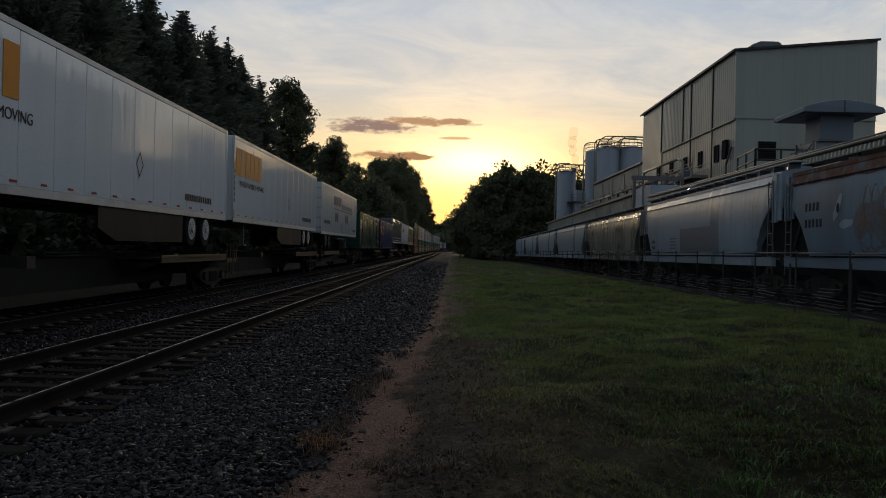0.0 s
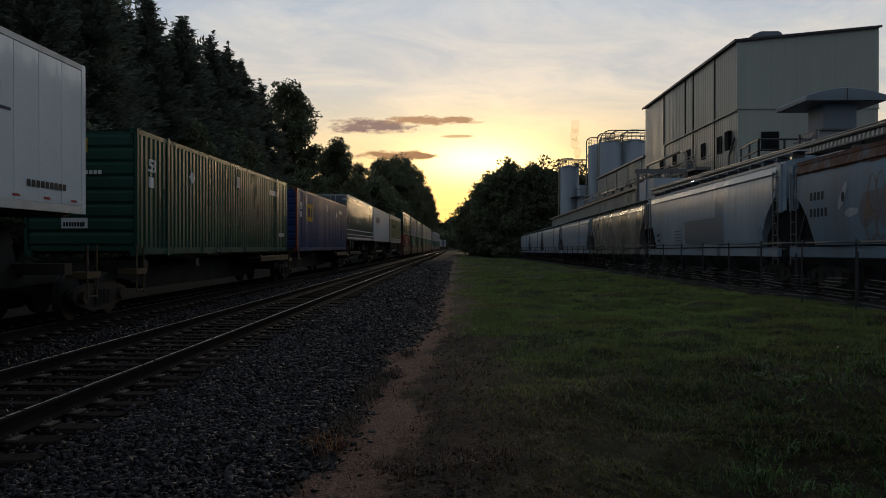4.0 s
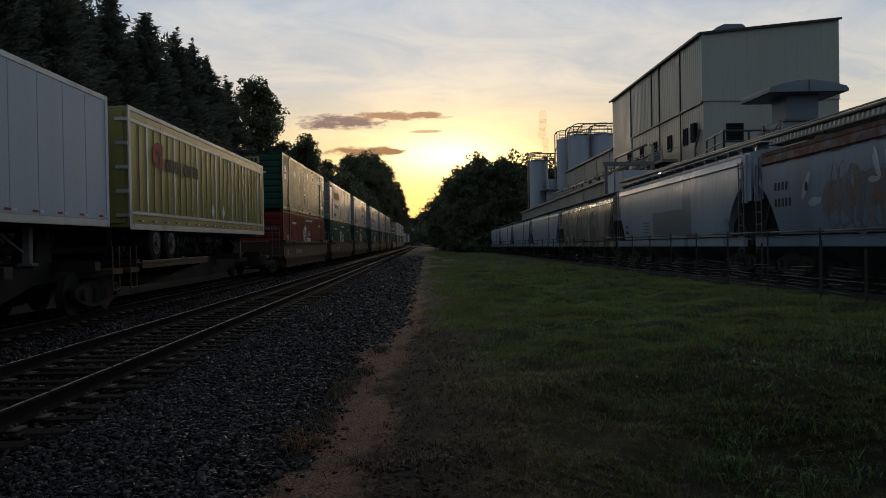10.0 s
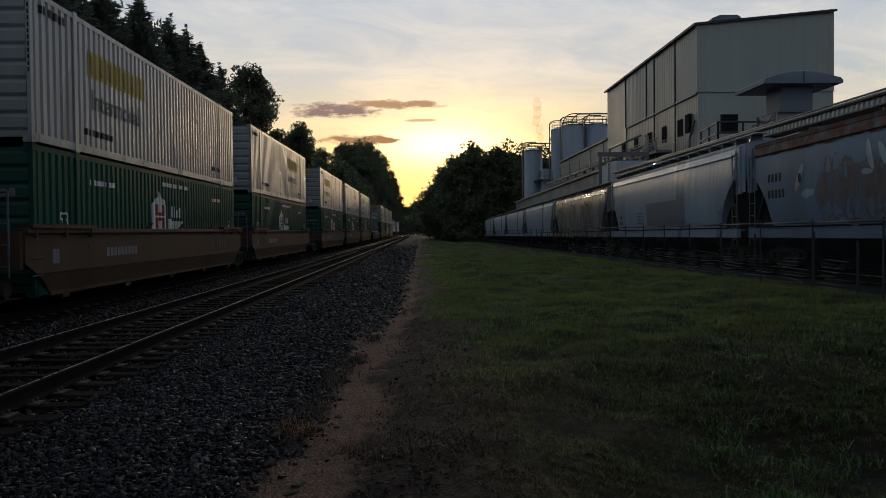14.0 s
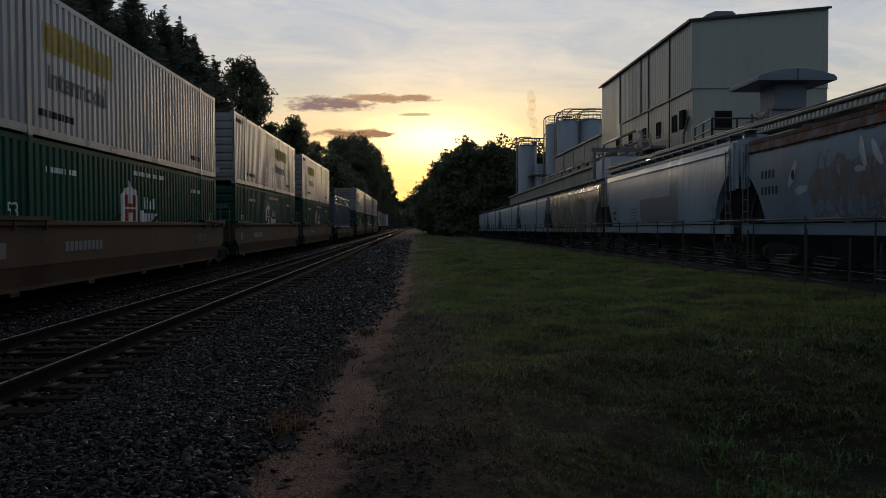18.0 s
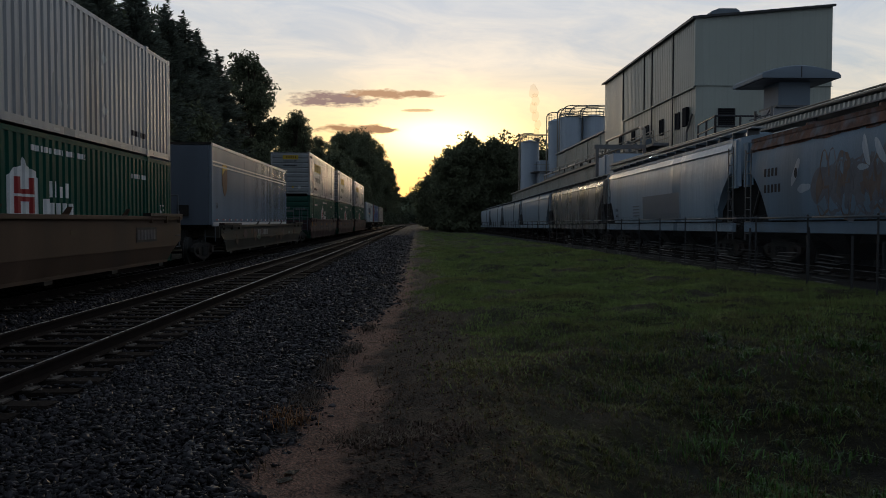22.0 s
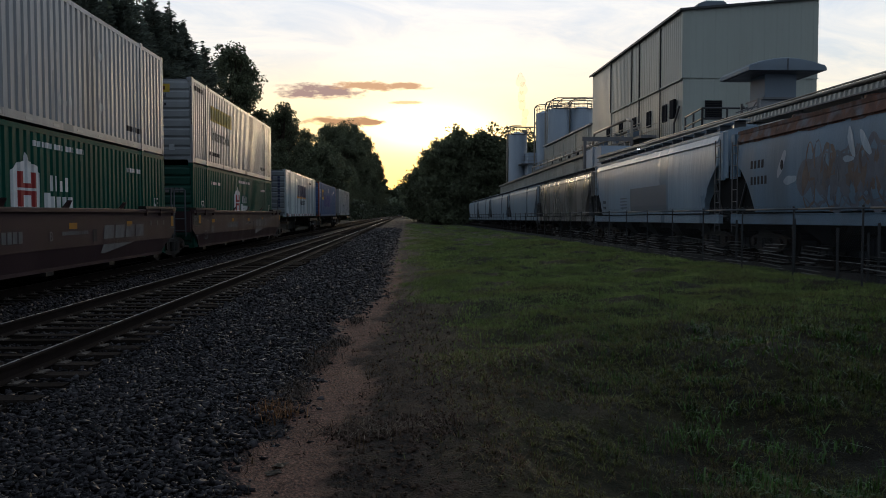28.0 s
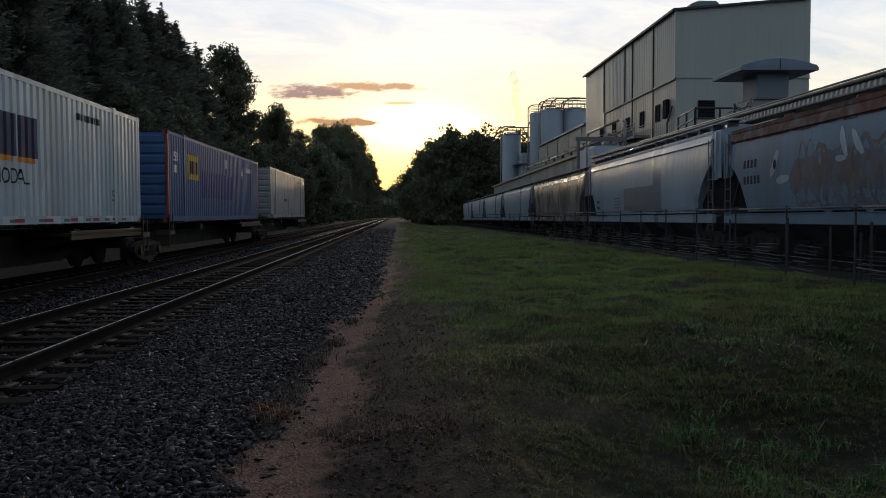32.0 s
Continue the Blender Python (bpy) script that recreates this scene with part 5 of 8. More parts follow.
def build_hood():
    """The big mushroom ventilator on the shed roof."""
    h = thing("roof_ventilator", "large blue-grey sheet-metal roof ventilator hood on a square stack", "ventilator")
    x0, x1, y0, y1, z = 15.5, 18.85, 36.1, 39.5, 8.12
    x1 = 19.1
    arch = [(0.0, 0.0), (0.0, 0.16), (0.05, 0.27), (0.17, 0.33), (0.32, 0.42), (0.5, 0.49), (0.68, 0.55), (0.85, 0.58), (1.0, 0.59)]
    # a vaulted hood with rolled edges: its cross-section shrinks at both ends
    rings = []
    bm = bmesh.new()
    for y, k in ((y0, 0.80), (y0 + 0.03, 0.92), (y0 + 0.15, 1.0), (y1 - 0.15, 1.0), (y1 - 0.03, 0.92), (y1, 0.8)):
        mid, hw = (x0 + x1) / 2, (x1 - x0) / 2
        pts = [(mid - hw + hw * u, z + w * k) for u, w in arch] + [(mid + hw - hw * u, z + w * k) for u, w in arch[-2::-1]]
        rings.append([bm.verts.new((px, y, pz)) for px, pz in pts])
    n = len(rings[0])
    for p, q in zip(rings, rings[1:]):
        for i in range(n):
            bm.faces.new((p[i], p[(i + 1) % n], q[(i + 1) % n], q[i]))
    bm.faces.new(rings[0])
    bm.faces.new(rings[-1][::-1])
    part("hood", bm, "vent_metal", h, "vaulted blue-grey hood", True)
    slab("soffit", x0 + 0.1, x1 - 0.1, y0 + 0.1, y1 - 0.1, z - 0.03, z - 0.004, "trim_dark", h)
    slab("seam", 17.27, 17.32, y0 - 0.012, y0 - 0.003, z + 0.01, z + 0.52, "trim_dark", h)
    slab("vent_pipe", 16.65, 18.15, 37.0, 38.6, 6.9, z + 0.2, "vent_metal", h, bevel=0.02)
    slab("flange", 16.5, 18.3, 36.85, 38.75, 6.92, 7.0, "steel_grey", h)
    slab("curb", 16.5, 17.85, 37.1, 38.5, 5.8, 6.92, "roof_metal", h)
    for x in (16.3, 18.05):
        for y in (36.9, 38.7):
            bm = bmesh.new()
            box(bm, x - 0.05, x + 0.05, y - 0.05, y + 0.05, 5.8, 6.95)
            part("leg", bm, "steel_grey", h)
    for a, b in (((16.3, 36.9, 5.9), (16.3, 38.7, 6.9)), ((16.3, 36.9, 6.9), (16.3, 38.7, 5.9)), ((15.3, 37, 6.3), (16.3, 36.9, 6.6))):
        bm = bmesh.new()
        tube(bm, a, b, 0.03, seg=6)
        part("brace", bm, "steel_grey", h)


build_hood()


def railing(name, label, p, q, z, posts, height=1.05, rails=(0.5, 1.05), mat="steel_grey", group=""):
    r = thing(name, label, "railing", group)
    p, q = Vector((*p, z)), Vector((*q, z))
    for k in rails:
        bm = bmesh.new()
        tube(bm, p + Vector((0, 0, k)), q + Vector((0, 0, k)), 0.05, seg=6)
        part("rail", bm, mat, r)
    for i in range(posts):
        c = p.lerp(q, i / (posts - 1))
        bm = bmesh.new()
        tube(bm, c, c + Vector((0, 0, height)), 0.06, seg=6)
        part("post", bm, mat, r)
    return r


def build_roof_clutter():
    railing("guard_rail", "dark steel guard rail on the shed roof", (15.4, 41.5), (15.9, 45.5), 5.75, 3, 1.35, (0.8, 1.35), "trim_dark")
    railing("guard_rail", "dark steel guard rail on the shed roof", (15.4, 41.5), (18.0, 41.5), 5.75, 3, 1.35, (0.8, 1.35), "trim_dark")
    d = thing("duct_box", "blue-grey sheet-metal duct box at the shed end", "duct")
    slab("casing", 14.2, 16.6, 58.3, 63.5, 5.0, 6.55, "silo_metal", d, bevel=0.03)
    slab("flange", 14.1, 16.7, 60.6, 60.9, 4.9, 6.65, "silo_metal", d)
    for y in (58.8, 63.0):
        bm = bmesh.new()
        box(bm, 14.4, 14.6, y - 0.1, y + 0.1, -0.3, 5.0)
        box(bm, 16.2, 16.4, y - 0.1, y + 0.1, -0.3, 5.0)
        part("leg", bm, "steel_grey", d)
    g = thing("pipe_gantry", "dark steel gantry beam carrying pipes over the shed", "gantry")
    slab("beam", 13.2, 17.0, 60.0, 60.25, 7.05, 7.35, "steel_grey", g)
    slab("post", 16.8, 17.05, 60.0, 60.25, 0, 7.05, "steel_grey", g)
    slab("post", 13.3, 13.5, 60.0, 60.25, 0, 7.05, "steel_grey", g)
    w = thing("conveyor_walkway", "raised steel conveyor walkway with handrails along the factory wall", "walkway")
    slab("deck", 17.6, 18.8, 60, 112, 7.3, 7.5, "steel_grey", w)
    for x in (17.6, 18.8):
        for k in (7.95, 8.4):
            bm = bmesh.new()
            tube(bm, (x, 60, k), (x, 112, k), 0.035, seg=6)
            part("rail", bm, "gutter", w)
    for i in range(19):
        bm = bmesh.new()
        box(bm, 17.57, 17.63, 60 + i * 2.85, 60.06 + i * 2.85, 7.4, 8.4)
        part("post", bm, "gutter", w)
    for i in range(7):
        bm = bmesh.new()
        box(bm, 18.1, 18.3, 62 + i * 8, 62.2 + i * 8, 0, 7.3)
        part("support", bm, "steel_grey", w)
    p = thing("steam_pipe", "bent steel pipe rising from the walkway", "pipe")
    bm = bmesh.new()
    for a, b in (((17.2, 61, 6.6), (17.2, 61, 8.6)), ((17.2, 61, 8.6), (17.4, 63, 9.0)), ((17.4, 63, 9.0), (17.4, 74, 9.0)), ((17.4, 74, 9), (17.4, 75, 7.4))):
        tube(bm, a, b, 0.11, seg=8)
    part("pipe", bm, "gutter", p, smooth=True)
    for x, z, y0, y1, r in ((17.0, 7.75, 64, 108, 0.09), (19.2, 8.7, 66, 86, 0.12), (16.9, 7.1, 62, 96, 0.06)):
        p = thing("service_pipe", "tan service pipe running beside the walkway", "pipe", "service pipes")
        bm = bmesh.new()
        tube(bm, (x, y0, z), (x, y1, z), r, seg=8)
        tube(bm, (x, y0, z), (x + 0.3, y0 - 0.6, z - 1.4), r, seg=8)
        tube(bm, (x, y1, z), (x, y1, z - 2.0), r, seg=8)
        part("run", bm, "gutter", p, smooth=True)
        for i in range(int((y1 - y0) / 5)):
            slab("clamp", x - r * 1.5, x + r * 1.5, y0 + 2 + 5 * i, y0 + 2.12 + 5 * i, z - r * 1.6, z + r * 1.6, "steel_grey", p)
    for y in (63.2, 67.5, 73, 80):
        v = thing("valve_box", "small grey valve box on the walkway", "valve box", "valve boxes")
        slab("casing", 17.7, 18.4, y, y + 0.9, 7.5, 8.2, "vent_metal", v, bevel=0.03)
        slab("cap", 17.65, 18.45, y - 0.05, y + 0.95, 8.2, 8.26, "steel_grey", v)
    l = thing("works_lamp", "small lit white works lamp on the shed eaves", "lamp")
    bm = bmesh.new()
    box(bm, 13.72, 13.82, 47.2, 47.55, 5.30, 5.44, 0.01)
    lamp = bpy.data.materials.new("lamp_glow")
    lamp.use_nodes = True
    lamp.node_tree.nodes["Principled BSDF"].inputs["Emission Color"].default_value = (0.9, 0.95, 1, 1)
    lamp.node_tree.nodes["Principled BSDF"].inputs["Emission Strength"].default_value = 7.0
    part("lens", bm, lamp, l)
    slab("bracket", 13.8, 14.0, 47.35, 47.45, 5.36, 5.5, "steel_grey", l)


build_roof_clutter()


def build_low_building():
    b = thing("warehouse", "long low tan warehouse behind the hopper cars", "building")
    bm = bmesh.new()
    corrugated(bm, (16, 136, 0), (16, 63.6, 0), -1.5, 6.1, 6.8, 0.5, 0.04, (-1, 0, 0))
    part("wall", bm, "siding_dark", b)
    slab("core", 16.1, 20.3, 63.7, 136, -1.5, 6.0, "siding", b)
    bm = bmesh.new()
    v = [bm.verts.new(p) for p in ((15.7, 63.6, 6.8), (15.7, 136, 6.1), (20.4, 136, 6.7), (20.4, 63.6, 7.3), (15.7, 63.6, 7.0), (15.7, 136, 6.3), (20.4, 136, 6.9), (20.4, 63.6, 7.5))]
    for f in ((0, 1, 2, 3), (4, 5, 6, 7), (0, 1, 5, 4), (1, 2, 6, 5), (2, 3, 7, 6), (3, 0, 4, 7)):
        bm.faces.new([v[i] for i in f])
    part("roof", bm, "gutter", b, "tan metal roof edge")
    for y in (66, 71, 76, 82, 90, 98, 108):
        slab("pilaster", 15.9, 15.96, y - 0.1, y + 0.1, 0, 6.2, "siding", b)


build_low_building()


def build_silo(x, y, r, top):
    s = thing("silo", "tall blue-grey cylindrical steel silo with a railed top", "silo", "silos behind the works")
    bm = bmesh.new()
    tube(bm, (x, y, -1), (x, y, top), r, seg=28)
    part("shell", bm, "silo_metal", s, smooth=False)
    bm = bmesh.new()
    tube(bm, (x, y, top), (x, y, top + 0.35), r * 1.0, r * 0.25, seg=28)
    part("cone_roof", bm, "silo_metal", s)
    for z in np.arange(2, top, 2.2):
        bm = bmesh.new()
        tube(bm, (x, y, z), (x, y, z + 0.07), r + 0.025, seg=28)
        part("hoop", bm, "silo_metal", s)
    for z in (0.55, 1.05):
        bm = bmesh.new()
        for i in range(16):
            a, b = 6.2832 * i / 16, 6.2832 * (i + 1) / 16
            tube(bm, (x + r * math.cos(a), y + r * math.sin(a), top + z), (x + r * math.cos(b), y + r * math.sin(b), top + z), 0.035, seg=5)
        tagged(part("rail", bm, "gutter", s), kind="stuff")
    for i in range(8):
        a = 6.2832 * i / 8
        bm = bmesh.new()
        tube(bm, (x + r * math.cos(a), y + r * math.sin(a), top - 0.1), (x + r * math.cos(a), y + r * math.sin(a), top + 1.05), 0.03, seg=5)
        part("post", bm, "gutter", s)
    # filling pipe that bows over the rim
    bm = bmesh.new()
    pts = [Vector((x - r - 0.25, y, -0.5)), Vector((x - r - 0.25, y, top + 0.7))] + [Vector((x - r - 0.25 + 1.1 * (1 - math.cos(t)), y, top + 0.7 + 0.75 * math.sin(t))) for t in np.linspace(0.3, 1.57, 5)] + [Vector((x + r * 0.4, y, top + 1.45))]
    for a, b in zip(pts, pts[1:]):
        tube(bm, a, b, 0.09, seg=7)
    part("filling_pipe", bm, "gutter", s, "curved filling pipe")


for row in ((18.9, 136, 1.55, 14.9), (22.5, 131, 1.3, 17.8), (23.65, 125, 1.75, 17.6), (27.3, 125, 1.84, 17.75), (25.4, 134, 1.7, 18.0)):
    build_silo(*row)


def build_silo_house():
    b = thing("filter_house", "grey filter house with stairs between the silos", "building")
    slab("body", 19.9, 22.2, 131, 135, -1, 11.5, "silo_metal", b)
    slab("panel", 22.4, 23.6, 122.5, 126, -1, 11.8, "siding", b)
    slab("platform", 18.8, 23.0, 130.4, 136, 9.6, 9.75, "steel_grey", b)
    slab("platform", 18.8, 23.0, 130.4, 136, 6.6, 6.75, "steel_grey", b)
    for z in (10.2, 10.75, 7.2, 7.75):
        slab("rail", 18.8, 23.0, 130.4, 130.46, z, z + 0.06, "gutter", b)
    s = thing("exhaust_stack", "slim steel exhaust stack", "chimney")
    bm = bmesh.new()
    tube(bm, (20.8, 140, -1), (20.8, 140, 16.0), 0.35, seg=12)
    part("pipe", bm, "steel_grey", s)


build_silo_house()


def build_silo_walkway():
    """Handrails and bowed filling pipes over the silo tops."""
    w = thing("silo_walkway", "tan handrails over the tops of the silos", "walkway")
    for x0, x1, y, z, n in ((22.6, 29.2, 123.4, 17.75, 6), (22.6, 29.2, 126.6, 17.75, 6), (17.5, 21.6, 134.6, 14.9, 5)):
        for k in (0.6, 1.15):
            bm = bmesh.new()
            tube(bm, (x0, y, z + k), (x1, y, z + k), 0.045, seg=6)
            part("rail", bm, "gutter", w)
        for i in range(n):
            x = x0 + (x1 - x0) * i / (n - 1)
            bm = bmesh.new()
            tube(bm, (x, y, z - 0.1), (x, y, z + 1.15), 0.04, seg=6)
            part("post", bm, "gutter", w)
        slab("deck", x0, x1, y - 0.25, y + 0.25, z - 0.12, z - 0.02, "steel_grey", w)
    for x, y, z, r, end in ((20.9, 131, 15.2, 2.3, 26.0), (21.8, 124.2, 17.2, 2.2, 29.3), (23.4, 125.4, 17.6, 1.9, 29.3), (25.4, 124.6, 17.7, 1.8, 28.0), (17.2, 136, 14.4, 1.7, 22.2)):
        p = thing("filling_pipe", "bowed steel filling pipe over the silo tops", "pipe", "filling pipes over the silos")
        pts = [(x, y, z - 6), (x, y, z)] + [(x + r * (1 - math.cos(t)) * 0.8, y, z + r * math.sin(t)) for t in np.linspace(0.25, 1.5708, 7)] + [(end, y, z + r)]
        bm = bmesh.new()
        for a, b in zip(pts, pts[1:]):
            tube(bm, a, b, 0.085, seg=7)
        part("pipe", bm, "gutter", p, smooth=True)


build_silo_walkway()


# ---- steam from the works ----
STEAM = []


def build_steam():
    mt = bpy.data.materials.new("steam")
    mt.use_nodes = True
    nt = mt.node_tree
    tr = nt.nodes.new("ShaderNodeBsdfTransparent")
    tr.inputs[0].default_value = (0.955, 0.935, 0.915, 1)
    nt.links.new(tr.outputs[0], nt.nodes["Material Output"].inputs[0])
    bm = bmesh.new()
    bmesh.ops.create_icosphere(bm, subdivisions=3, radius=1.0)
    for v in bm.verts:                                         # billows
        x, y, z = v.co
        v.co *= 0.62 + 0.10 * math.sin(4 * x + 2 * z) + 0.08 * math.sin(5 * y - 3 * z + 1) + 0.05 * math.sin(9 * x + 7 * y)
        v.co.z *= 1.5
    me = mesh_of("puff", bm, mt, True)
    for i in range(6):
        p = thing("steam_puff", "thin wisp of grey steam above the exhaust stack", "steam", "steam from the stack")
        part("wisp", me, "", p)
        p.scale = (0.75 + 0.09 * i,) * 3
        STEAM.append((p, i))


build_steam()


# ---- hopper cars on the siding ----
SIDING_X, SIDING_DX, SIDING_Z, SIDING_DZ = 11.83, 0.0084, 0.47, -0.0063


def wheel_meshes():
    bm = bmesh.new()
    tube(bm, (-0.06, 0, 0), (0.06, 0, 0), 0.45, seg=22)
    tube(bm, (0.05, 0, 0), (0.09, 0, 0), 0.48, seg=22)
    tube(bm, (-0.10, 0, 0), (0.0, 0, 0), 0.13, seg=12)
    return mesh_of("wheel", bm, "black_steel")


def side_frame_mesh():
    bm = bmesh.new()
    prism(bm, [(-1.25, 0.42), (-1.05, 0.30), (-0.45, 0.16), (0.45, 0.16), (1.05, 0.30), (1.25, 0.42), (1.25, 0.58), (0.95, 0.66), (0.45, 0.72), (-0.45, 0.72), (-0.95, 0.66), (-1.25, 0.58)], -0.07, 0.07, "x")
    for y in (-0.88, 0.88):
        tube(bm, (-0.1, y, 0.46), (0.16, y, 0.46), 0.13, seg=12)
    for y in (-0.25, -0.1, 0.08, 0.23):
        tube(bm, (0.09, y, 0.28), (0.09, y, 0.58), 0.06, seg=8)
    return mesh_of("side_frame", bm, "black_steel")


WHEEL, SIDE_FRAME = wheel_meshes(), side_frame_mesh()


def add_truck(parent, y):
    """A four-wheeled truck under a car: side frames, bolster and wheels."""
    bm = bmesh.new()
    box(bm, -1.0, 1.0, y - 0.22, y + 0.22, 0.5, 0.8)
    tr = part("truck", bm, "black_steel", parent, "dark cast-steel truck")
    for s in (-1, 1):
        f = part("side_frame", SIDE_FRAME, "", tr)
        f.matrix_basis = pose(s * 0.98, y, 0, 0, 0, 0 if s > 0 else 180)
        for dy in (-0.88, 0.88):
            w = part("wheel", WHEEL, "", tr)
            w.matrix_basis = pose(s * 0.76, y + dy, 0.46, 0, 0, 180 if s > 0 else 0)


def ladder_mesh(h, w=0.42, n=None, mat="steel_grey"):
    bm = bmesh.new()
    for y in (0, w):
        tube(bm, (0, y, 0), (0, y, h), 0.02, seg=6)
    for i in range(n or int(h / 0.38)):
        z = 0.2 + i * 0.38
        tube(bm, (0, 0, z), (0, w, z), 0.014, seg=6)
    return mesh_of("ladder", bm, mat)


def build_hopper(y0, L, mat, eave, label, extra=""):
    car = thing("hopper_car", label, "hopper car", "hopper cars on the siding")
    car.matrix_basis = pose(SIDING_X + SIDING_DX * y0, y0, SIDING_Z + SIDING_DZ * y0, math.degrees(SIDING_DZ), 0, -math.degrees(SIDING_DX))
    E = eave
    # cross-section from the lower edge on -X over the roof to +X
    half = [(1.50, 1.36), (1.545, 1.75), (1.56, 2.2), (1.565, 2.7), (1.55, 3.1), (1.50, E - 0.35), (1.42, E - 0.06), (1.40, E), (1.22, E + 0.10), (0.8, E + 0.20), (0.0, E + 0.26)]
    prof = [(-a, b) for a, b in half] + [(a, b) for a, b in half[-2::-1]]
    bm = bmesh.new()
    ys = [0.75, 1.0, 1.18, 1.35, 1.5, 1.65, 1.8, 1.95, 2.1, 2.3, 3.4] + [3.4 + (L - 6.8) * i / 10 for i in range(1, 10)] + [L - 3.4, L - 2.3, L - 2.1, L - 1.95, L - 1.8, L - 1.65, L - 1.5, L - 1.35, L - 1.18, L - 1.0, L - 0.75]
    rows = []
    for y in ys:
        d = min(y, L - y)
        low = float(np.interp(d, [0.75, 1.0, 1.35, 1.65, 1.95, 2.1], [2.95, 2.78, 2.5, 2.2, 1.72, 1.36]))
        rows.append([bm.verts.new((a, y, max(b, low))) for a, b in prof])
    for r, s in zip(rows, rows[1:]):
        for i in range(len(prof) - 1):
            bm.faces.new((r[i], r[i + 1], s[i + 1], s[i]))
        bm.faces.new((r[0], s[0], s[-1], r[-1]))
    bm.faces.new(rows[0])
    bm.faces.new(rows[-1])
    bmesh.ops.remove_doubles(bm, verts=bm.verts[:], dist=0.001)
    body = part("body", bm, mat, car, "rounded steel body", True)
    for s in (-1, 1):
        bm = bmesh.new()
        box(bm, s * 1.5 - 0.09, s * 1.5 + 0.06, 0.45, L - 0.45, 1.0, 1.29, 0.015)
        sill = part("side_sill", bm, mat, car)
        a, b = sorted((s * 1.50, s * 1.61))
        slab("sill_flange", a, b, 0.5, L - 0.5, 1.285, 1.305, mat, sill)
        bm = bmesh.new()
        box(bm, s * 1.43 - 0.05, s * 1.43 + 0.05, 0.7, L - 0.7, E - 0.05, E + 0.06)
        part("eave_rail", bm, "rust" if extra == "rusty" else mat, car)
        bm = bmesh.new()
        prism(bm, [(s * 1.535, E - 0.33), (s * 1.55, E - 0.31), (s * 1.47, E - 0.06), (s * 1.43, E - 0.06)], 0.75, L - 0.75)
        part("eave_plate", bm, "rust" if extra == "rusty" else mat, car, "rust-stained eave plate" if extra == "rusty" else "")
    if extra == "rusty":                                       # a rust-eaten roof with lifted laps
        up = [(-1.44, E - 0.03)] + [(-a, b + 0.012) for a, b in half[7:]] + [(a, b + 0.012) for a, b in half[-2:6:-1]] + [(1.44, E - 0.03)]
        n = 12
        for i in range(n):
            y = 0.8 + i * (L - 1.6) / n
            bm = bmesh.new()
            rows = [[bm.verts.new((a, yy, b + dz)) for a, b in up] for yy, dz in ((y, 0.0), (y + (L - 1.6) / n - 0.02, 0.004))]
            for k in range(len(up) - 1):
                bm.faces.new((rows[0][k], rows[0][k + 1], rows[1][k + 1], rows[1][k]))
            part("roof_sheet", bm, "rust", car, "rust-eaten roof sheet")
    slab("centre_sill", -0.35, 0.35, -0.2, L + 0.2, 0.75, 1.05, "black_steel", car)
    # end posts, slope braces and platforms
    for yy, sg in ((0.45, 1), (L - 0.45, -1)):
        for s in (-1, 1):
            bm = bmesh.new()
            box(bm, s * 1.45 - 0.05, s * 1.45 + 0.05, yy - 0.05, yy + 0.28, 2.45, E - 0.02)
            part("corner_post", bm, mat, car)
            bm = bmesh.new()
            tube(bm, (s * 1.4, yy + sg * 0.2, 1.35), (s * 1.4, yy + sg * 0.8, 2.35), 0.04, seg=6)
            part("brace", bm, "trim_dark", car)
            lad = part("ladder", ladder_mesh(E - 1.0), "", car)
            lad.location = (s * 1.56, yy + (0.02 if sg > 0 else -0.44), 0.75)
            a, b = sorted((s * 1.40, s * 1.44))
            c, d = sorted((yy - sg * 0.33, yy + sg * 0.30))
            slab("end_plate", a, b, c, d, 2.5, E + 0.02, mat, car, "flat end plate flush with the side")
        bm = bmesh.new()                                       # slope sheet and brake gear, black to stand in for the bay's shade
        prism(bm, [(yy - sg * 0.42, 1.05), (yy + sg * 1.55, 1.05), (yy + sg * 1.45, 1.7), (yy + sg * 0.9, 2.2), (yy + sg * 0.3, 2.75), (yy - sg * 0.42, 2.6)], -1.36, 1.36, "x")
        part("slope_sheet", bm, "rubber", car, "end bay filled in black, its shade put into the colour")
        slab("end_platform", -1.4, 1.4, yy - 0.15, yy + 0.35, 1.22, 1.28, "steel_grey", car)
        bm = bmesh.new()
        box(bm, -1.3, 1.3, yy + sg * 0.32 - 0.03, yy + sg * 0.32 + 0.03, E - 0.9, E)
        part("end_sheet", bm, mat, car)
    # running boards and hatches
    hb = 0.16 if extra == "rusty" else 0.40
    bm = bmesh.new()
    box(bm, -0.2, 0.2, 0, 0.05, E + 0.08, E + hb)
    sm = mesh_of("board_support", bm, "steel_grey")
    for s in (-0.75, 0.75):
        rb = slab("running_board", s - 0.22, s + 0.22, 0.4, L - 0.4, E + hb, E + hb + 0.04, "trim_dark" if extra == "rusty" else "aluminium", car)
        for i in range(int(L / 1.3)):
            part("board_support", sm, "", rb).location = (s, 0.8 + i * 1.3, 0)
    for i in range(5):
        bm = bmesh.new()
        y = 2.2 + i * (L - 4.4) / 4
        tube(bm, (0, y, E + 0.2), (0, y, E + 0.42), 0.42, seg=16)
        part("hatch", bm, "rust" if extra == "rusty" else mat, car)
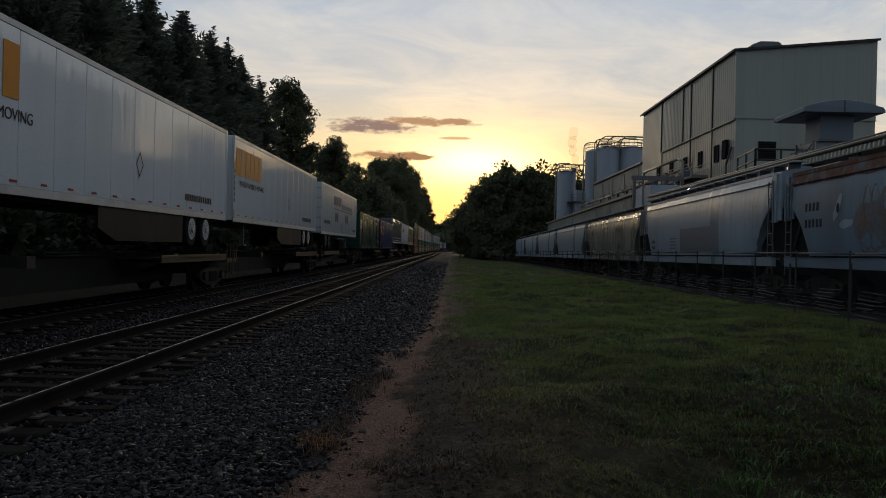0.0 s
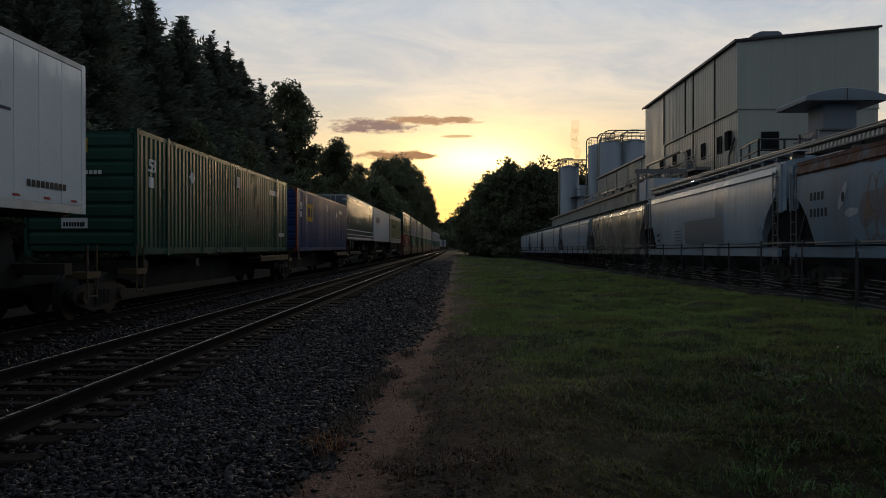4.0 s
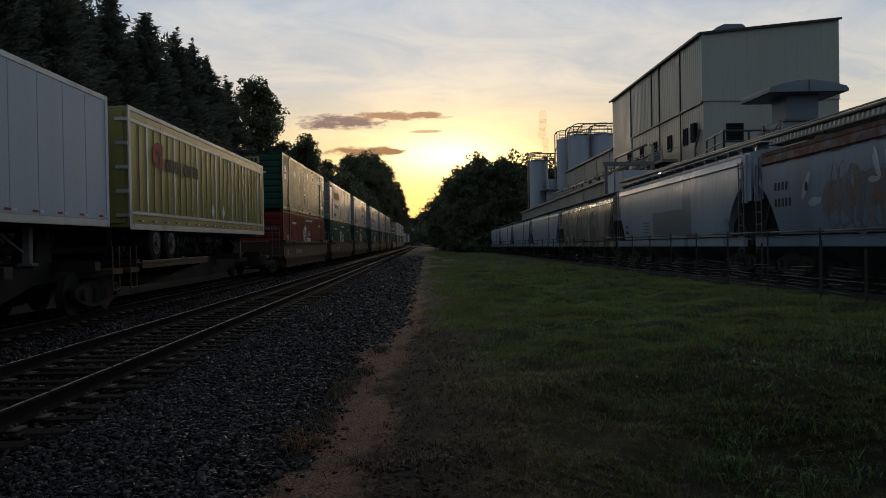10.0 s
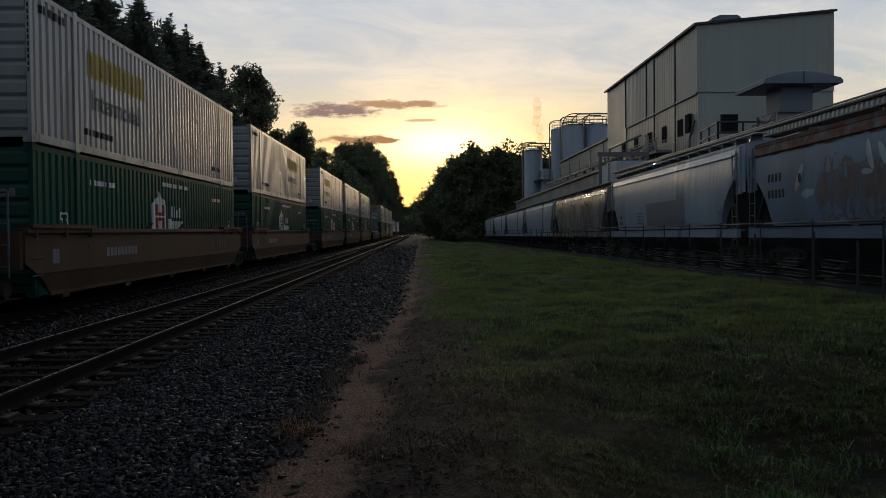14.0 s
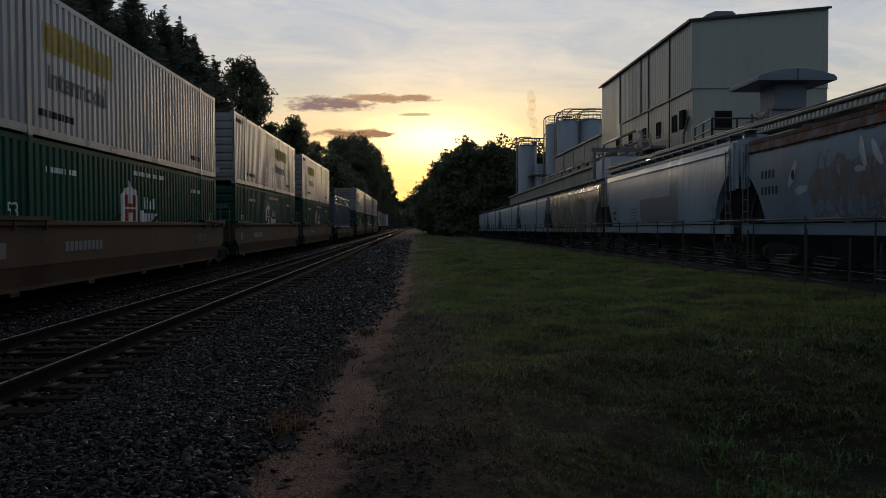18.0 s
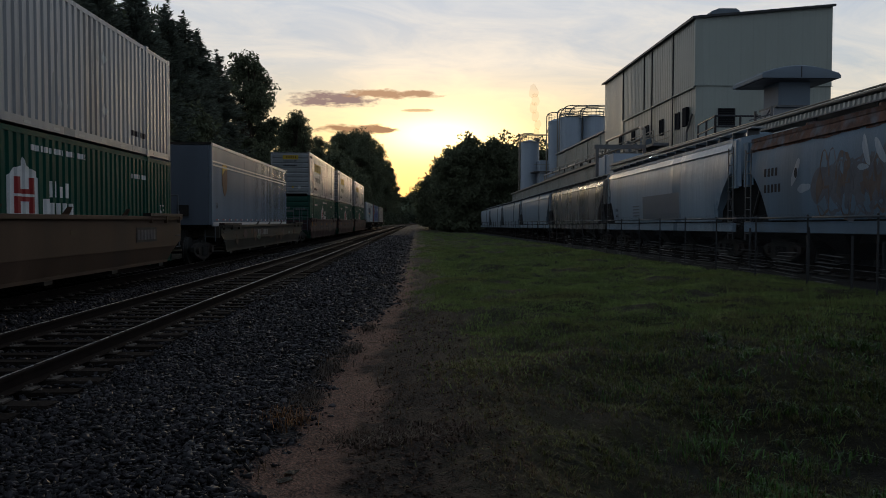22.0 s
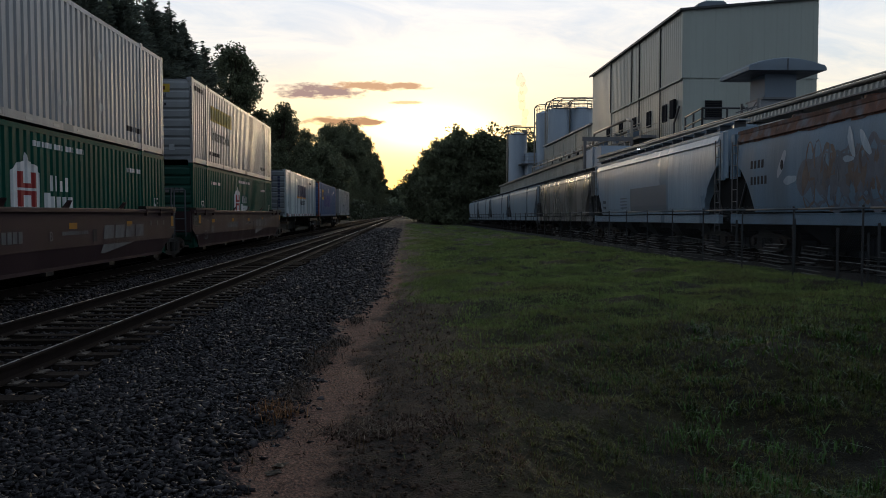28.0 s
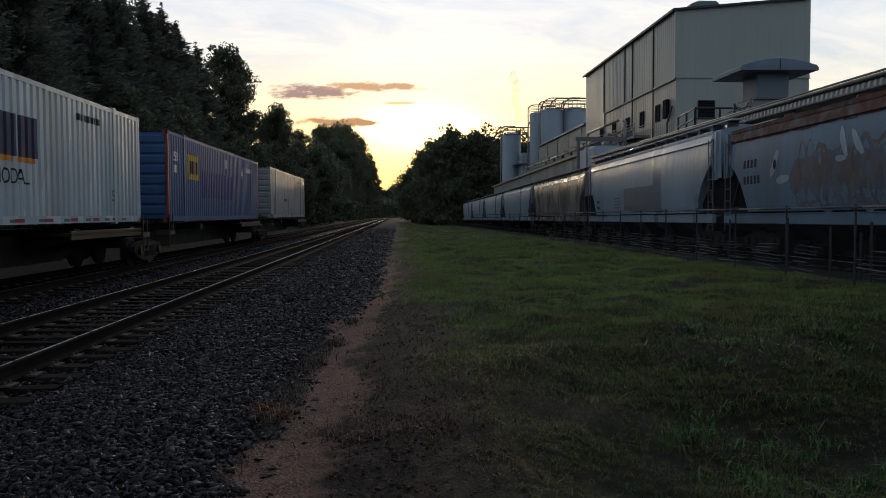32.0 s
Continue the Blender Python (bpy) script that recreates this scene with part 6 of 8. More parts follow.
    for i in range(4):
        y = 4.4 + i * (L - 8.8) / 3
        bm = bmesh.new()
        bmesh.ops.create_cone(bm, cap_ends=True, segments=4, radius1=0.45, radius2=1.7, depth=0.95, matrix=Matrix.Translation((0, y, 0.88)) @ pose(0, 0, 0, 0, 0, 45))
        part("discharge_bay", bm, "black_steel", car)
        slab("gate", -0.5, 0.5, y - 0.35, y + 0.35, 0.28, 0.42, "black_steel", car)
    add_truck(car, 2.0)
    add_truck(car, L - 2.0)
    x = -1.575
    def decal(name, material_name, a0, a1, z0, z1, label=""):
        """A painted patch that follows the curved side."""
        bm = bmesh.new()
        n = 8
        zz = [z0 + (z1 - z0) * i / n for i in range(n + 1)]
        hz, hx = [b for a, b in half[:8]], [a for a, b in half[:8]]
        v = [[bm.verts.new((-(float(np.interp(z, hz, hx)) + 0.006), y, z)) for y in (a0, a1)] for z in zz]
        for p, q in zip(v, v[1:]):
            bm.faces.new((p[0], p[1], q[1], q[0]))
        return part(name, bm, material_name, car, label)
    if extra == "rusty":
        for i in range(4):
            decal("mark", "mark_black", L - 2.05 - i * 0.25, L - 1.89 - i * 0.25, 2.66, 2.90)
        for i in range(5):
            decal("mark", "mark_black", L - 2.05 - i * 0.24, L - 1.90 - i * 0.24, 2.18, 2.42)
        rnd = random.Random(4)

        def blob(name, material_name, cy, cz, ry, rz, lift, wob=0.25, lean=0.0):
            """A round-edged painted shape laid on the curved side."""
            bm = bmesh.new()
            ph = [rnd.uniform(0, 6.28) for _ in range(3)]
            hz, hx = [b for a, b in half[:8]], [a for a, b in half[:8]]
            c = bm.verts.new((-(float(np.interp(cz, hz, hx)) + lift), cy, cz))
            ring = []
            for i in range(28):
                a = 6.2832 * i / 28
                k = 1 + wob * (math.sin(2 * a + ph[0]) * 0.5 + math.sin(3 * a + ph[1]) * 0.35 + math.sin(5 * a + ph[2]) * 0.25)
                yy, zz = cy + ry * k * math.cos(a) + lean * rz * k * math.sin(a), cz + rz * k * math.sin(a)
                ring.append(bm.verts.new((-(float(np.interp(zz, hz, hx)) + lift), yy, zz)))
            for i in range(28):
                bm.faces.new((c, ring[i], ring[(i + 1) % 28]))
            return part(name, bm, material_name, car)
        tones = ("graffiti_orange", "graffiti_violet", "graffiti_orange", "graffiti_blue", "graffiti_violet")
        for i in range(13):                                    # a dull ground colour first
            blob("graffiti_ground", "graffiti_violet", L - 5.7 - i * 0.95, 2.12, 0.75, 0.72 + 0.1 * math.sin(1.7 * i), 0.002 + 0.0001 * i, 0.2, 0.1)
        for i in range(24):                                    # tall overlapping letters with an uneven top
            top = 2.95 + 0.16 * math.sin(1.1 * i) + rnd.uniform(-.08, .08)
            blob("graffiti_fill", tones[i % 5], L - 5.5 - i * 0.5, (top + 1.42) / 2, rnd.uniform(.28, .46), (top - 1.42) / 2, 0.004 + 0.0003 * (i % 7), 0.28, rnd.uniform(-.08, .1))
        for i in range(110):
            blob("graffiti_stroke", rnd.choice(tones + ("graffiti_blue",)), L - 5.4 - rnd.uniform(0, 11.6), rnd.uniform(1.55, 2.7), rnd.uniform(.04, .13), rnd.uniform(.08, .3), 0.0064 + 0.00002 * i, 0.45, rnd.uniform(-.35, .35))
        for i in range(16):                                    # rust that has run down from the eave plate
            blob("rust_stain", "rust", L - 1.2 - i * 1.12 + rnd.uniform(-.4, .4), E - 0.34, rnd.uniform(.3, .9), rnd.uniform(.03, .075), 0.012, 0.35)
        for cy, cz, ry, rz, ln in ((L - 3.95, 2.68, 0.17, 0.34, -0.5), (L - 4.45, 2.22, 0.34, 0.13, -0.6), (L - 7.5, 2.96, 0.13, 0.34, 0.4), (L - 8.1, 2.90, 0.13, 0.34, 0.7), (L - 7.4, 2.58, 0.26, 0.07, 0)):
            blob("painted_shape", "hopper_grey", cy, cz, ry, rz, 0.010, 0.2, ln)
        blob("painted_shape", "mark_black", L - 3.98, 2.66, 0.09, 0.15, 0.012, 0.1)
    elif extra == "patched":
        decal("dark_patch", "patch", 6.2, 11.6, 1.45, 2.55, "darker repainted rectangle")
        for i in range(3):
            decal("mark", "mark_black", L - 2.6 - i * .2, L - 2.46 - i * .2, 1.95, 2.1)
            decal("mark", "mark_black", L - 2.6 - i * .2, L - 2.46 - i * .2, 1.65, 1.8)
        for z in (2.1, 1.95, 1.8, 1.65):
            decal("notice", "patch", 12.2, 13.4, z, z + 0.06)
        decal("placard", "white_paint", 1.0, 1.25, 1.05, 1.3)
    return car


for row in ((6.0, 20.0, "hopper_blue", 3.86, "dull blue-grey hopper car with a rusty eave and painted scrawls", "rusty"),
            (26.1, 19.4, "hopper_grey", 4.05, "pale grey hopper car with a dark repainted patch", "patched"),
            (45.6, 20.1, "hopper_brown", 3.85, "brownish grey hopper car catching the low light", ""),
            (65.8, 20.2, "hopper_grey", 3.85, "pale grey hopper car standing on the siding", ""),
            (86.1, 20.2, "hopper_grey", 3.8, "pale grey hopper car standing on the siding", ""),
            (106.4, 20.0, "hopper_grey", 3.8, "pale grey hopper car standing on the siding", ""),
            (126.5, 20.0, "hopper_grey", 3.8, "pale grey hopper car standing on the siding", "")):
    build_hopper(*row)
build_track("siding track half hidden behind the fence", SIDING_X, 2, 150, 30, 0.6, SIDING_Z, SIDING_DX, SIDING_DZ)


# ---- fence ----
def fence_x(y):
    return 8.5 + 0.004 * y


def fence_top(y):
    return 1.79 - 0.003 * y


def build_fence():
    f = thing("chain_link_fence", "chain-link fence with grey steel posts beside the lawn", "fence")
    for i in range(38):
        y = 9 + i * 2.75
        bm = bmesh.new()
        tube(bm, (fence_x(y), y, fence_top(y)), (fence_x(y + 2.75), y + 2.75, fence_top(y + 2.75)), 0.024, seg=7)
        part("top_rail", bm, "galvanised", f, smooth=True)
    for i in range(38):
        y = 9.3 + i * 2.75
        bm = bmesh.new()
        x, z = fence_x(y), fence_top(y)
        tube(bm, (x + 0.03, y, -0.3), (x + 0.03, y, z + 0.04), 0.021, seg=8)
        bmesh.ops.create_uvsphere(bm, u_segments=8, v_segments=5, radius=0.03, matrix=Matrix.Translation((x + 0.03, y, z + 0.04)))
        part("post", bm, "trim_dark", f)
    # woven wire, one mesh
    V, F = [], []
    y, step = 11.0, 0.075
    while y < 46:
        for sg in (-1, 1):
            h = 1.72
            g = 0.10
            a, b = (fence_x(y), y, g), (fence_x(y), y + sg * h, g + h)
            n = len(V)
            t = 0.0022
            V += [(a[0], a[1] - t, a[2]), (a[0], a[1] + t, a[2]), (b[0], b[1] + t, b[2]), (b[0], b[1] - t, b[2])]
            F.append((n, n + 1, n + 2, n + 3))
        y += step
    tagged(part("wire_mesh", raw_mesh("wire_mesh", V, F, "galvanised"), "", f, "woven wire mesh"), kind="stuff")


build_fence()


def build_fence_clutter():
    rnd = random.Random(12)
    for y in (15.0, 15.5, 16.1, 18.2, 18.6, 21.8):
        p = thing("steel_stake", "upright steel stake behind the fence", "stake", "stakes behind the fence")
        bm = bmesh.new()
        x = fence_x(y) + rnd.uniform(0.25, 0.7)
        tube(bm, (x, y, -0.2), (x, y, rnd.uniform(1.2, 1.6)), 0.028, seg=7)
        part("shaft", bm, "trim_dark", p)
    for y in (14.8, 17.6, 19.6, 21.5, 23.6, 25.2, 27.0, 29.0, 31, 33.5, 36, 39, 43, 49):
        s = thing("board_stack", "loose stack of weathered boards behind the fence", "boards", "boards behind the fence")
        for i in range(9):
            bm = bmesh.new()
            w = rnd.uniform(0.7, 1.5)
            box(bm, -0.03, 0.03, -w / 2, w / 2, -0.007, 0.007)
            b = part("board", bm, "board", s)
            b.matrix_basis = pose(fence_x(y) + 0.35 + rnd.uniform(0, .25), y + rnd.uniform(-.12, .12), 0.26 - 0.003 * y + i * 0.085, rnd.uniform(-2, 2), rnd.uniform(-12, 12), rnd.uniform(-4, 4))


build_fence_clutter()


# ---- far crossing ----
def build_crossing():
    c = thing("level_crossing", "pale concrete level crossing far down the line", "road", kind="structure")
    slab("crossing_slab", -11, 3.2, 268, 276, -0.4, 0.06, "concrete", c)
    g = thing("crossing_gate", "white crossing barrier standing open", "barrier")
    slab("post", 1.2, 1.45, 264, 264.2, -0.9, 1.1, "white_paint", g)
    slab("arm", 1.45, 5.2, 264.05, 264.15, 0.15, 0.33, "white_paint", g)


build_crossing()
# ---- the train ----
HALF = 1.30                      # half the width of boxes and trailers
LENGTH = 16.15
RIB = 0.040                      # depth of the side corrugation


def box_meshes(mat, ribs=57):
    """Corrugated shell of a 53-foot box, its near end and its frame members; built once for each colour."""
    H, g = 2.896, 0.0
    out = {}
    bm = bmesh.new()
    for s in (1, -1):
        corrugated(bm, (s * (HALF - 0.004 - RIB), 0.1, 0), (s * (HALF - 0.004 - RIB), LENGTH - 0.1, 0), 0.16, H - 0.10, H - 0.10, LENGTH / ribs, RIB, (s, 0, 0), BOX_FLUTES)
    v = [bm.verts.new(p) for p in ((-HALF + .03, 0.05, H - .05), (HALF - .03, 0.05, H - .05), (HALF - .03, LENGTH - .05, H - .05), (-HALF + .03, LENGTH - .05, H - .05))]
    bm.faces.new(v)
    v = [bm.verts.new(p) for p in ((-HALF + .05, 0.06, 0.12), (HALF - .05, 0.06, 0.12), (HALF - .05, LENGTH - .06, 0.12), (-HALF + .05, LENGTH - .06, 0.12))]
    bm.faces.new(v)
    out["body"] = mesh_of("body", bm, mat)
    bm = bmesh.new()
    prof = [(0.12, 0.1), (0.07, 0.1)]
    for i in range(8):
        z0 = 0.22 + i * 0.32
        prof += [(0.07, z0), (0.03, z0 + 0.06), (0.03, z0 + 0.24), (0.07, z0 + 0.30)]
    prism(bm, prof + [(0.07, H - 0.06), (0.12, H - 0.06)], -HALF + 0.1, HALF - 0.1, "x")
    out["front_wall"] = mesh_of("front_wall", bm, mat)
    bm = bmesh.new()
    box(bm, -HALF + .1, HALF - .1, LENGTH - 0.12, LENGTH - 0.05, 0.1, H - 0.06)
    out["door"] = mesh_of("door", bm, mat)
    bm = bmesh.new()
    box(bm, -0.08, 0.0, -0.0, 0.13, 0.0, H, 0.012)
    box(bm, -0.17, 0.0, -0.0, 0.16, 0.0, 0.13)
    box(bm, -0.17, 0.0, -0.0, 0.16, H - 0.13, H)
    out["corner_post"] = mesh_of("corner_post", bm, mat)
    bm = bmesh.new()
    box(bm, -0.06, 0.012, -0.09, 0.09, 0.0, H, 0.012)
    box(bm, -0.10, 0.016, -0.09, 0.09, H - 0.06, H + 0.02)
    box(bm, -0.10, 0.016, -0.09, 0.09, -0.02, 0.10)
    out["stacking_post"] = mesh_of("stacking_post", bm, mat)
    bm = bmesh.new()
    box(bm, -0.07, 0.0, 0.1, LENGTH - 0.1, H - 0.12, H - 0.02)
    out["top_rail"] = mesh_of("top_rail", bm, mat)
    bm = bmesh.new()
    box(bm, -0.07, 0.0, 0.1, LENGTH - 0.1, 0.02, 0.18)
    out["bottom_rail"] = mesh_of("bottom_rail", bm, mat)
    return out


def make_box(mat, label, post_mat=None):
    c = thing("container", label, "container", "containers on the train")
    m = box_meshes(mat)
    part("body", m["body"], "", c, "corrugated steel sides")
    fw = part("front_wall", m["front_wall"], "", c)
    # white and pale near ends: part of their shade is in the darker colours
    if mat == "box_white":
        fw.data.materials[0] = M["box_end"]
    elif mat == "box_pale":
        fw.data.materials[0] = M["box_end_shaded"]
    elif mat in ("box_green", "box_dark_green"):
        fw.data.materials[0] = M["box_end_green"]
    part("door", m["door"], "", c)
    for s in (1, -1):
        for y, f in ((0.0, 1), (LENGTH, -1)):
            p = part("corner_post", m["corner_post"], "", c)
            p.matrix_basis = Matrix.Translation((s * HALF, y, 0)) @ Matrix.Diagonal((s, f, 1, 1))
            if post_mat:
                p.data = p.data.copy()
                p.data.materials[0] = M[post_mat]
        for y in (1.98, LENGTH - 1.98):
            p = part("stacking_post", m["stacking_post"], "", c)
            p.matrix_basis = Matrix.Translation((s * HALF, y, 0)) @ Matrix.Diagonal((s, 1, 1, 1))
        for k in ("top_rail", "bottom_rail"):
            p = part(k, m[k], "", c)
            p.matrix_basis = Matrix.Translation((s * HALF, 0, 0)) @ Matrix.Diagonal((s, 1, 1, 1))
    bm = bmesh.new()
    box(bm, HALF - 0.001, HALF + 0.003, 0, 0.3, 0.06, 0.12)
    strip = mesh_of("reflector", bm, "mark_grey" if mat != "box_white" else "aluminium")
    for i in range(12):
        part("reflector", strip, "", c).location = (0, 1.2 + i * 1.22, 0)
    return c


def drape(c):
    """Lay the marks of a corrugated side into its grooves."""
    n = int((LENGTH - 0.2) / (LENGTH / 57))
    pitch = (LENGTH - 0.2) / n
    for ob in c.children:
        me = ob.data
        if me is None or ob.name.split(".")[0] in ("reflector", "stacking_post", "reflectors") or min(v.co.x for v in me.vertices) < HALF - 0.0005:
            continue
        ys = [v.co.y for v in me.vertices]
        bm = bmesh.new()
        bm.from_mesh(me)
        i0, i1 = int((min(ys) - 0.1) / pitch) - 1, int((max(ys) - 0.1) / pitch) + 2
        for i in range(i0, i1):
            for f, _ in BOX_FLUTES:
                y = 0.1 + (i + f) * pitch
                if min(ys) < y < max(ys):
                    bmesh.ops.bisect_plane(bm, geom=bm.verts[:] + bm.edges[:] + bm.faces[:], plane_co=(0, y, 0), plane_no=(0, 1, 0))
        for v in bm.verts:
            k = ((v.co.y - 0.1) / pitch) % 1.0
            v.co.x -= RIB * (1 - float(np.interp(k, [0, 0.26, 0.38, 0.88, 1.0], [0, 0, 1, 1, 0])))
        bm.to_mesh(me)
        bm.free()
    return c


def diamond(bm, x, y, z, r):
    v = [bm.verts.new((x, y + a * r * 0.8, z + b * r)) for a, b in ((0, 1), (1, 0), (0, -1), (-1, 0))]
    bm.faces.new(v)


def white_box(y):
    """y: where the yellow panel begins, from the near end."""
    c = make_box("box_white", "ribbed off-white container stacked on another, with a yellow panel")
    bm = bmesh.new()
    box(bm, HALF, HALF + 0.005, y, y + 3.6, 1.72, 2.28)
    part("sign_panel", bm, "sign_faded", c, "faded yellow name panel")
    bars("name_marks", c, "mark_olive", HALF + 0.006, y + 0.15, y + 3.55, 1.80, 2.20, 7, 0.55)
    lettering("lettering", "Intermodal", 0.62, "mark_green", c, on_side(HALF + 0.003, y + 0.15, 1.02), stretch=1.12, bold=0.012)
    bars("number_marks", c, "mark_black", HALF + 0.002, 0.35, 1.6, 2.50, 2.66, 6)
    bars("number_marks", c, "mark_black", HALF + 0.002, 13.0, 14.2, 0.42, 0.56, 6)
    bars("number_marks", c, "mark_black", HALF + 0.002, 2.4, 4.0, 0.42, 0.56, 8)
    bm = bmesh.new()
    for y, z in ((11.2, 0.8), (11.2, 2.0), (8.9, 0.62), (9.4, 0.62)):
        diamond(bm, HALF + 0.004, y, z, 0.2)
    tagged(part("placards", bm, "aluminium", c), kind="stuff")
    slab("sign_panel", -0.5, 0.55, 0.022, 0.03, 2.38, 2.66, "mark_yellow", c)
    bars_end("name_marks", c, "mark_brown", 0.021, -0.3, 0.45, 2.46, 2.58, 6, 0.45)
    lettering("lettering", "Intermodal", 0.2, "mark_black", c, on_end(-0.45, 0.022, 2.22))
    bars_end("number_marks", c, "mark_black", 0.026, -0.45, 0.45, 1.93, 2.02, 9)
    for x, z in ((-0.82, 1.75), (-0.82, 0.52)):
        bm = bmesh.new()
        rim = [[bm.verts.new((x + a * k, 0.024, z + b * k)) for a, b in ((0, 1), (1, 0), (0, -1), (-1, 0))] for k in (0.24, 0.205)]
        for i in range(4):
            bm.faces.new((rim[0][i], rim[0][(i + 1) % 4], rim[1][(i + 1) % 4], rim[1][i]))
        part("placard_frame", bm, "mark_grey", c)
    slab("plate", 0.5, 0.68, 0.02, 0.03, 0.42, 0.62, "aluminium", c)
    slab("plate", 0.1, 0.22, 0.02, 0.03, 0.46, 0.60, "mark_yellow", c)
    bm = bmesh.new()
    for i in range(11):
        box(bm, HALF - 0.07 + 0.02, HALF - 0.02, -0.006, -0.001, 1.3 + i * 0.12, 1.38 + i * 0.12)
    tagged(part("number_marks", bm, "mark_black", c), kind="stuff")
    return drape(c)


def emblem_box(mat, label):
    c = make_box(mat, label)
    # tall pointed emblem and the name beside it
    red = "mark_red" if mat != "box_red" else "box_red"
    bm = bmesh.new()
    prism(bm, [(6.72, 1.26), (7.88, 1.26), (7.88, 1.98), (7.74, 2.11), (7.38, 2.19), (7.3, 2.35), (7.22, 2.19), (6.86, 2.11), (6.72, 1.98)], HALF + 0.001, HALF + 0.004, "x")
    part("emblem", bm, "mark_white", c, "white pointed emblem")
    for z0, z1 in ((1.31, 1.62), (1.67, 1.98)):
        for y in (6.92, 7.46):
            slab("emblem_bar", HALF + 0.004, HALF + 0.007, y, y + 0.22, z0, z1, red, c)
    for z0, z1 in ((1.53, 1.62), (1.67, 1.76)):
        slab("emblem_bar", HALF + 0.004, HALF + 0.007, 7.14, 7.46, z0, z1, red, c)
    for k, (y, w, z0, z1) in enumerate(((8.35, 0.11, 1.64, 1.96), (8.56, 0.11, 1.64, 1.96), (8.78, 0.16, 1.64, 1.86), (9.04, 0.18, 1.64, 1.94), (8.05, 0.26, 1.28, 1.60), (8.40, 0.12, 1.28, 1.53), (8.60, 0.20, 1.28, 1.53), (8.90, 0.18, 1.28, 1.53), (9.18, 0.22, 1.26, 1.53))):
        slab("name_mark", HALF + 0.001, HALF + 0.004, y, y + w, z0, z1, "mark_white", c)
    bars("number_marks", c, "mark_white", HALF + 0.002, 12.9, 14.0, 2.26, 2.37, 6, 0.35)
    bars("number_marks", c, "mark_white", HALF + 0.002, 2.6, 4.1, 2.26, 2.37, 7, 0.35)
    bars("number_marks", c, "mark_white", HALF + 0.002, 7.6, 10.2, 2.50, 2.61, 14, 0.4)
    lettering("lettering", "53", 0.45, "mark_white", c, on_side(HALF + 0.002, 1.05, 1.32))
    lettering("lettering", "53", 0.45, "mark_white", c, on_side(HALF + 0.002, 15.1, 1.32))
    bm = bmesh.new()
    bmesh.ops.create_circle(bm, cap_ends=True, segments=6, radius=0.24, matrix=Matrix.Translation((-0.75, 0.024, 1.95)) @ pose(0, 0, 0, 90, 0, 0))
    part("badge", bm, "mark_grey", c, "dull white six-sided badge")
    bars_end("name_marks", c, "mark_grey", 0.024, -0.42, 0.0, 2.0, 2.12, 3)
    bars_end("name_marks", c, "mark_grey", 0.024, -0.42, 0.25, 1.78, 1.92, 5)
    bars_end("number_marks", c, "mark_grey", 0.024, 0.35, 1.0, 1.90, 2.06, 4)
    bars_end("number_marks", c, "mark_grey", 0.024, -0.8, 0.6, 1.3, 1.38, 12)
    return drape(c)


def badge_box(mat, label, post=None, repaint=False):
    c = make_box(mat, label, post)
    yel = "mark_yellow"
    if mat != "box_dark_green":
        slab("sign_panel", HALF + 0.001, HALF + 0.004, 2.45, 3.9, 1.45, 2.30, yel, c, "yellow badge panel")
        bars("name_marks", c, "mark_navy", HALF + 0.006, 2.6, 3.8, 1.65, 2.1, 3)
    lettering("lettering", "53", 0.42, "mark_white", c, on_side(HALF + 0.002, 0.72, 1.98), bold=0.008)
    bars("number_marks", c, "mark_white", HALF + 0.002, 0.75, 1.15, 1.6, 1.85, 1)
    bars("number_marks", c, "mark_white", HALF + 0.002, 13.0, 14.4, 2.2, 2.4, 6)
    bars("number_marks", c, "mark_white", HALF + 0.002, 8.3, 8.8, 2.15, 2.5, 2)
    bm = bmesh.new()
    diamond(bm, HALF + 0.004, 3.8 if mat == "box_dark_green" else 12.0, 2.09, 0.26)
    part("placard", bm, "mark_white", c)
    if mat == "box_dark_green":
        bars("number_marks", c, "mark_white", HALF + 0.002, 14.5, 15.6, 0.6, 0.75, 8)
        slab("sign_panel", -0.55, 0.15, 0.02, 0.03, 2.35, 2.68, yel, c)
        bars_end("name_marks", c, "mark_navy", 0.018, -0.48, 0.08, 2.4, 2.62, 3)
        lettering("lettering", "53", 0.24, "mark_white", c, on_end(-0.4, 0.024, 1.5))
        slab("plate", -0.45, 0.15, 0.02, 0.03, 0.62, 0.86, "mark_white", c)
        bars_end("number_marks", c, "mark_black", 0.018, -0.4, 0.1, 0.66, 0.76, 8)
        bars_end("number_marks", c, "mark_white", 0.024, -0.75, 0.5, 1.85, 1.94, 12)
    elif repaint:
        slab("repaint", HALF + 0.001, HALF + 0.004, 4.3, 9.9, 0.85, 1.85, "box_navy", c, "darker blue repainted panel")
    return drape(c)


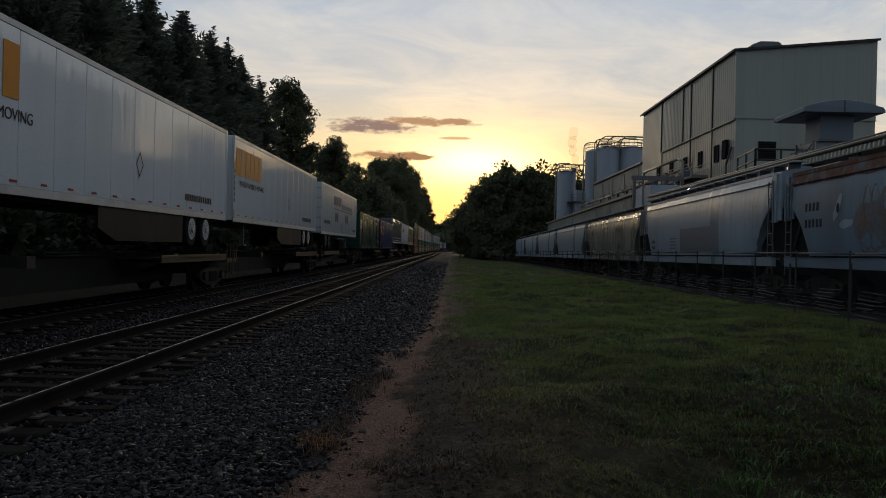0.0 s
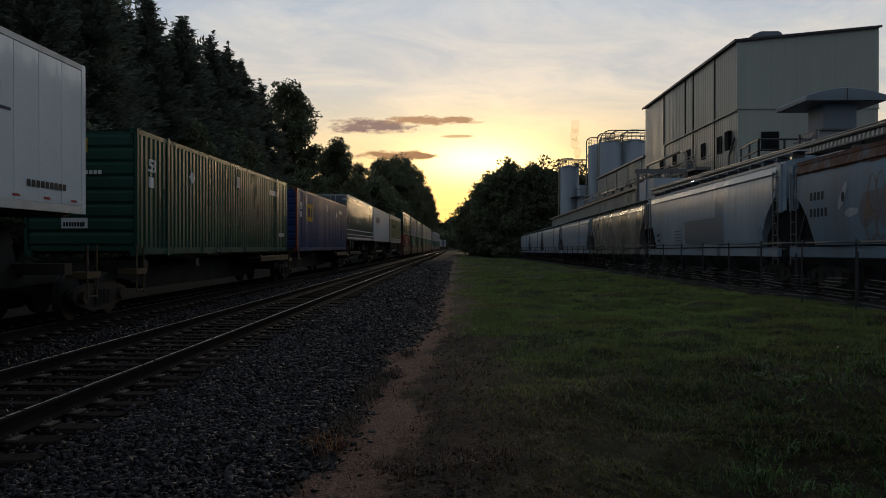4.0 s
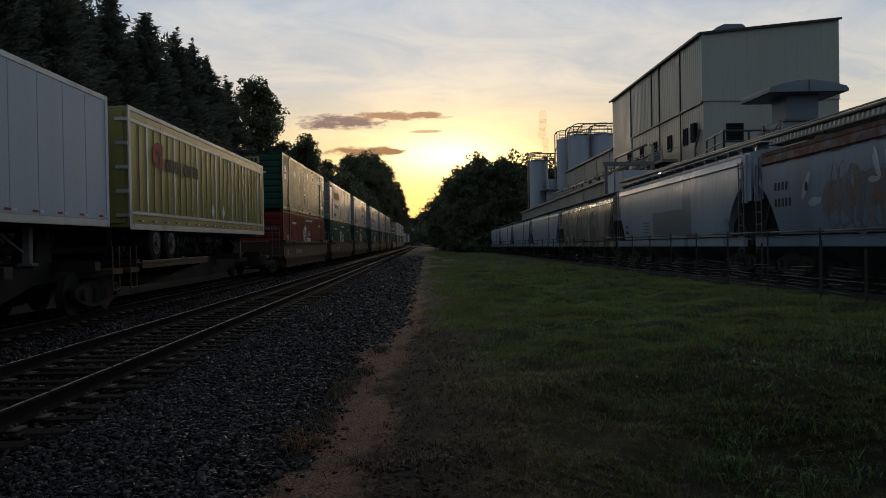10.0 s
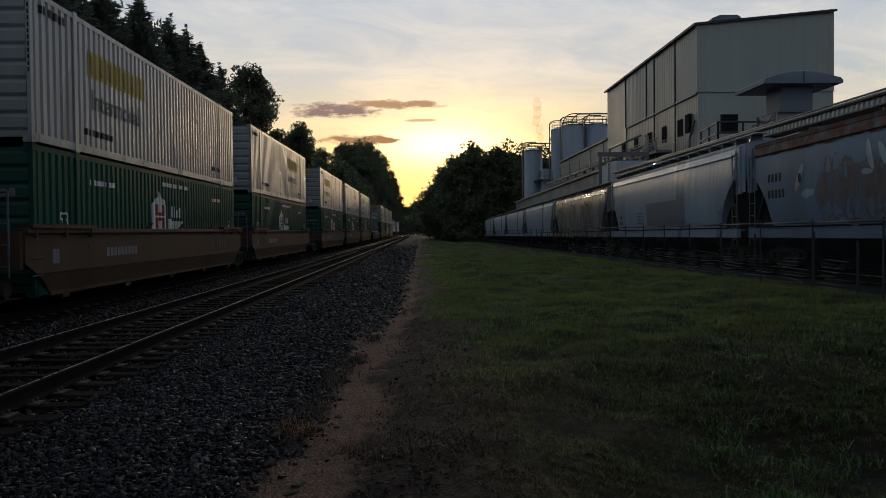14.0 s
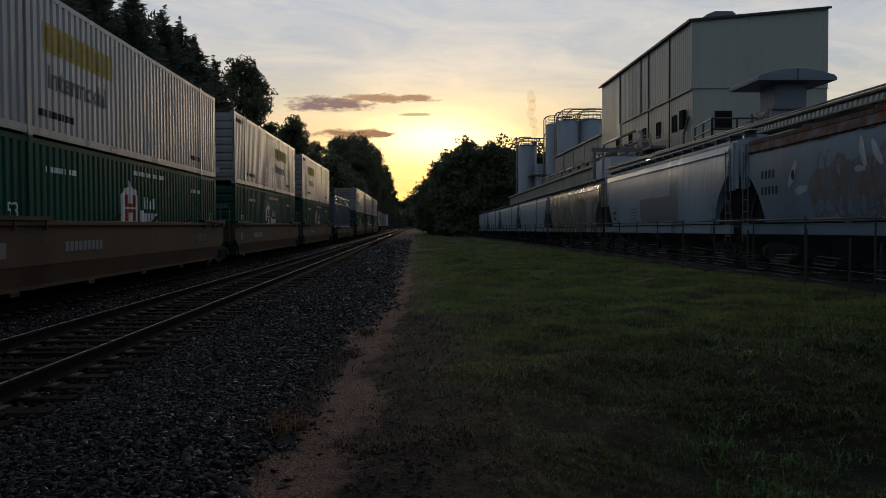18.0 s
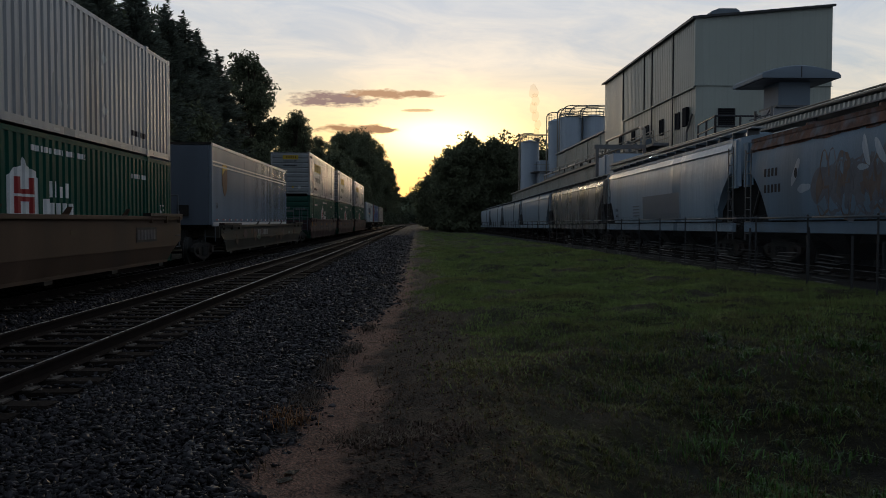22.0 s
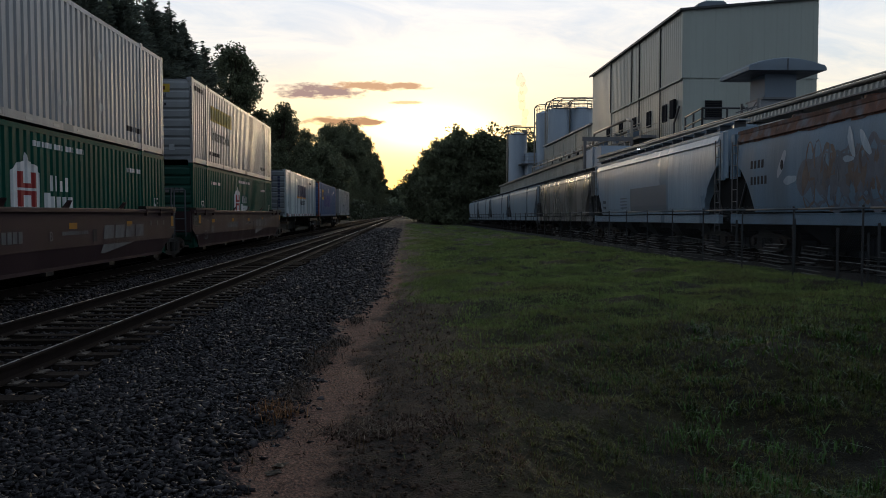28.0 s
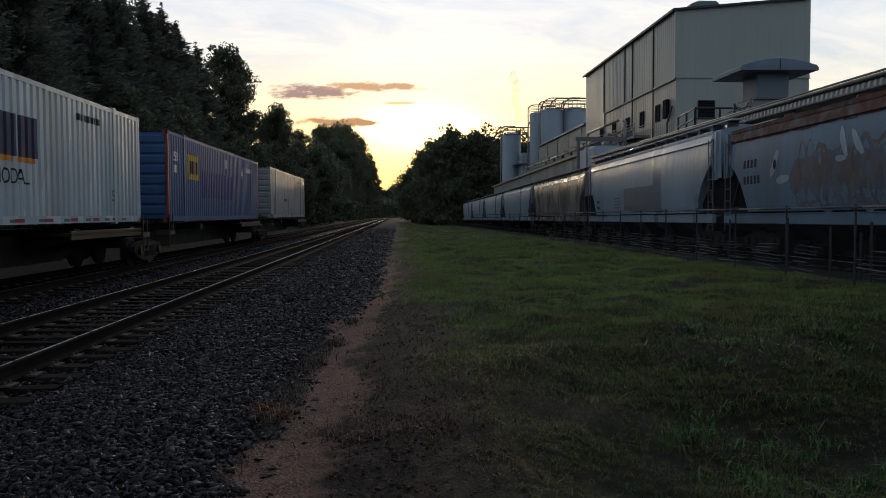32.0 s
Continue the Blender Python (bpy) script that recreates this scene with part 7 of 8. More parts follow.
def pale_box():
    c = make_box("box_pale", "ribbed bluish-white container with dark lettering on a spine car")
    bars("name_marks", c, "mark_navy", HALF + 0.002, 5.4, 9.9, 1.32, 2.12, 5, 0.18)
    bars("name_marks", c, "mark_orange", HALF + 0.001, 5.3, 9.8, 1.22, 1.40, 5, 0.18)
    lettering("lettering", "INTERMODAL", 0.42, "mark_black", c, on_side(HALF + 0.003, 6.75, 0.80), stretch=1.0)
    lettering("lettering", "53 ft", 0.30, "mark_black", c, on_end(-0.55, 0.022, 1.30))
    lettering("lettering", "53", 0.4, "mark_black", c, on_side(HALF + 0.002, 0.85, 0.62))
    lettering("lettering", "53", 0.4, "mark_black", c, on_side(HALF + 0.002, 13.9, 0.55))
    bars("number_marks", c, "mark_black", HALF + 0.002, 11.8, 13.2, 2.35, 2.5, 7)
    bm = bmesh.new()
    for i in range(11):
        box(bm, HALF + 0.001, HALF + 0.005, 0.9 + i * 1.3, 1.3 + i * 1.3, 0.06, 0.13)
    tagged(part("reflectors", bm, "mark_red", c), kind="stuff")
    bars_end("name_marks", c, "mark_navy", 0.022, -0.2, 0.55, 2.25, 2.5, 4)
    bars_end("name_marks", c, "mark_black", 0.022, -0.1, 0.5, 2.08, 2.16, 8)
    bm = bmesh.new()
    for i in range(10):
        box(bm, 0.8, 0.95, 0.016, 0.022, 0.6 + i * 0.19, 0.74 + i * 0.19)
    tagged(part("number_marks", bm, "mark_navy", c), kind="stuff")
    return drape(c)


# ---- trailers ----
def tyre_mesh():
    bm = bmesh.new()
    tube(bm, (-0.24, 0, 0), (0.24, 0, 0), 0.50, seg=28)
    es = [e for e in bm.edges if len(e.link_faces) == 2 and any(len(f.verts) > 4 for f in e.link_faces)]
    bmesh.ops.bevel(bm, geom=es, offset=0.06, segments=2, affect="EDGES", profile=0.5)
    return mesh_of("tyre", bm, "rubber")


def rim_mesh(mat):
    bm = bmesh.new()
    tube(bm, (0.16, 0, 0), (0.252, 0, 0), 0.27, 0.30, seg=24)
    tube(bm, (0.20, 0, 0), (0.30, 0, 0), 0.12, 0.09, seg=14)
    for i in range(8):
        a = i * 0.7854
        tube(bm, (0.24, 0.19 * math.cos(a), 0.19 * math.sin(a)), (0.275, 0.19 * math.cos(a), 0.19 * math.sin(a)), 0.02, seg=6)
    return mesh_of("rim", bm, mat)


TYRE, RIM, RIM_WHITE = tyre_mesh(), rim_mesh("rim"), rim_mesh("rim_white")


def strip_mesh(length, mat):
    bm = bmesh.new()
    box(bm, 0, 0.003, 0, length, 0, 0.042)
    return mesh_of("reflector", bm, mat)


REFLECTOR_RED, REFLECTOR_WHITE = strip_mesh(0.22, "mark_red"), strip_mesh(0.13, "mark_white")


def make_trailer(mat, label, rear_near, height=2.88, panels=13, skirt=False, ribs=False, bands=(), rims=None, nose=None, doors=None):
    """A 53-foot van trailer; z = 0 is the foot of its bottom rail, y = 0 its near end."""
    t = thing("semi_trailer", label, "trailer", "trailers on the train")
    H, L = height, LENGTH
    slab("box", -HALF + 0.03, HALF - 0.03, 0.03, L - 0.03, 0.05, H - 0.02, mat, t, bevel=0.03)
    w = (L - 0.3) / panels
    bm = bmesh.new()
    box(bm, HALF - 0.04, HALF - 0.008, 0.008, w - 0.008, 0.155, H - 0.115, 0.006)
    if not ribs:
        for i in range(34):
            for y in (0.035, w - 0.035):
                z = 0.25 + i * (H - 0.45) / 33
                bmesh.ops.create_cone(bm, cap_ends=True, segments=5, radius1=0.009, radius2=0.006, depth=0.006, matrix=Matrix.Translation((HALF - 0.006, y, z)) @ pose(0, 0, 0, 0, 90, 0))
    pm = mesh_of("panel", bm, mat)
    for i in range(panels):
        p = part("panel", pm, "", t)
        p.location = (0, 0.15 + i * w, 0)
    if ribs:                                                   # bright outside posts, broad and narrow by turns
        for i in range(1, 2 * panels):
            h = 0.055 if i % 4 == 2 else 0.022
            slab("side_post", HALF - 0.008, HALF + 0.012, 0.15 + i * w / 2 - h, 0.15 + i * w / 2 + h, 0.47, H - 0.36, "aluminium" if h > 0.03 else mat, t)
    for s in (1, -1):
        bm = bmesh.new()
        box(bm, s * (HALF - 0.012) - 0.014, s * (HALF - 0.012) + 0.014, 0.0, L, H - 0.11, H, 0.006)
        part("top_rail", bm, "aluminium", t)
        bm = bmesh.new()
        box(bm, s * (HALF - 0.012) - 0.016, s * (HALF - 0.012) + 0.016, 0.0, L, 0.0, 0.15, 0.006)
        part("bottom_rail", bm, "aluminium", t)
        for y in (0.0, L - 0.16):
            bm = bmesh.new()
            box(bm, s * (HALF - 0.012) - 0.018, s * (HALF - 0.012) + 0.018, y, y + 0.16, 0.0, H, 0.008)
            part("corner_post", bm, mat if not ribs else "aluminium", t)
    for i in range(16):
        for k, (mesh, text) in enumerate(((REFLECTOR_RED, "red reflective strip"), (REFLECTOR_WHITE, "white reflective strip"))):
            part("reflector", mesh, "", t, text).location = (HALF + 0.004, 0.55 + i * 1.0 + 0.30 * k, 0.21)
    for z0, z1 in bands:
        slab("rub_rail", HALF - 0.01, HALF + 0.012, 0.1, L - 0.1, z0, z1, "aluminium", t)
    # rear doors or plain nose
    yr, out = (0.0, -1) if rear_near else (L, 1)
    for s in (-1, 1):
        bm = bmesh.new()
        a, b = sorted((s * 0.02, s * (HALF - 0.12)))
        c, d = sorted((yr, yr + out * 0.04))
        box(bm, a, b, c, d, 0.16, H - 0.14, 0.008)
        dr = part("door", bm, doors or mat, t)
        for x in (s * 0.2, s * 0.55):
            bm = bmesh.new()
            tube(bm, (x, yr + out * 0.07, 0.1), (x, yr + out * 0.07, H - 0.12), 0.017, seg=6)
            part("lock_rod", bm, "aluminium", dr)
        for i in range(5):
            bm = bmesh.new()
            c, d = sorted((yr + out * 0.03, yr + out * 0.07))
            z = 0.35 + i * (H - 0.7) / 4
            a, b = sorted((s * (HALF - 0.3), s * HALF))
            box(bm, a, b, c, d, z - 0.04, z + 0.04)
            part("hinge", bm, "aluminium", dr)
    c, d = sorted((yr, yr + out * 0.06))
    slab("bumper", -1.15, 1.15, c, d, -0.55, -0.42, "black_steel", t)
    for s in (-0.8, 0.8):
        slab("bumper_post", s - 0.05, s + 0.05, c, d, -0.45, 0.05, "black_steel", t)
    yn = L if rear_near else 0.0
    c, d = sorted((yn, yn - (out * 0.03)))
    slab("nose", -HALF + 0.1, HALF - 0.1, min(yn, yn - 0.03) if not rear_near else yn, yn if not rear_near else yn + 0.03, 0.05, H - 0.1, nose or mat, t)
    # running gear
    ya = 2.6 if rear_near else L - 2.6
    slab("slider", -0.7, 0.7, ya - 1.6, ya + 1.6, -0.28, 0.06, "black_steel", t)
    slab("floor_frame", -1.1, 1.1, 0.3, L - 0.3, -0.06, 0.06, "black_steel", t)
    for y in (ya - 0.63, ya + 0.63):
        bm = bmesh.new()
        tube(bm, (-1.0, y, -0.34), (1.0, y, -0.34), 0.07, seg=8)
        part("axle", bm, "black_steel", t)
        for s in (-1, 1):
            tw = part("wheel", TYRE, "", t, "black tyre")
            tw.matrix_basis = pose(s * 1.02, y, -0.34, 0, 0, 0 if s > 0 else 180)
            part("rim", rims or RIM, "", tw, "white painted rim" if rims else "dusty steel rim")
        slab("mudflap", 0.75, 1.25, y + 0.58, y + 0.60, -0.75, -0.05, "rubber", t) if y > ya else None
    yl = L - 2.9 if rear_near else 2.9
    for s in (-0.85, 0.85):
        bm = bmesh.new()
        box(bm, s - 0.07, s + 0.07, yl - 0.07, yl + 0.07, -0.75, 0.0)
        tube(bm, (s, yl, -0.6), (s * 0.4, yl - 0.5, 0.0), 0.03, seg=6)
        box(bm, s - 0.14, s + 0.14, yl - 0.14, yl + 0.14, -0.80, -0.75)
        part("landing_leg", bm, "steel_grey", t)
    if skirt:
        a, b = (ya - 6.6, ya - 1.4) if not rear_near else (ya + 1.4, ya + 6.6)
        bm = bmesh.new()
        prism(bm, [(a, 0.02), (b, 0.02), (b, -0.72), (a + 0.9, -0.72), (a, -0.45)], HALF - 0.06, HALF - 0.03, "x")
        part("side_skirt", bm, "skirt_black", t, "black aerodynamic side skirt")
    return t


# ---- rail cars ----
def slanted(name, parent, mat, x, y0, y1, z0, z1, n, gap=0.15, lean=0.06):
    """Leaning bars of a name on a side that faces +X, each a piece of its own."""
    w = (y1 - y0) / n
    for i in range(n):
        a, b = y0 + i * w, y0 + (i + 1 - gap) * w
        bm = bmesh.new()
        prism(bm, [(a, z0), (b, z0), (b + lean, z1), (a + lean, z1)], x, x + 0.004, "x")
        part(name, bm, mat, parent)


def make_well_car(mat, label, tail=0.6, back_truck=False, drop=0.0):
    """One well of an articulated well car; y = 0 at the near end of its box."""
    w = thing("well_car", label, "well car", "well cars of the train")
    L = LENGTH
    y0, y1 = -0.55, L + tail
    brown = mat == "well_brown"
    ink = "mark_grey" if brown else "patch"
    for s in (1, -1):
        bm = bmesh.new()
        prism(bm, [(y0, 1.54 - drop), (y0, 0.95), (y0 + 0.43, 0.75), (y1 - 0.43, 0.75), (y1, 0.95), (y1, 1.54 - drop)], s * 1.36, s * 1.40, "x")
        part("side_sheet", bm, mat, w, "deep riveted side sheet")
        bm = bmesh.new()                                       # the lower half leans in towards its foot
        rim = [(y0 + 0.43, 0.75), (y0 + 0.75, 0.60), (y0 + 1.1, 0.34), (y1 - 1.1, 0.34), (y1 - 0.75, 0.60), (y1 - 0.43, 0.75)]
        outer = [bm.verts.new((s * (1.398 - 0.20 * (0.75 - z)), y, z)) for y, z in rim]
        inner = [bm.verts.new((s * (1.36 - 0.20 * (0.75 - z)), y, z)) for y, z in rim]
        bm.faces.new(outer)
        bm.faces.new(inner[::-1])
        for i in range(6):
            bm.faces.new((outer[i], outer[(i + 1) % 6], inner[(i + 1) % 6], inner[i]))
        part("lower_sheet", bm, mat, w, "lower side sheet leaning inwards")
        bm = bmesh.new()
        a, b = sorted((s * 1.31, s * 1.46))
        box(bm, a, b, y0, y1, 1.50 - drop, 1.60 - drop, 0.012)
        part("top_chord", bm, mat, w)
        bm = bmesh.new()
        a, b = sorted((s * 1.24, s * 1.335))
        box(bm, a, b, y0 + 1.1, y1 - 1.1, 0.30, 0.37)
        part("bottom_chord", bm, mat, w)
        slab("crease", *sorted((s * 1.40, s * 1.409)), y0 + 0.5, y1 - 0.5, 0.75, 0.775, mat, w)
        for y in (y0 + 0.1, y1 - 3.0):
            bm = bmesh.new()
            a, b = sorted((s * 1.12, s * 1.50))
            box(bm, a, b, y, y + 2.9, 1.60 - drop, 1.68 - drop)
            part("walkway", bm, "black_steel", w)
            for dy in (0.2, 1.45, 2.7):
                slab("walkway_bracket", *sorted((s * 1.40, s * 1.48)), y + dy - 0.03, y + dy + 0.03, 1.42 - drop, 1.60 - drop, mat, w)
        for y in (5.8, 8.6, 11.9):                             # guide flaps that steer a box into the well
            bm = bmesh.new()
            a, b = (s * 1.40, s * 1.50)
            v = [bm.verts.new(p) for p in ((a, y, 1.60 - drop), (a, y + 0.3, 1.60 - drop), (b, y + 0.24, 1.76 - drop), (b, y + 0.06, 1.76 - drop))]
            w2 = [bm.verts.new(q.co + Vector((s * 0.03, 0, 0))) for q in v]
            bm.faces.new(v)
            bm.faces.new(w2[::-1])
            for i in range(4):
                bm.faces.new((v[i], v[(i + 1) % 4], w2[(i + 1) % 4], w2[i]))
            part("guide_flap", bm, mat, w)
    for i in range(5):
        slab("cross_beam", -1.36, 1.36, 1.0 + i * 3.45, 1.35 + i * 3.45, 0.22, 0.30, "black_steel", w)
    for y, sg in ((y0, -1), (y1, 1)):
        c, d = sorted((y, y + sg * 0.12))
        slab("bulkhead", -1.36, 1.36, c, d, 0.85, 1.55 - drop, mat, w)
        c, d = sorted((y, y + sg * 1.1))
        slab("draft_sill", -0.4, 0.4, c, d, 0.80, 1.15, "black_steel", w)
        bm = bmesh.new()
        for x in (0.88, 1.24):
            tube(bm, (x, y + sg * 0.28, 1.1), (x, y + sg * 0.28, 2.25), 0.024, seg=6)
        tube(bm, (0.88, y + sg * .28, 2.25), (1.24, y + sg * .28, 2.25), 0.024, seg=6)
        part("handrail", bm, "galvanised", w)
        lad = part("ladder", ladder_mesh(1.05, 0.36, 3, "galvanised"), "", w)
        lad.matrix_basis = pose(1.26, y + sg * 0.32, 0.72, 0, 0, 90)
        for z in (0.72, 1.05):
            bm = bmesh.new()
            tube(bm, (1.44, y - sg * 0.15, z), (1.44, y - sg * 0.60, z), 0.012, seg=6)
            part("grab_iron", bm, "galvanised", w)
    add_truck(w, y0 - 1.05)
    if back_truck:
        add_truck(w, y1 + 0.6)
    X = 1.401
    if brown:
        slab("plate", X, X + 0.006, -0.45, 0.62, 1.08, 1.48, "black_steel", w)
        slab("reflector", X + 0.006, X + 0.010, 0.26, 0.56, 1.14, 1.42, "amber", w)
        lettering("lettering", "125 T", 0.22, ink, w, on_side(X + 0.007, -0.36, 1.24))
        lettering("lettering", "53", 0.46, ink, w, on_side(X + 0.012, 1.0, 0.56))
        for y, txt in ((0.72, "L53"), (1.42, "L48"), (1.92, "L45"), (2.76, "L53")):
            lettering("lettering", txt, 0.16, ink, w, on_side(X, y, 1.20))
        for y in (2.2, 5.6, 8.95, 12.5):
            slab("reflector", X, X + 0.004, y, y + 0.42, 1.15, 1.28, "amber", w)
        bars("number_marks", w, ink, X, 2.1, 2.6, 0.82, 1.02, 1)
        bars("number_marks", w, ink, X, 4.8, 6.9, 0.92, 1.14, 10)
        lettering("lettering", "B", 0.28, ink, w, on_side(X, 8.0, 0.92))
        bars("number_marks", w, ink, X, 8.6, 10.0, 1.02, 1.10, 14)
        slab("notice", X, X + 0.004, 10.25, 10.5, 0.84, 1.12, "mark_black", w)
        slanted("name_mark", w, "mark_grey", X, 10.9, 13.9, 0.88, 1.20, 4)
        bm = bmesh.new()
        prism(bm, [(10.7, 0.55), (11.0, 0.55), (13.2, 0.76), (10.9, 0.76)], X, X + 0.004, "x")
        part("name_underline", bm, "mark_grey", w)
        for y in (14.4, 15.0, 15.6):
            slab("small_mark", X, X + 0.004, y, y + 0.12, 1.15, 1.28, ink, w)
        slab("reflector", X, X + 0.004, y1 - 0.35, y1 - 0.1, 1.10, 1.40, "amber", w)
    elif mat == "well_grey":
        bars("number_marks", w, ink, X, 6.2, 8.6, 0.85, 1.10, 7)
        rnd = random.Random(8)
        for i in range(14):
            y, z = rnd.uniform(1.0, y1 - 1.5), rnd.uniform(0.55, 0.95)
            bm = bmesh.new()
            a, b, ph = rnd.uniform(.2, .5), rnd.uniform(.08, .2), rnd.uniform(0, 6)
            prism(bm, [(y + a * (1 + 0.25 * math.sin(3 * k + ph)) * math.cos(k), z + 0.1 + b * (1 + 0.25 * math.sin(2 * k + ph)) * math.sin(k)) for k in np.linspace(0, 6.0, 16)], X, X + 0.003 + 0.0004 * i, "x")
            part("paint_scrawl", bm, rnd.choice(("well_yellow", "box_dark_green", "well_brown")), w)
    else:
        bars("number_marks", w, ink, X, 3.2, 5.2, 0.98, 1.18, 9)
        slab("number_plate", X, X + 0.004, 12.9, 14.5, 0.92, 1.30, "black_steel", w, "dark number plate")
        bars("number_mark", w, "mark_grey", X + 0.005, 13.0, 14.45, 0.98, 1.24, 6, 0.3)
        slab("notice", X, X + 0.004, 0.5, 0.8, 0.92, 1.2, ink, w)
        for y in (2.2, 9.0):
            slab("reflector", X, X + 0.004, y, y + 0.3, 1.18, 1.28, "deck_ochre", w)
    return w


def make_spine_car(label, platform, hitch):
    """One unit of a spine car: centre beam, wheel platform, hitch and trucks."""
    s = thing("spine_car", label, "spine car", "spine cars of the train")
    L = LENGTH
    bm = bmesh.new()
    prism(bm, [(-1.0, 1.05), (-1.0, 0.75), (1.6, 0.70), (3.0, 0.38), (L - 3.0, 0.38), (L - 1.6, 0.70), (L + 1.0, 0.75), (L + 1.0, 1.05)], -0.32, 0.32, "x")
    part("centre_beam", bm, "black_steel", s)
    p0, p1 = platform
    bm = bmesh.new()
    box(bm, -1.45, 1.45, p0, p1, 1.02, 1.07)
    part("platform", bm, "black_steel", s)
    for x in (-1.45, 1.45):
        bm = bmesh.new()
        a, b = sorted((x, x * 0.965))
        box(bm, a, b, p0, p1, 0.93, 1.13, 0.01)
        part("platform_edge", bm, "deck_ochre", s, "ochre platform edge")
    for i in range(4):
        y = p0 + 0.3 + i * (p1 - p0 - 0.6) / 3
        bm = bmesh.new()
        prism(bm, [(-1.4, 0.95), (1.4, 0.95), (0.35, 0.6), (-0.35, 0.6)], y - 0.05, y + 0.05)
        part("outrigger", bm, "black_steel", s)
    for y in hitch:
        bm = bmesh.new()
        prism(bm, [(y - 0.5, 0.95), (y + 0.5, 0.95), (y + 0.15, 1.85), (y - 0.15, 1.85)], -0.25, 0.25, "x")
        box(bm, -0.45, 0.45, y - 0.4, y + 0.4, 1.82, 1.90)
        part("hitch", bm, "black_steel", s, "trailer hitch stand")
    for y in (0.6, 4.4, L - 4.4, L - 0.6):
        slab("container_pad", -1.25, 1.25, y - 0.15, y + 0.15, 0.95, 1.16, "black_steel", s)
    add_truck(s, -1.3)
    for y in (-0.35, L - 0.2):
        bm = bmesh.new()
        box(bm, 1.0, 1.42, y, y + 0.6, 0.86, 0.98)
        tube(bm, (1.38, y + 0.1, 0.45), (1.38, y + 0.1, 1.5), 0.02, seg=6)
        tube(bm, (1.38, y + 0.5, 0.45), (1.38, y + 0.5, 1.5), 0.02, seg=6)
        tube(bm, (1.38, y + 0.1, 0.5), (1.38, y + 0.5, 0.5), 0.02, seg=6)
        part("step", bm, "deck_ochre", s)
    return s


MOVING = []                       # (thing, its place on the train, height above the rail head)


def ride(ob, u, z):
    MOVING.append((ob, u, z))
    return ob


def build_train():
    # trailers at the head of what is seen
    def slogan_trailer(u):
        t = make_trailer("trailer_white", "glossy white van trailer with orange name blocks and black skirts", False, 2.86, 13, skirt=True, rims=RIM_WHITE)
        bars("name_marks", t, "mark_orange", HALF + 0.003, 0.25, 3.9, 1.57, 2.48, 6, 0.2, "orange name blocks")
        lettering("lettering", "WE KEEP AMERICA MOVING", 0.28, "mark_black", t, on_side(HALF + 0.003, 0.7, 1.22))
        bars("site_marks", t, "mark_black", HALF + 0.003, 12.2, 14.6, 0.42, 0.60, 14, 0.4)
        bm = bmesh.new()
        for i in range(6):
            box(bm, HALF + 0.008, HALF + 0.012, 0.03, 0.13, 0.65 + i * 0.19, 0.79 + i * 0.19)
        tagged(part("number_marks", bm, "mark_black", t), kind="stuff")
        slab("plate", HALF + 0.007, HALF + 0.011, 0.01, 0.15, 0.12, 0.40, "mark_yellow", t)
        slab("plate", HALF + 0.007, HALF + 0.011, 0.01, 0.15, 1.75, 2.0, "mark_yellow", t)
        bm = bmesh.new()
        v = [bm.verts.new((HALF + 0.004, 9.0 + a, 1.05 + b)) for a, b in ((0, .3), (.22, 0), (0, -.3), (-.22, 0))]
        w = [bm.verts.new((HALF + 0.004, 9.0 + a * .8, 1.05 + b * .8)) for a, b in ((0, .3), (.22, 0), (0, -.3), (-.22, 0))]
        for i in range(4):
            bm.faces.new((v[i], v[(i + 1) % 4], w[(i + 1) % 4], w[i]))
        part("placard_frame", bm, "mark_black", t)
        ride(t, u, 2.18)
    slogan_trailer(9.52)
    slogan_trailer(26.5)
    t = make_trailer("trailer_white", "glossy white van trailer with dark discs and faded name", True, 2.88, 20)
    bars("name_marks", t, "mark_navy", HALF + 0.003, 4.7, 8.0, 1.85, 2.40, 8, 0.4)
    bars("name_marks", t, "mark_navy", HALF + 0.003, 8.2, 13.4, 1.72, 2.02, 13, 0.5)
    slab("underline", HALF + 0.003, HALF + 0.007, 4.7, 13.5, 1.58, 1.63, "mark_navy", t)
    for y in (5.55, 6.3, 10.15, 10.9):
        bm = bmesh.new()
        tube(bm, (HALF + 0.003, y, 1.12), (HALF + 0.007, y, 1.12), 0.33, seg=24)
        part("disc", bm, "mark_navy", t, "dark blue disc")
    bars("site_marks", t, "mark_navy", HALF + 0.003, 0.95, 3.4, 0.62, 0.82, 14, 0.45)
    lettering("lettering", "53'", 0.42, "mark_black", t, on_side(HALF + 0.003, 8.0, 0.45))
    bars("number_marks", t, "mark_black", HALF + 0.003, 14.0, 15.4, 0.40, 0.52, 9, 0.3)
    ride(t, 44.35, 2.10)
    g = ride(badge_box("box_dark_green", "ribbed dark green container riding on a spine car"), 63.05, 1.27)
    b = ride(badge_box("box_blue", "ribbed blue container with red end posts and a yellow badge", "box_red_end"), 81.4, 1.25)
    t = make_trailer("trailer_grey", "glossy grey van trailer with a brown shield", True, 2.98, 11, bands=((0.30, 0.36), (0.62, 0.68)), doors="nose_grey")
    bars("name_marks", t, "mark_brown", HALF + 0.003, 0.95, 1.75, 1.12, 1.50, 3, 0.2)
    lettering("lettering", "Freight", 0.48, "mark_brown", t, on_side(HALF + 0.003, 1.95, 1.12), stretch=0.95)
    shield(t, 14.3, 1.55, 0.64)
    ride(t, 97.95, 1.96)
    t = make_trailer("trailer_dull", "matt white van trailer with black name marks", True, 2.96, 15)
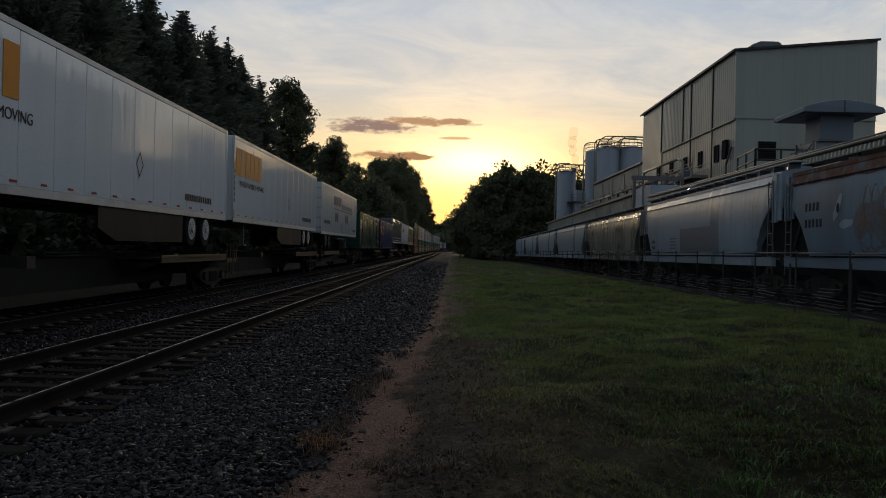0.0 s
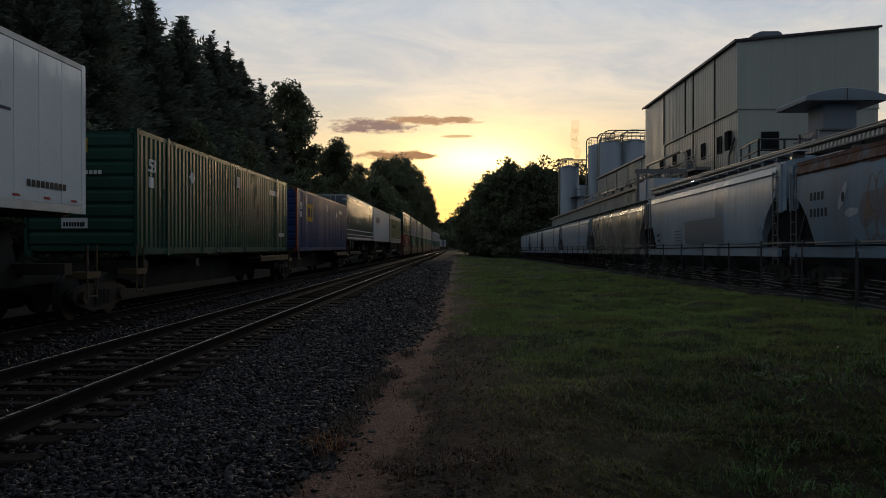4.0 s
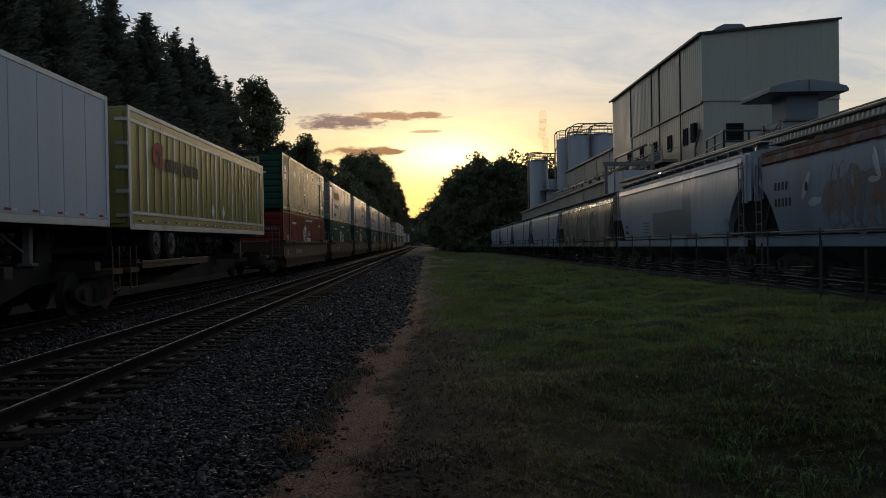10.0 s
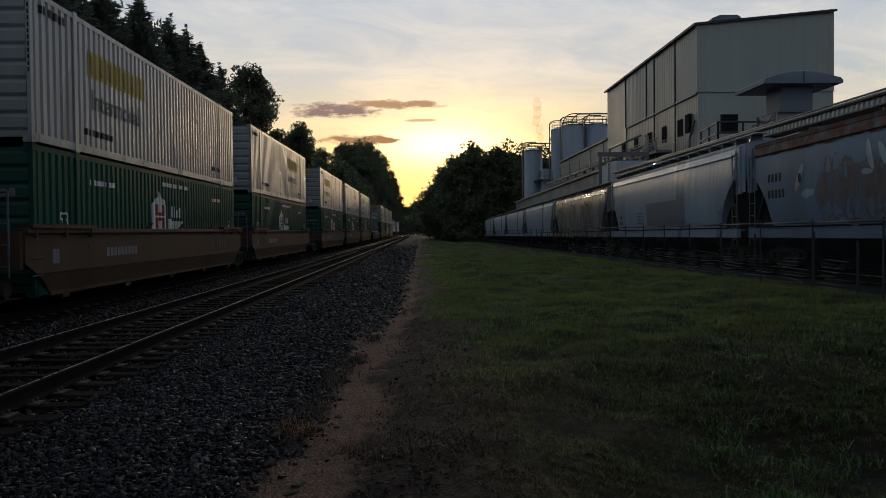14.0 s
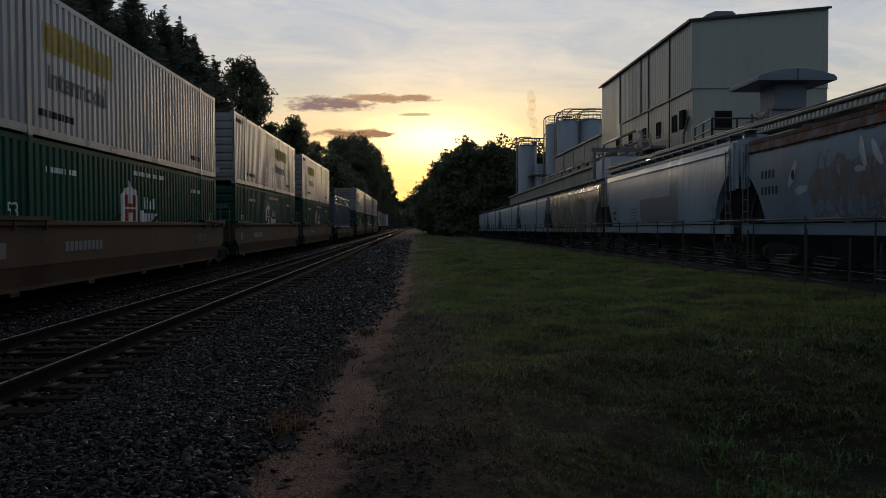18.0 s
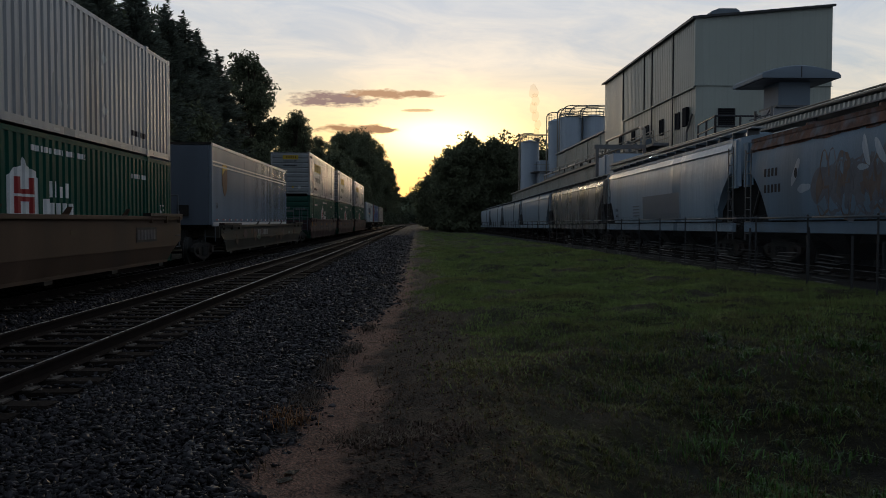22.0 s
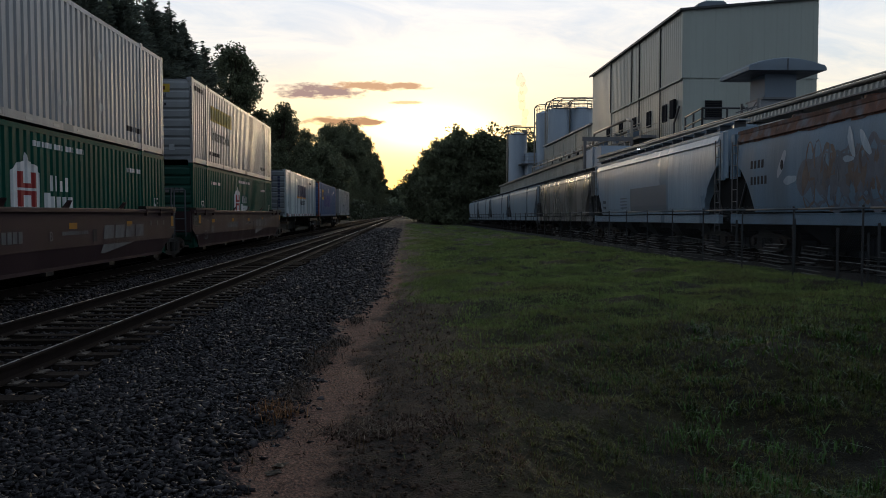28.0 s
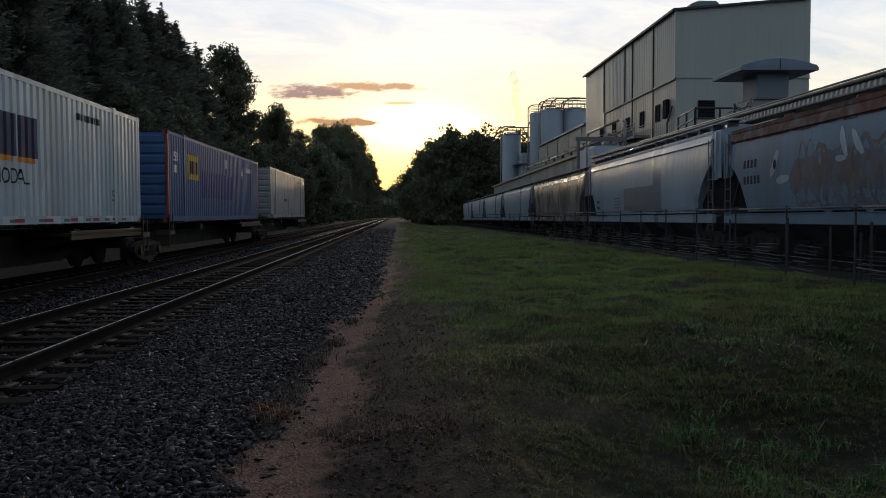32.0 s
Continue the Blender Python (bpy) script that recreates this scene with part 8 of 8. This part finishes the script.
    bars("name_marks", t, "mark_black", HALF + 0.003, 2.1, 3.15, 1.66, 2.16, 3, 0.3)
    bars("name_marks", t, "mark_black", HALF + 0.003, 3.4, 5.25, 1.66, 2.16, 6, 0.35)
    bm = bmesh.new()
    diamond(bm, HALF + 0.004, 9.6, 0.85, 0.25)
    part("placard", bm, "aluminium", t)
    ride(t, 115.0, 1.94)
    t = make_trailer("trailer_yellow", "dirty yellow ribbed van trailer with a red badge", True, 3.04, 14, ribs=True, bands=((0.38, 0.46), (2.66, 2.74)))
    bm = bmesh.new()
    prism(bm, [(1.68 + 0.42 * (1 - math.cos(a)), 2.02 + 0.34 * math.sin(a)) for a in np.linspace(-1.5708, 1.5708, 11)] + [(2.5, 2.36), (2.5, 1.68)], HALF + 0.013, HALF + 0.016, "x")
    part("badge", bm, "mark_red", t, "faded red badge")
    slab("badge_stroke", HALF + 0.016, HALF + 0.019, 1.95, 2.42, 2.02, 2.12, "mark_black", t)
    slab("badge_stroke", HALF + 0.016, HALF + 0.019, 2.14, 2.24, 1.70, 2.02, "mark_black", t)
    bars("name_marks", t, "mark_black", HALF + 0.014, 2.8, 4.15, 1.66, 2.0, 7, 0.2)
    bars("name_marks", t, "mark_black", HALF + 0.014, 4.45, 5.9, 1.66, 2.0, 9, 0.2)
    bm = bmesh.new()
    for y in (7.6, 9.0):
        diamond(bm, HALF + 0.016, y, 0.72, 0.25)
    tagged(part("placards", bm, "mark_white", t), kind="stuff")
    ride(t, 132.4, 1.90)
    # the double-stacked part
    wy, wb = make_well_car("well_yellow", "dirty ochre-brown well car carrying stacked containers"), make_well_car("well_brown", "dark brown well car carrying stacked containers")
    green, red, white, dark = emblem_box("box_green", "ribbed green container in the well of a rail car"), emblem_box("box_red", "ribbed brick-red container in the well of a rail car"), [white_box(2.6), white_box(9.4)], badge_box("box_dark_green", "ribbed dark green container stacked on a red one")
    ride(wy, 153.35, 0)
    ride(red, 153.35, 0.30)
    ride(dark, 153.35, 3.22)
    wells = {"y": wy, "b": wb}
    first = True
    for u, k in ((173.0, "y"), (192.5, "y"), (216.1, "y"), (235.4, "y"), (254.85, "y"), (301.64, "b"), (320.95, "b"), (340.4, "b")):
        e = Matrix.Identity(4)
        w = wb if (k == "b" and u < 303) else (make_well_car("well_brown", "dark brown end well car with yellow reflectors", 2.15, True) if u > 340 else copy_thing(wells[k], e))
        ride(w, u, 0)
        ride(green if first else copy_thing(green, e), u, 0.30)
        k = 1 if u in (192.5, 235.4) else 0
        ride(white[k] if u in (173.0, 192.5) else copy_thing(white[k], e), u, 3.22)
        first = False
    g = make_well_car("well_grey", "low grey-green well car with faded paint scrawls", 3.6, True, 0.28)
    ride(g, 277.2, 0)
    t = make_trailer("trailer_blue_grey", "grey van trailer with brown shield in a well car", False, 2.95, 3, bands=((2.15, 2.20), (2.28, 2.33)), nose="nose_grey")
    slab("front_cap", -HALF, HALF, -0.04, 0.35, 2.88, 2.96, "black_steel", t)
    for x in (-0.75, 0.1):
        slab("nose_box", x, x + 0.4, -0.10, -0.03, 0.35, 0.75, "black_steel", t)
    lettering("lettering", "53", 0.26, "mark_black", t, on_side(HALF + 0.003, 0.55, 0.65))
    shield(t, 1.9, 1.75, 0.66)
    bars_end("number_marks", t, "mark_black", -0.002, -0.6, 0.3, 2.45, 2.62, 6)
    ride(t, 275.75, 1.28)
    # single boxes at the tail
    w = ride(pale_box(), 361.8, 1.28)
    ride(badge_box("box_faded_blue", "ribbed faded blue container with a darker repainted panel", "box_red_end", True), 380.7, 1.25)
    t = make_box("box_white", "ribbed white container at the tail of the train")
    bars("number_marks", t, "mark_black", HALF + 0.002, 5.2, 6.6, 1.0, 1.2, 6)
    bars("number_marks", t, "mark_black", HALF + 0.002, 11.8, 13.2, 2.35, 2.5, 7)
    ride(t, 400.9, 1.28)
    # spine cars under the trailers and single boxes
    sn = make_spine_car("dark spine car with an ochre wheel platform", (LENGTH - 6.0, LENGTH - 0.4), (1.0,))
    sr = make_spine_car("dark spine car with an ochre wheel platform", (0.4, 6.4), (LENGTH - 1.0,))
    sb = make_spine_car("dark spine car carrying a container", (LENGTH - 5.2, LENGTH - 0.5), ())
    seen = set()
    for kind, u in ((sn, 9.52), (sn, 26.5), (sr, 44.35), (sb, 63.05), (sb, 81.4), (sr, 97.95), (sr, 115.0), (sr, 132.4), (sb, 361.8), (sb, 380.7), (sb, 400.9)):
        o = kind if kind.name not in seen else copy_thing(kind, Matrix.Identity(4))
        seen.add(kind.name)
        ride(o, u, 0)


def shield(t, y, z, r):
    """A shield with a lighter upper field."""
    def outline(k):
        return [(y - 0.62 * k, z + 0.75 * k), (y, z + 0.95 * k), (y + 0.62 * k, z + 0.75 * k), (y + 0.62 * k, z - 0.25 * k), (y + 0.35 * k, z - 0.75 * k), (y, z - 1.0 * k), (y - 0.35 * k, z - 0.75 * k), (y - 0.62 * k, z - 0.25 * k)]
    bm = bmesh.new()
    prism(bm, outline(r), HALF + 0.003, HALF + 0.006, "x")
    part("shield", bm, "mark_brown", t, "brown and gold shield")
    bm = bmesh.new()
    k = r * 0.92
    prism(bm, [(y - 0.62 * k, z + 0.75 * k), (y, z + 0.95 * k), (y + 0.62 * k, z + 0.75 * k), (y + 0.62 * k, z + 0.60 * k), (y, z + 0.55 * k), (y - 0.62 * k, z + 0.2 * k)], HALF + 0.006, HALF + 0.009, "x")
    part("shield_field", bm, "mark_yellow", t)


build_train()

def run(t):
    """Metres that the train has rolled towards the camera after t seconds."""
    return 11.172 * t + 0.01374 * t * t - 0.00050974 * t ** 3


def on_line(y, z):
    """A car's place on the far track: its near end at y, turned with the bend of the line."""
    a, b = float(bend(y)), float(bend(y + LENGTH))
    return pose(FAR_TRACK + a, y, RAIL_Z + z, 0, 0, -math.degrees(math.atan2(b - a, LENGTH)))


def motions():
    for ob, i in STEAM:                                        # the steam rises and leans with the air
        rows = []
        for t in range(0, 33, 4):
            z = 14.6 + i * 1.45 + 0.10 * t
            rows.append((t, pose(20.8 - 0.10 * max(0, z - 16) + 0.25 * math.sin(0.7 * z + i), 140 + 0.2 * math.sin(i), z, 0, 0, 20 * i + 2.5 * t)))
        walk(ob, rows)
    for ob, u, z in MOVING:
        walk(ob, [(t, on_line(u - run(t), z)) for t in range(0, 33, 1)])


motions()
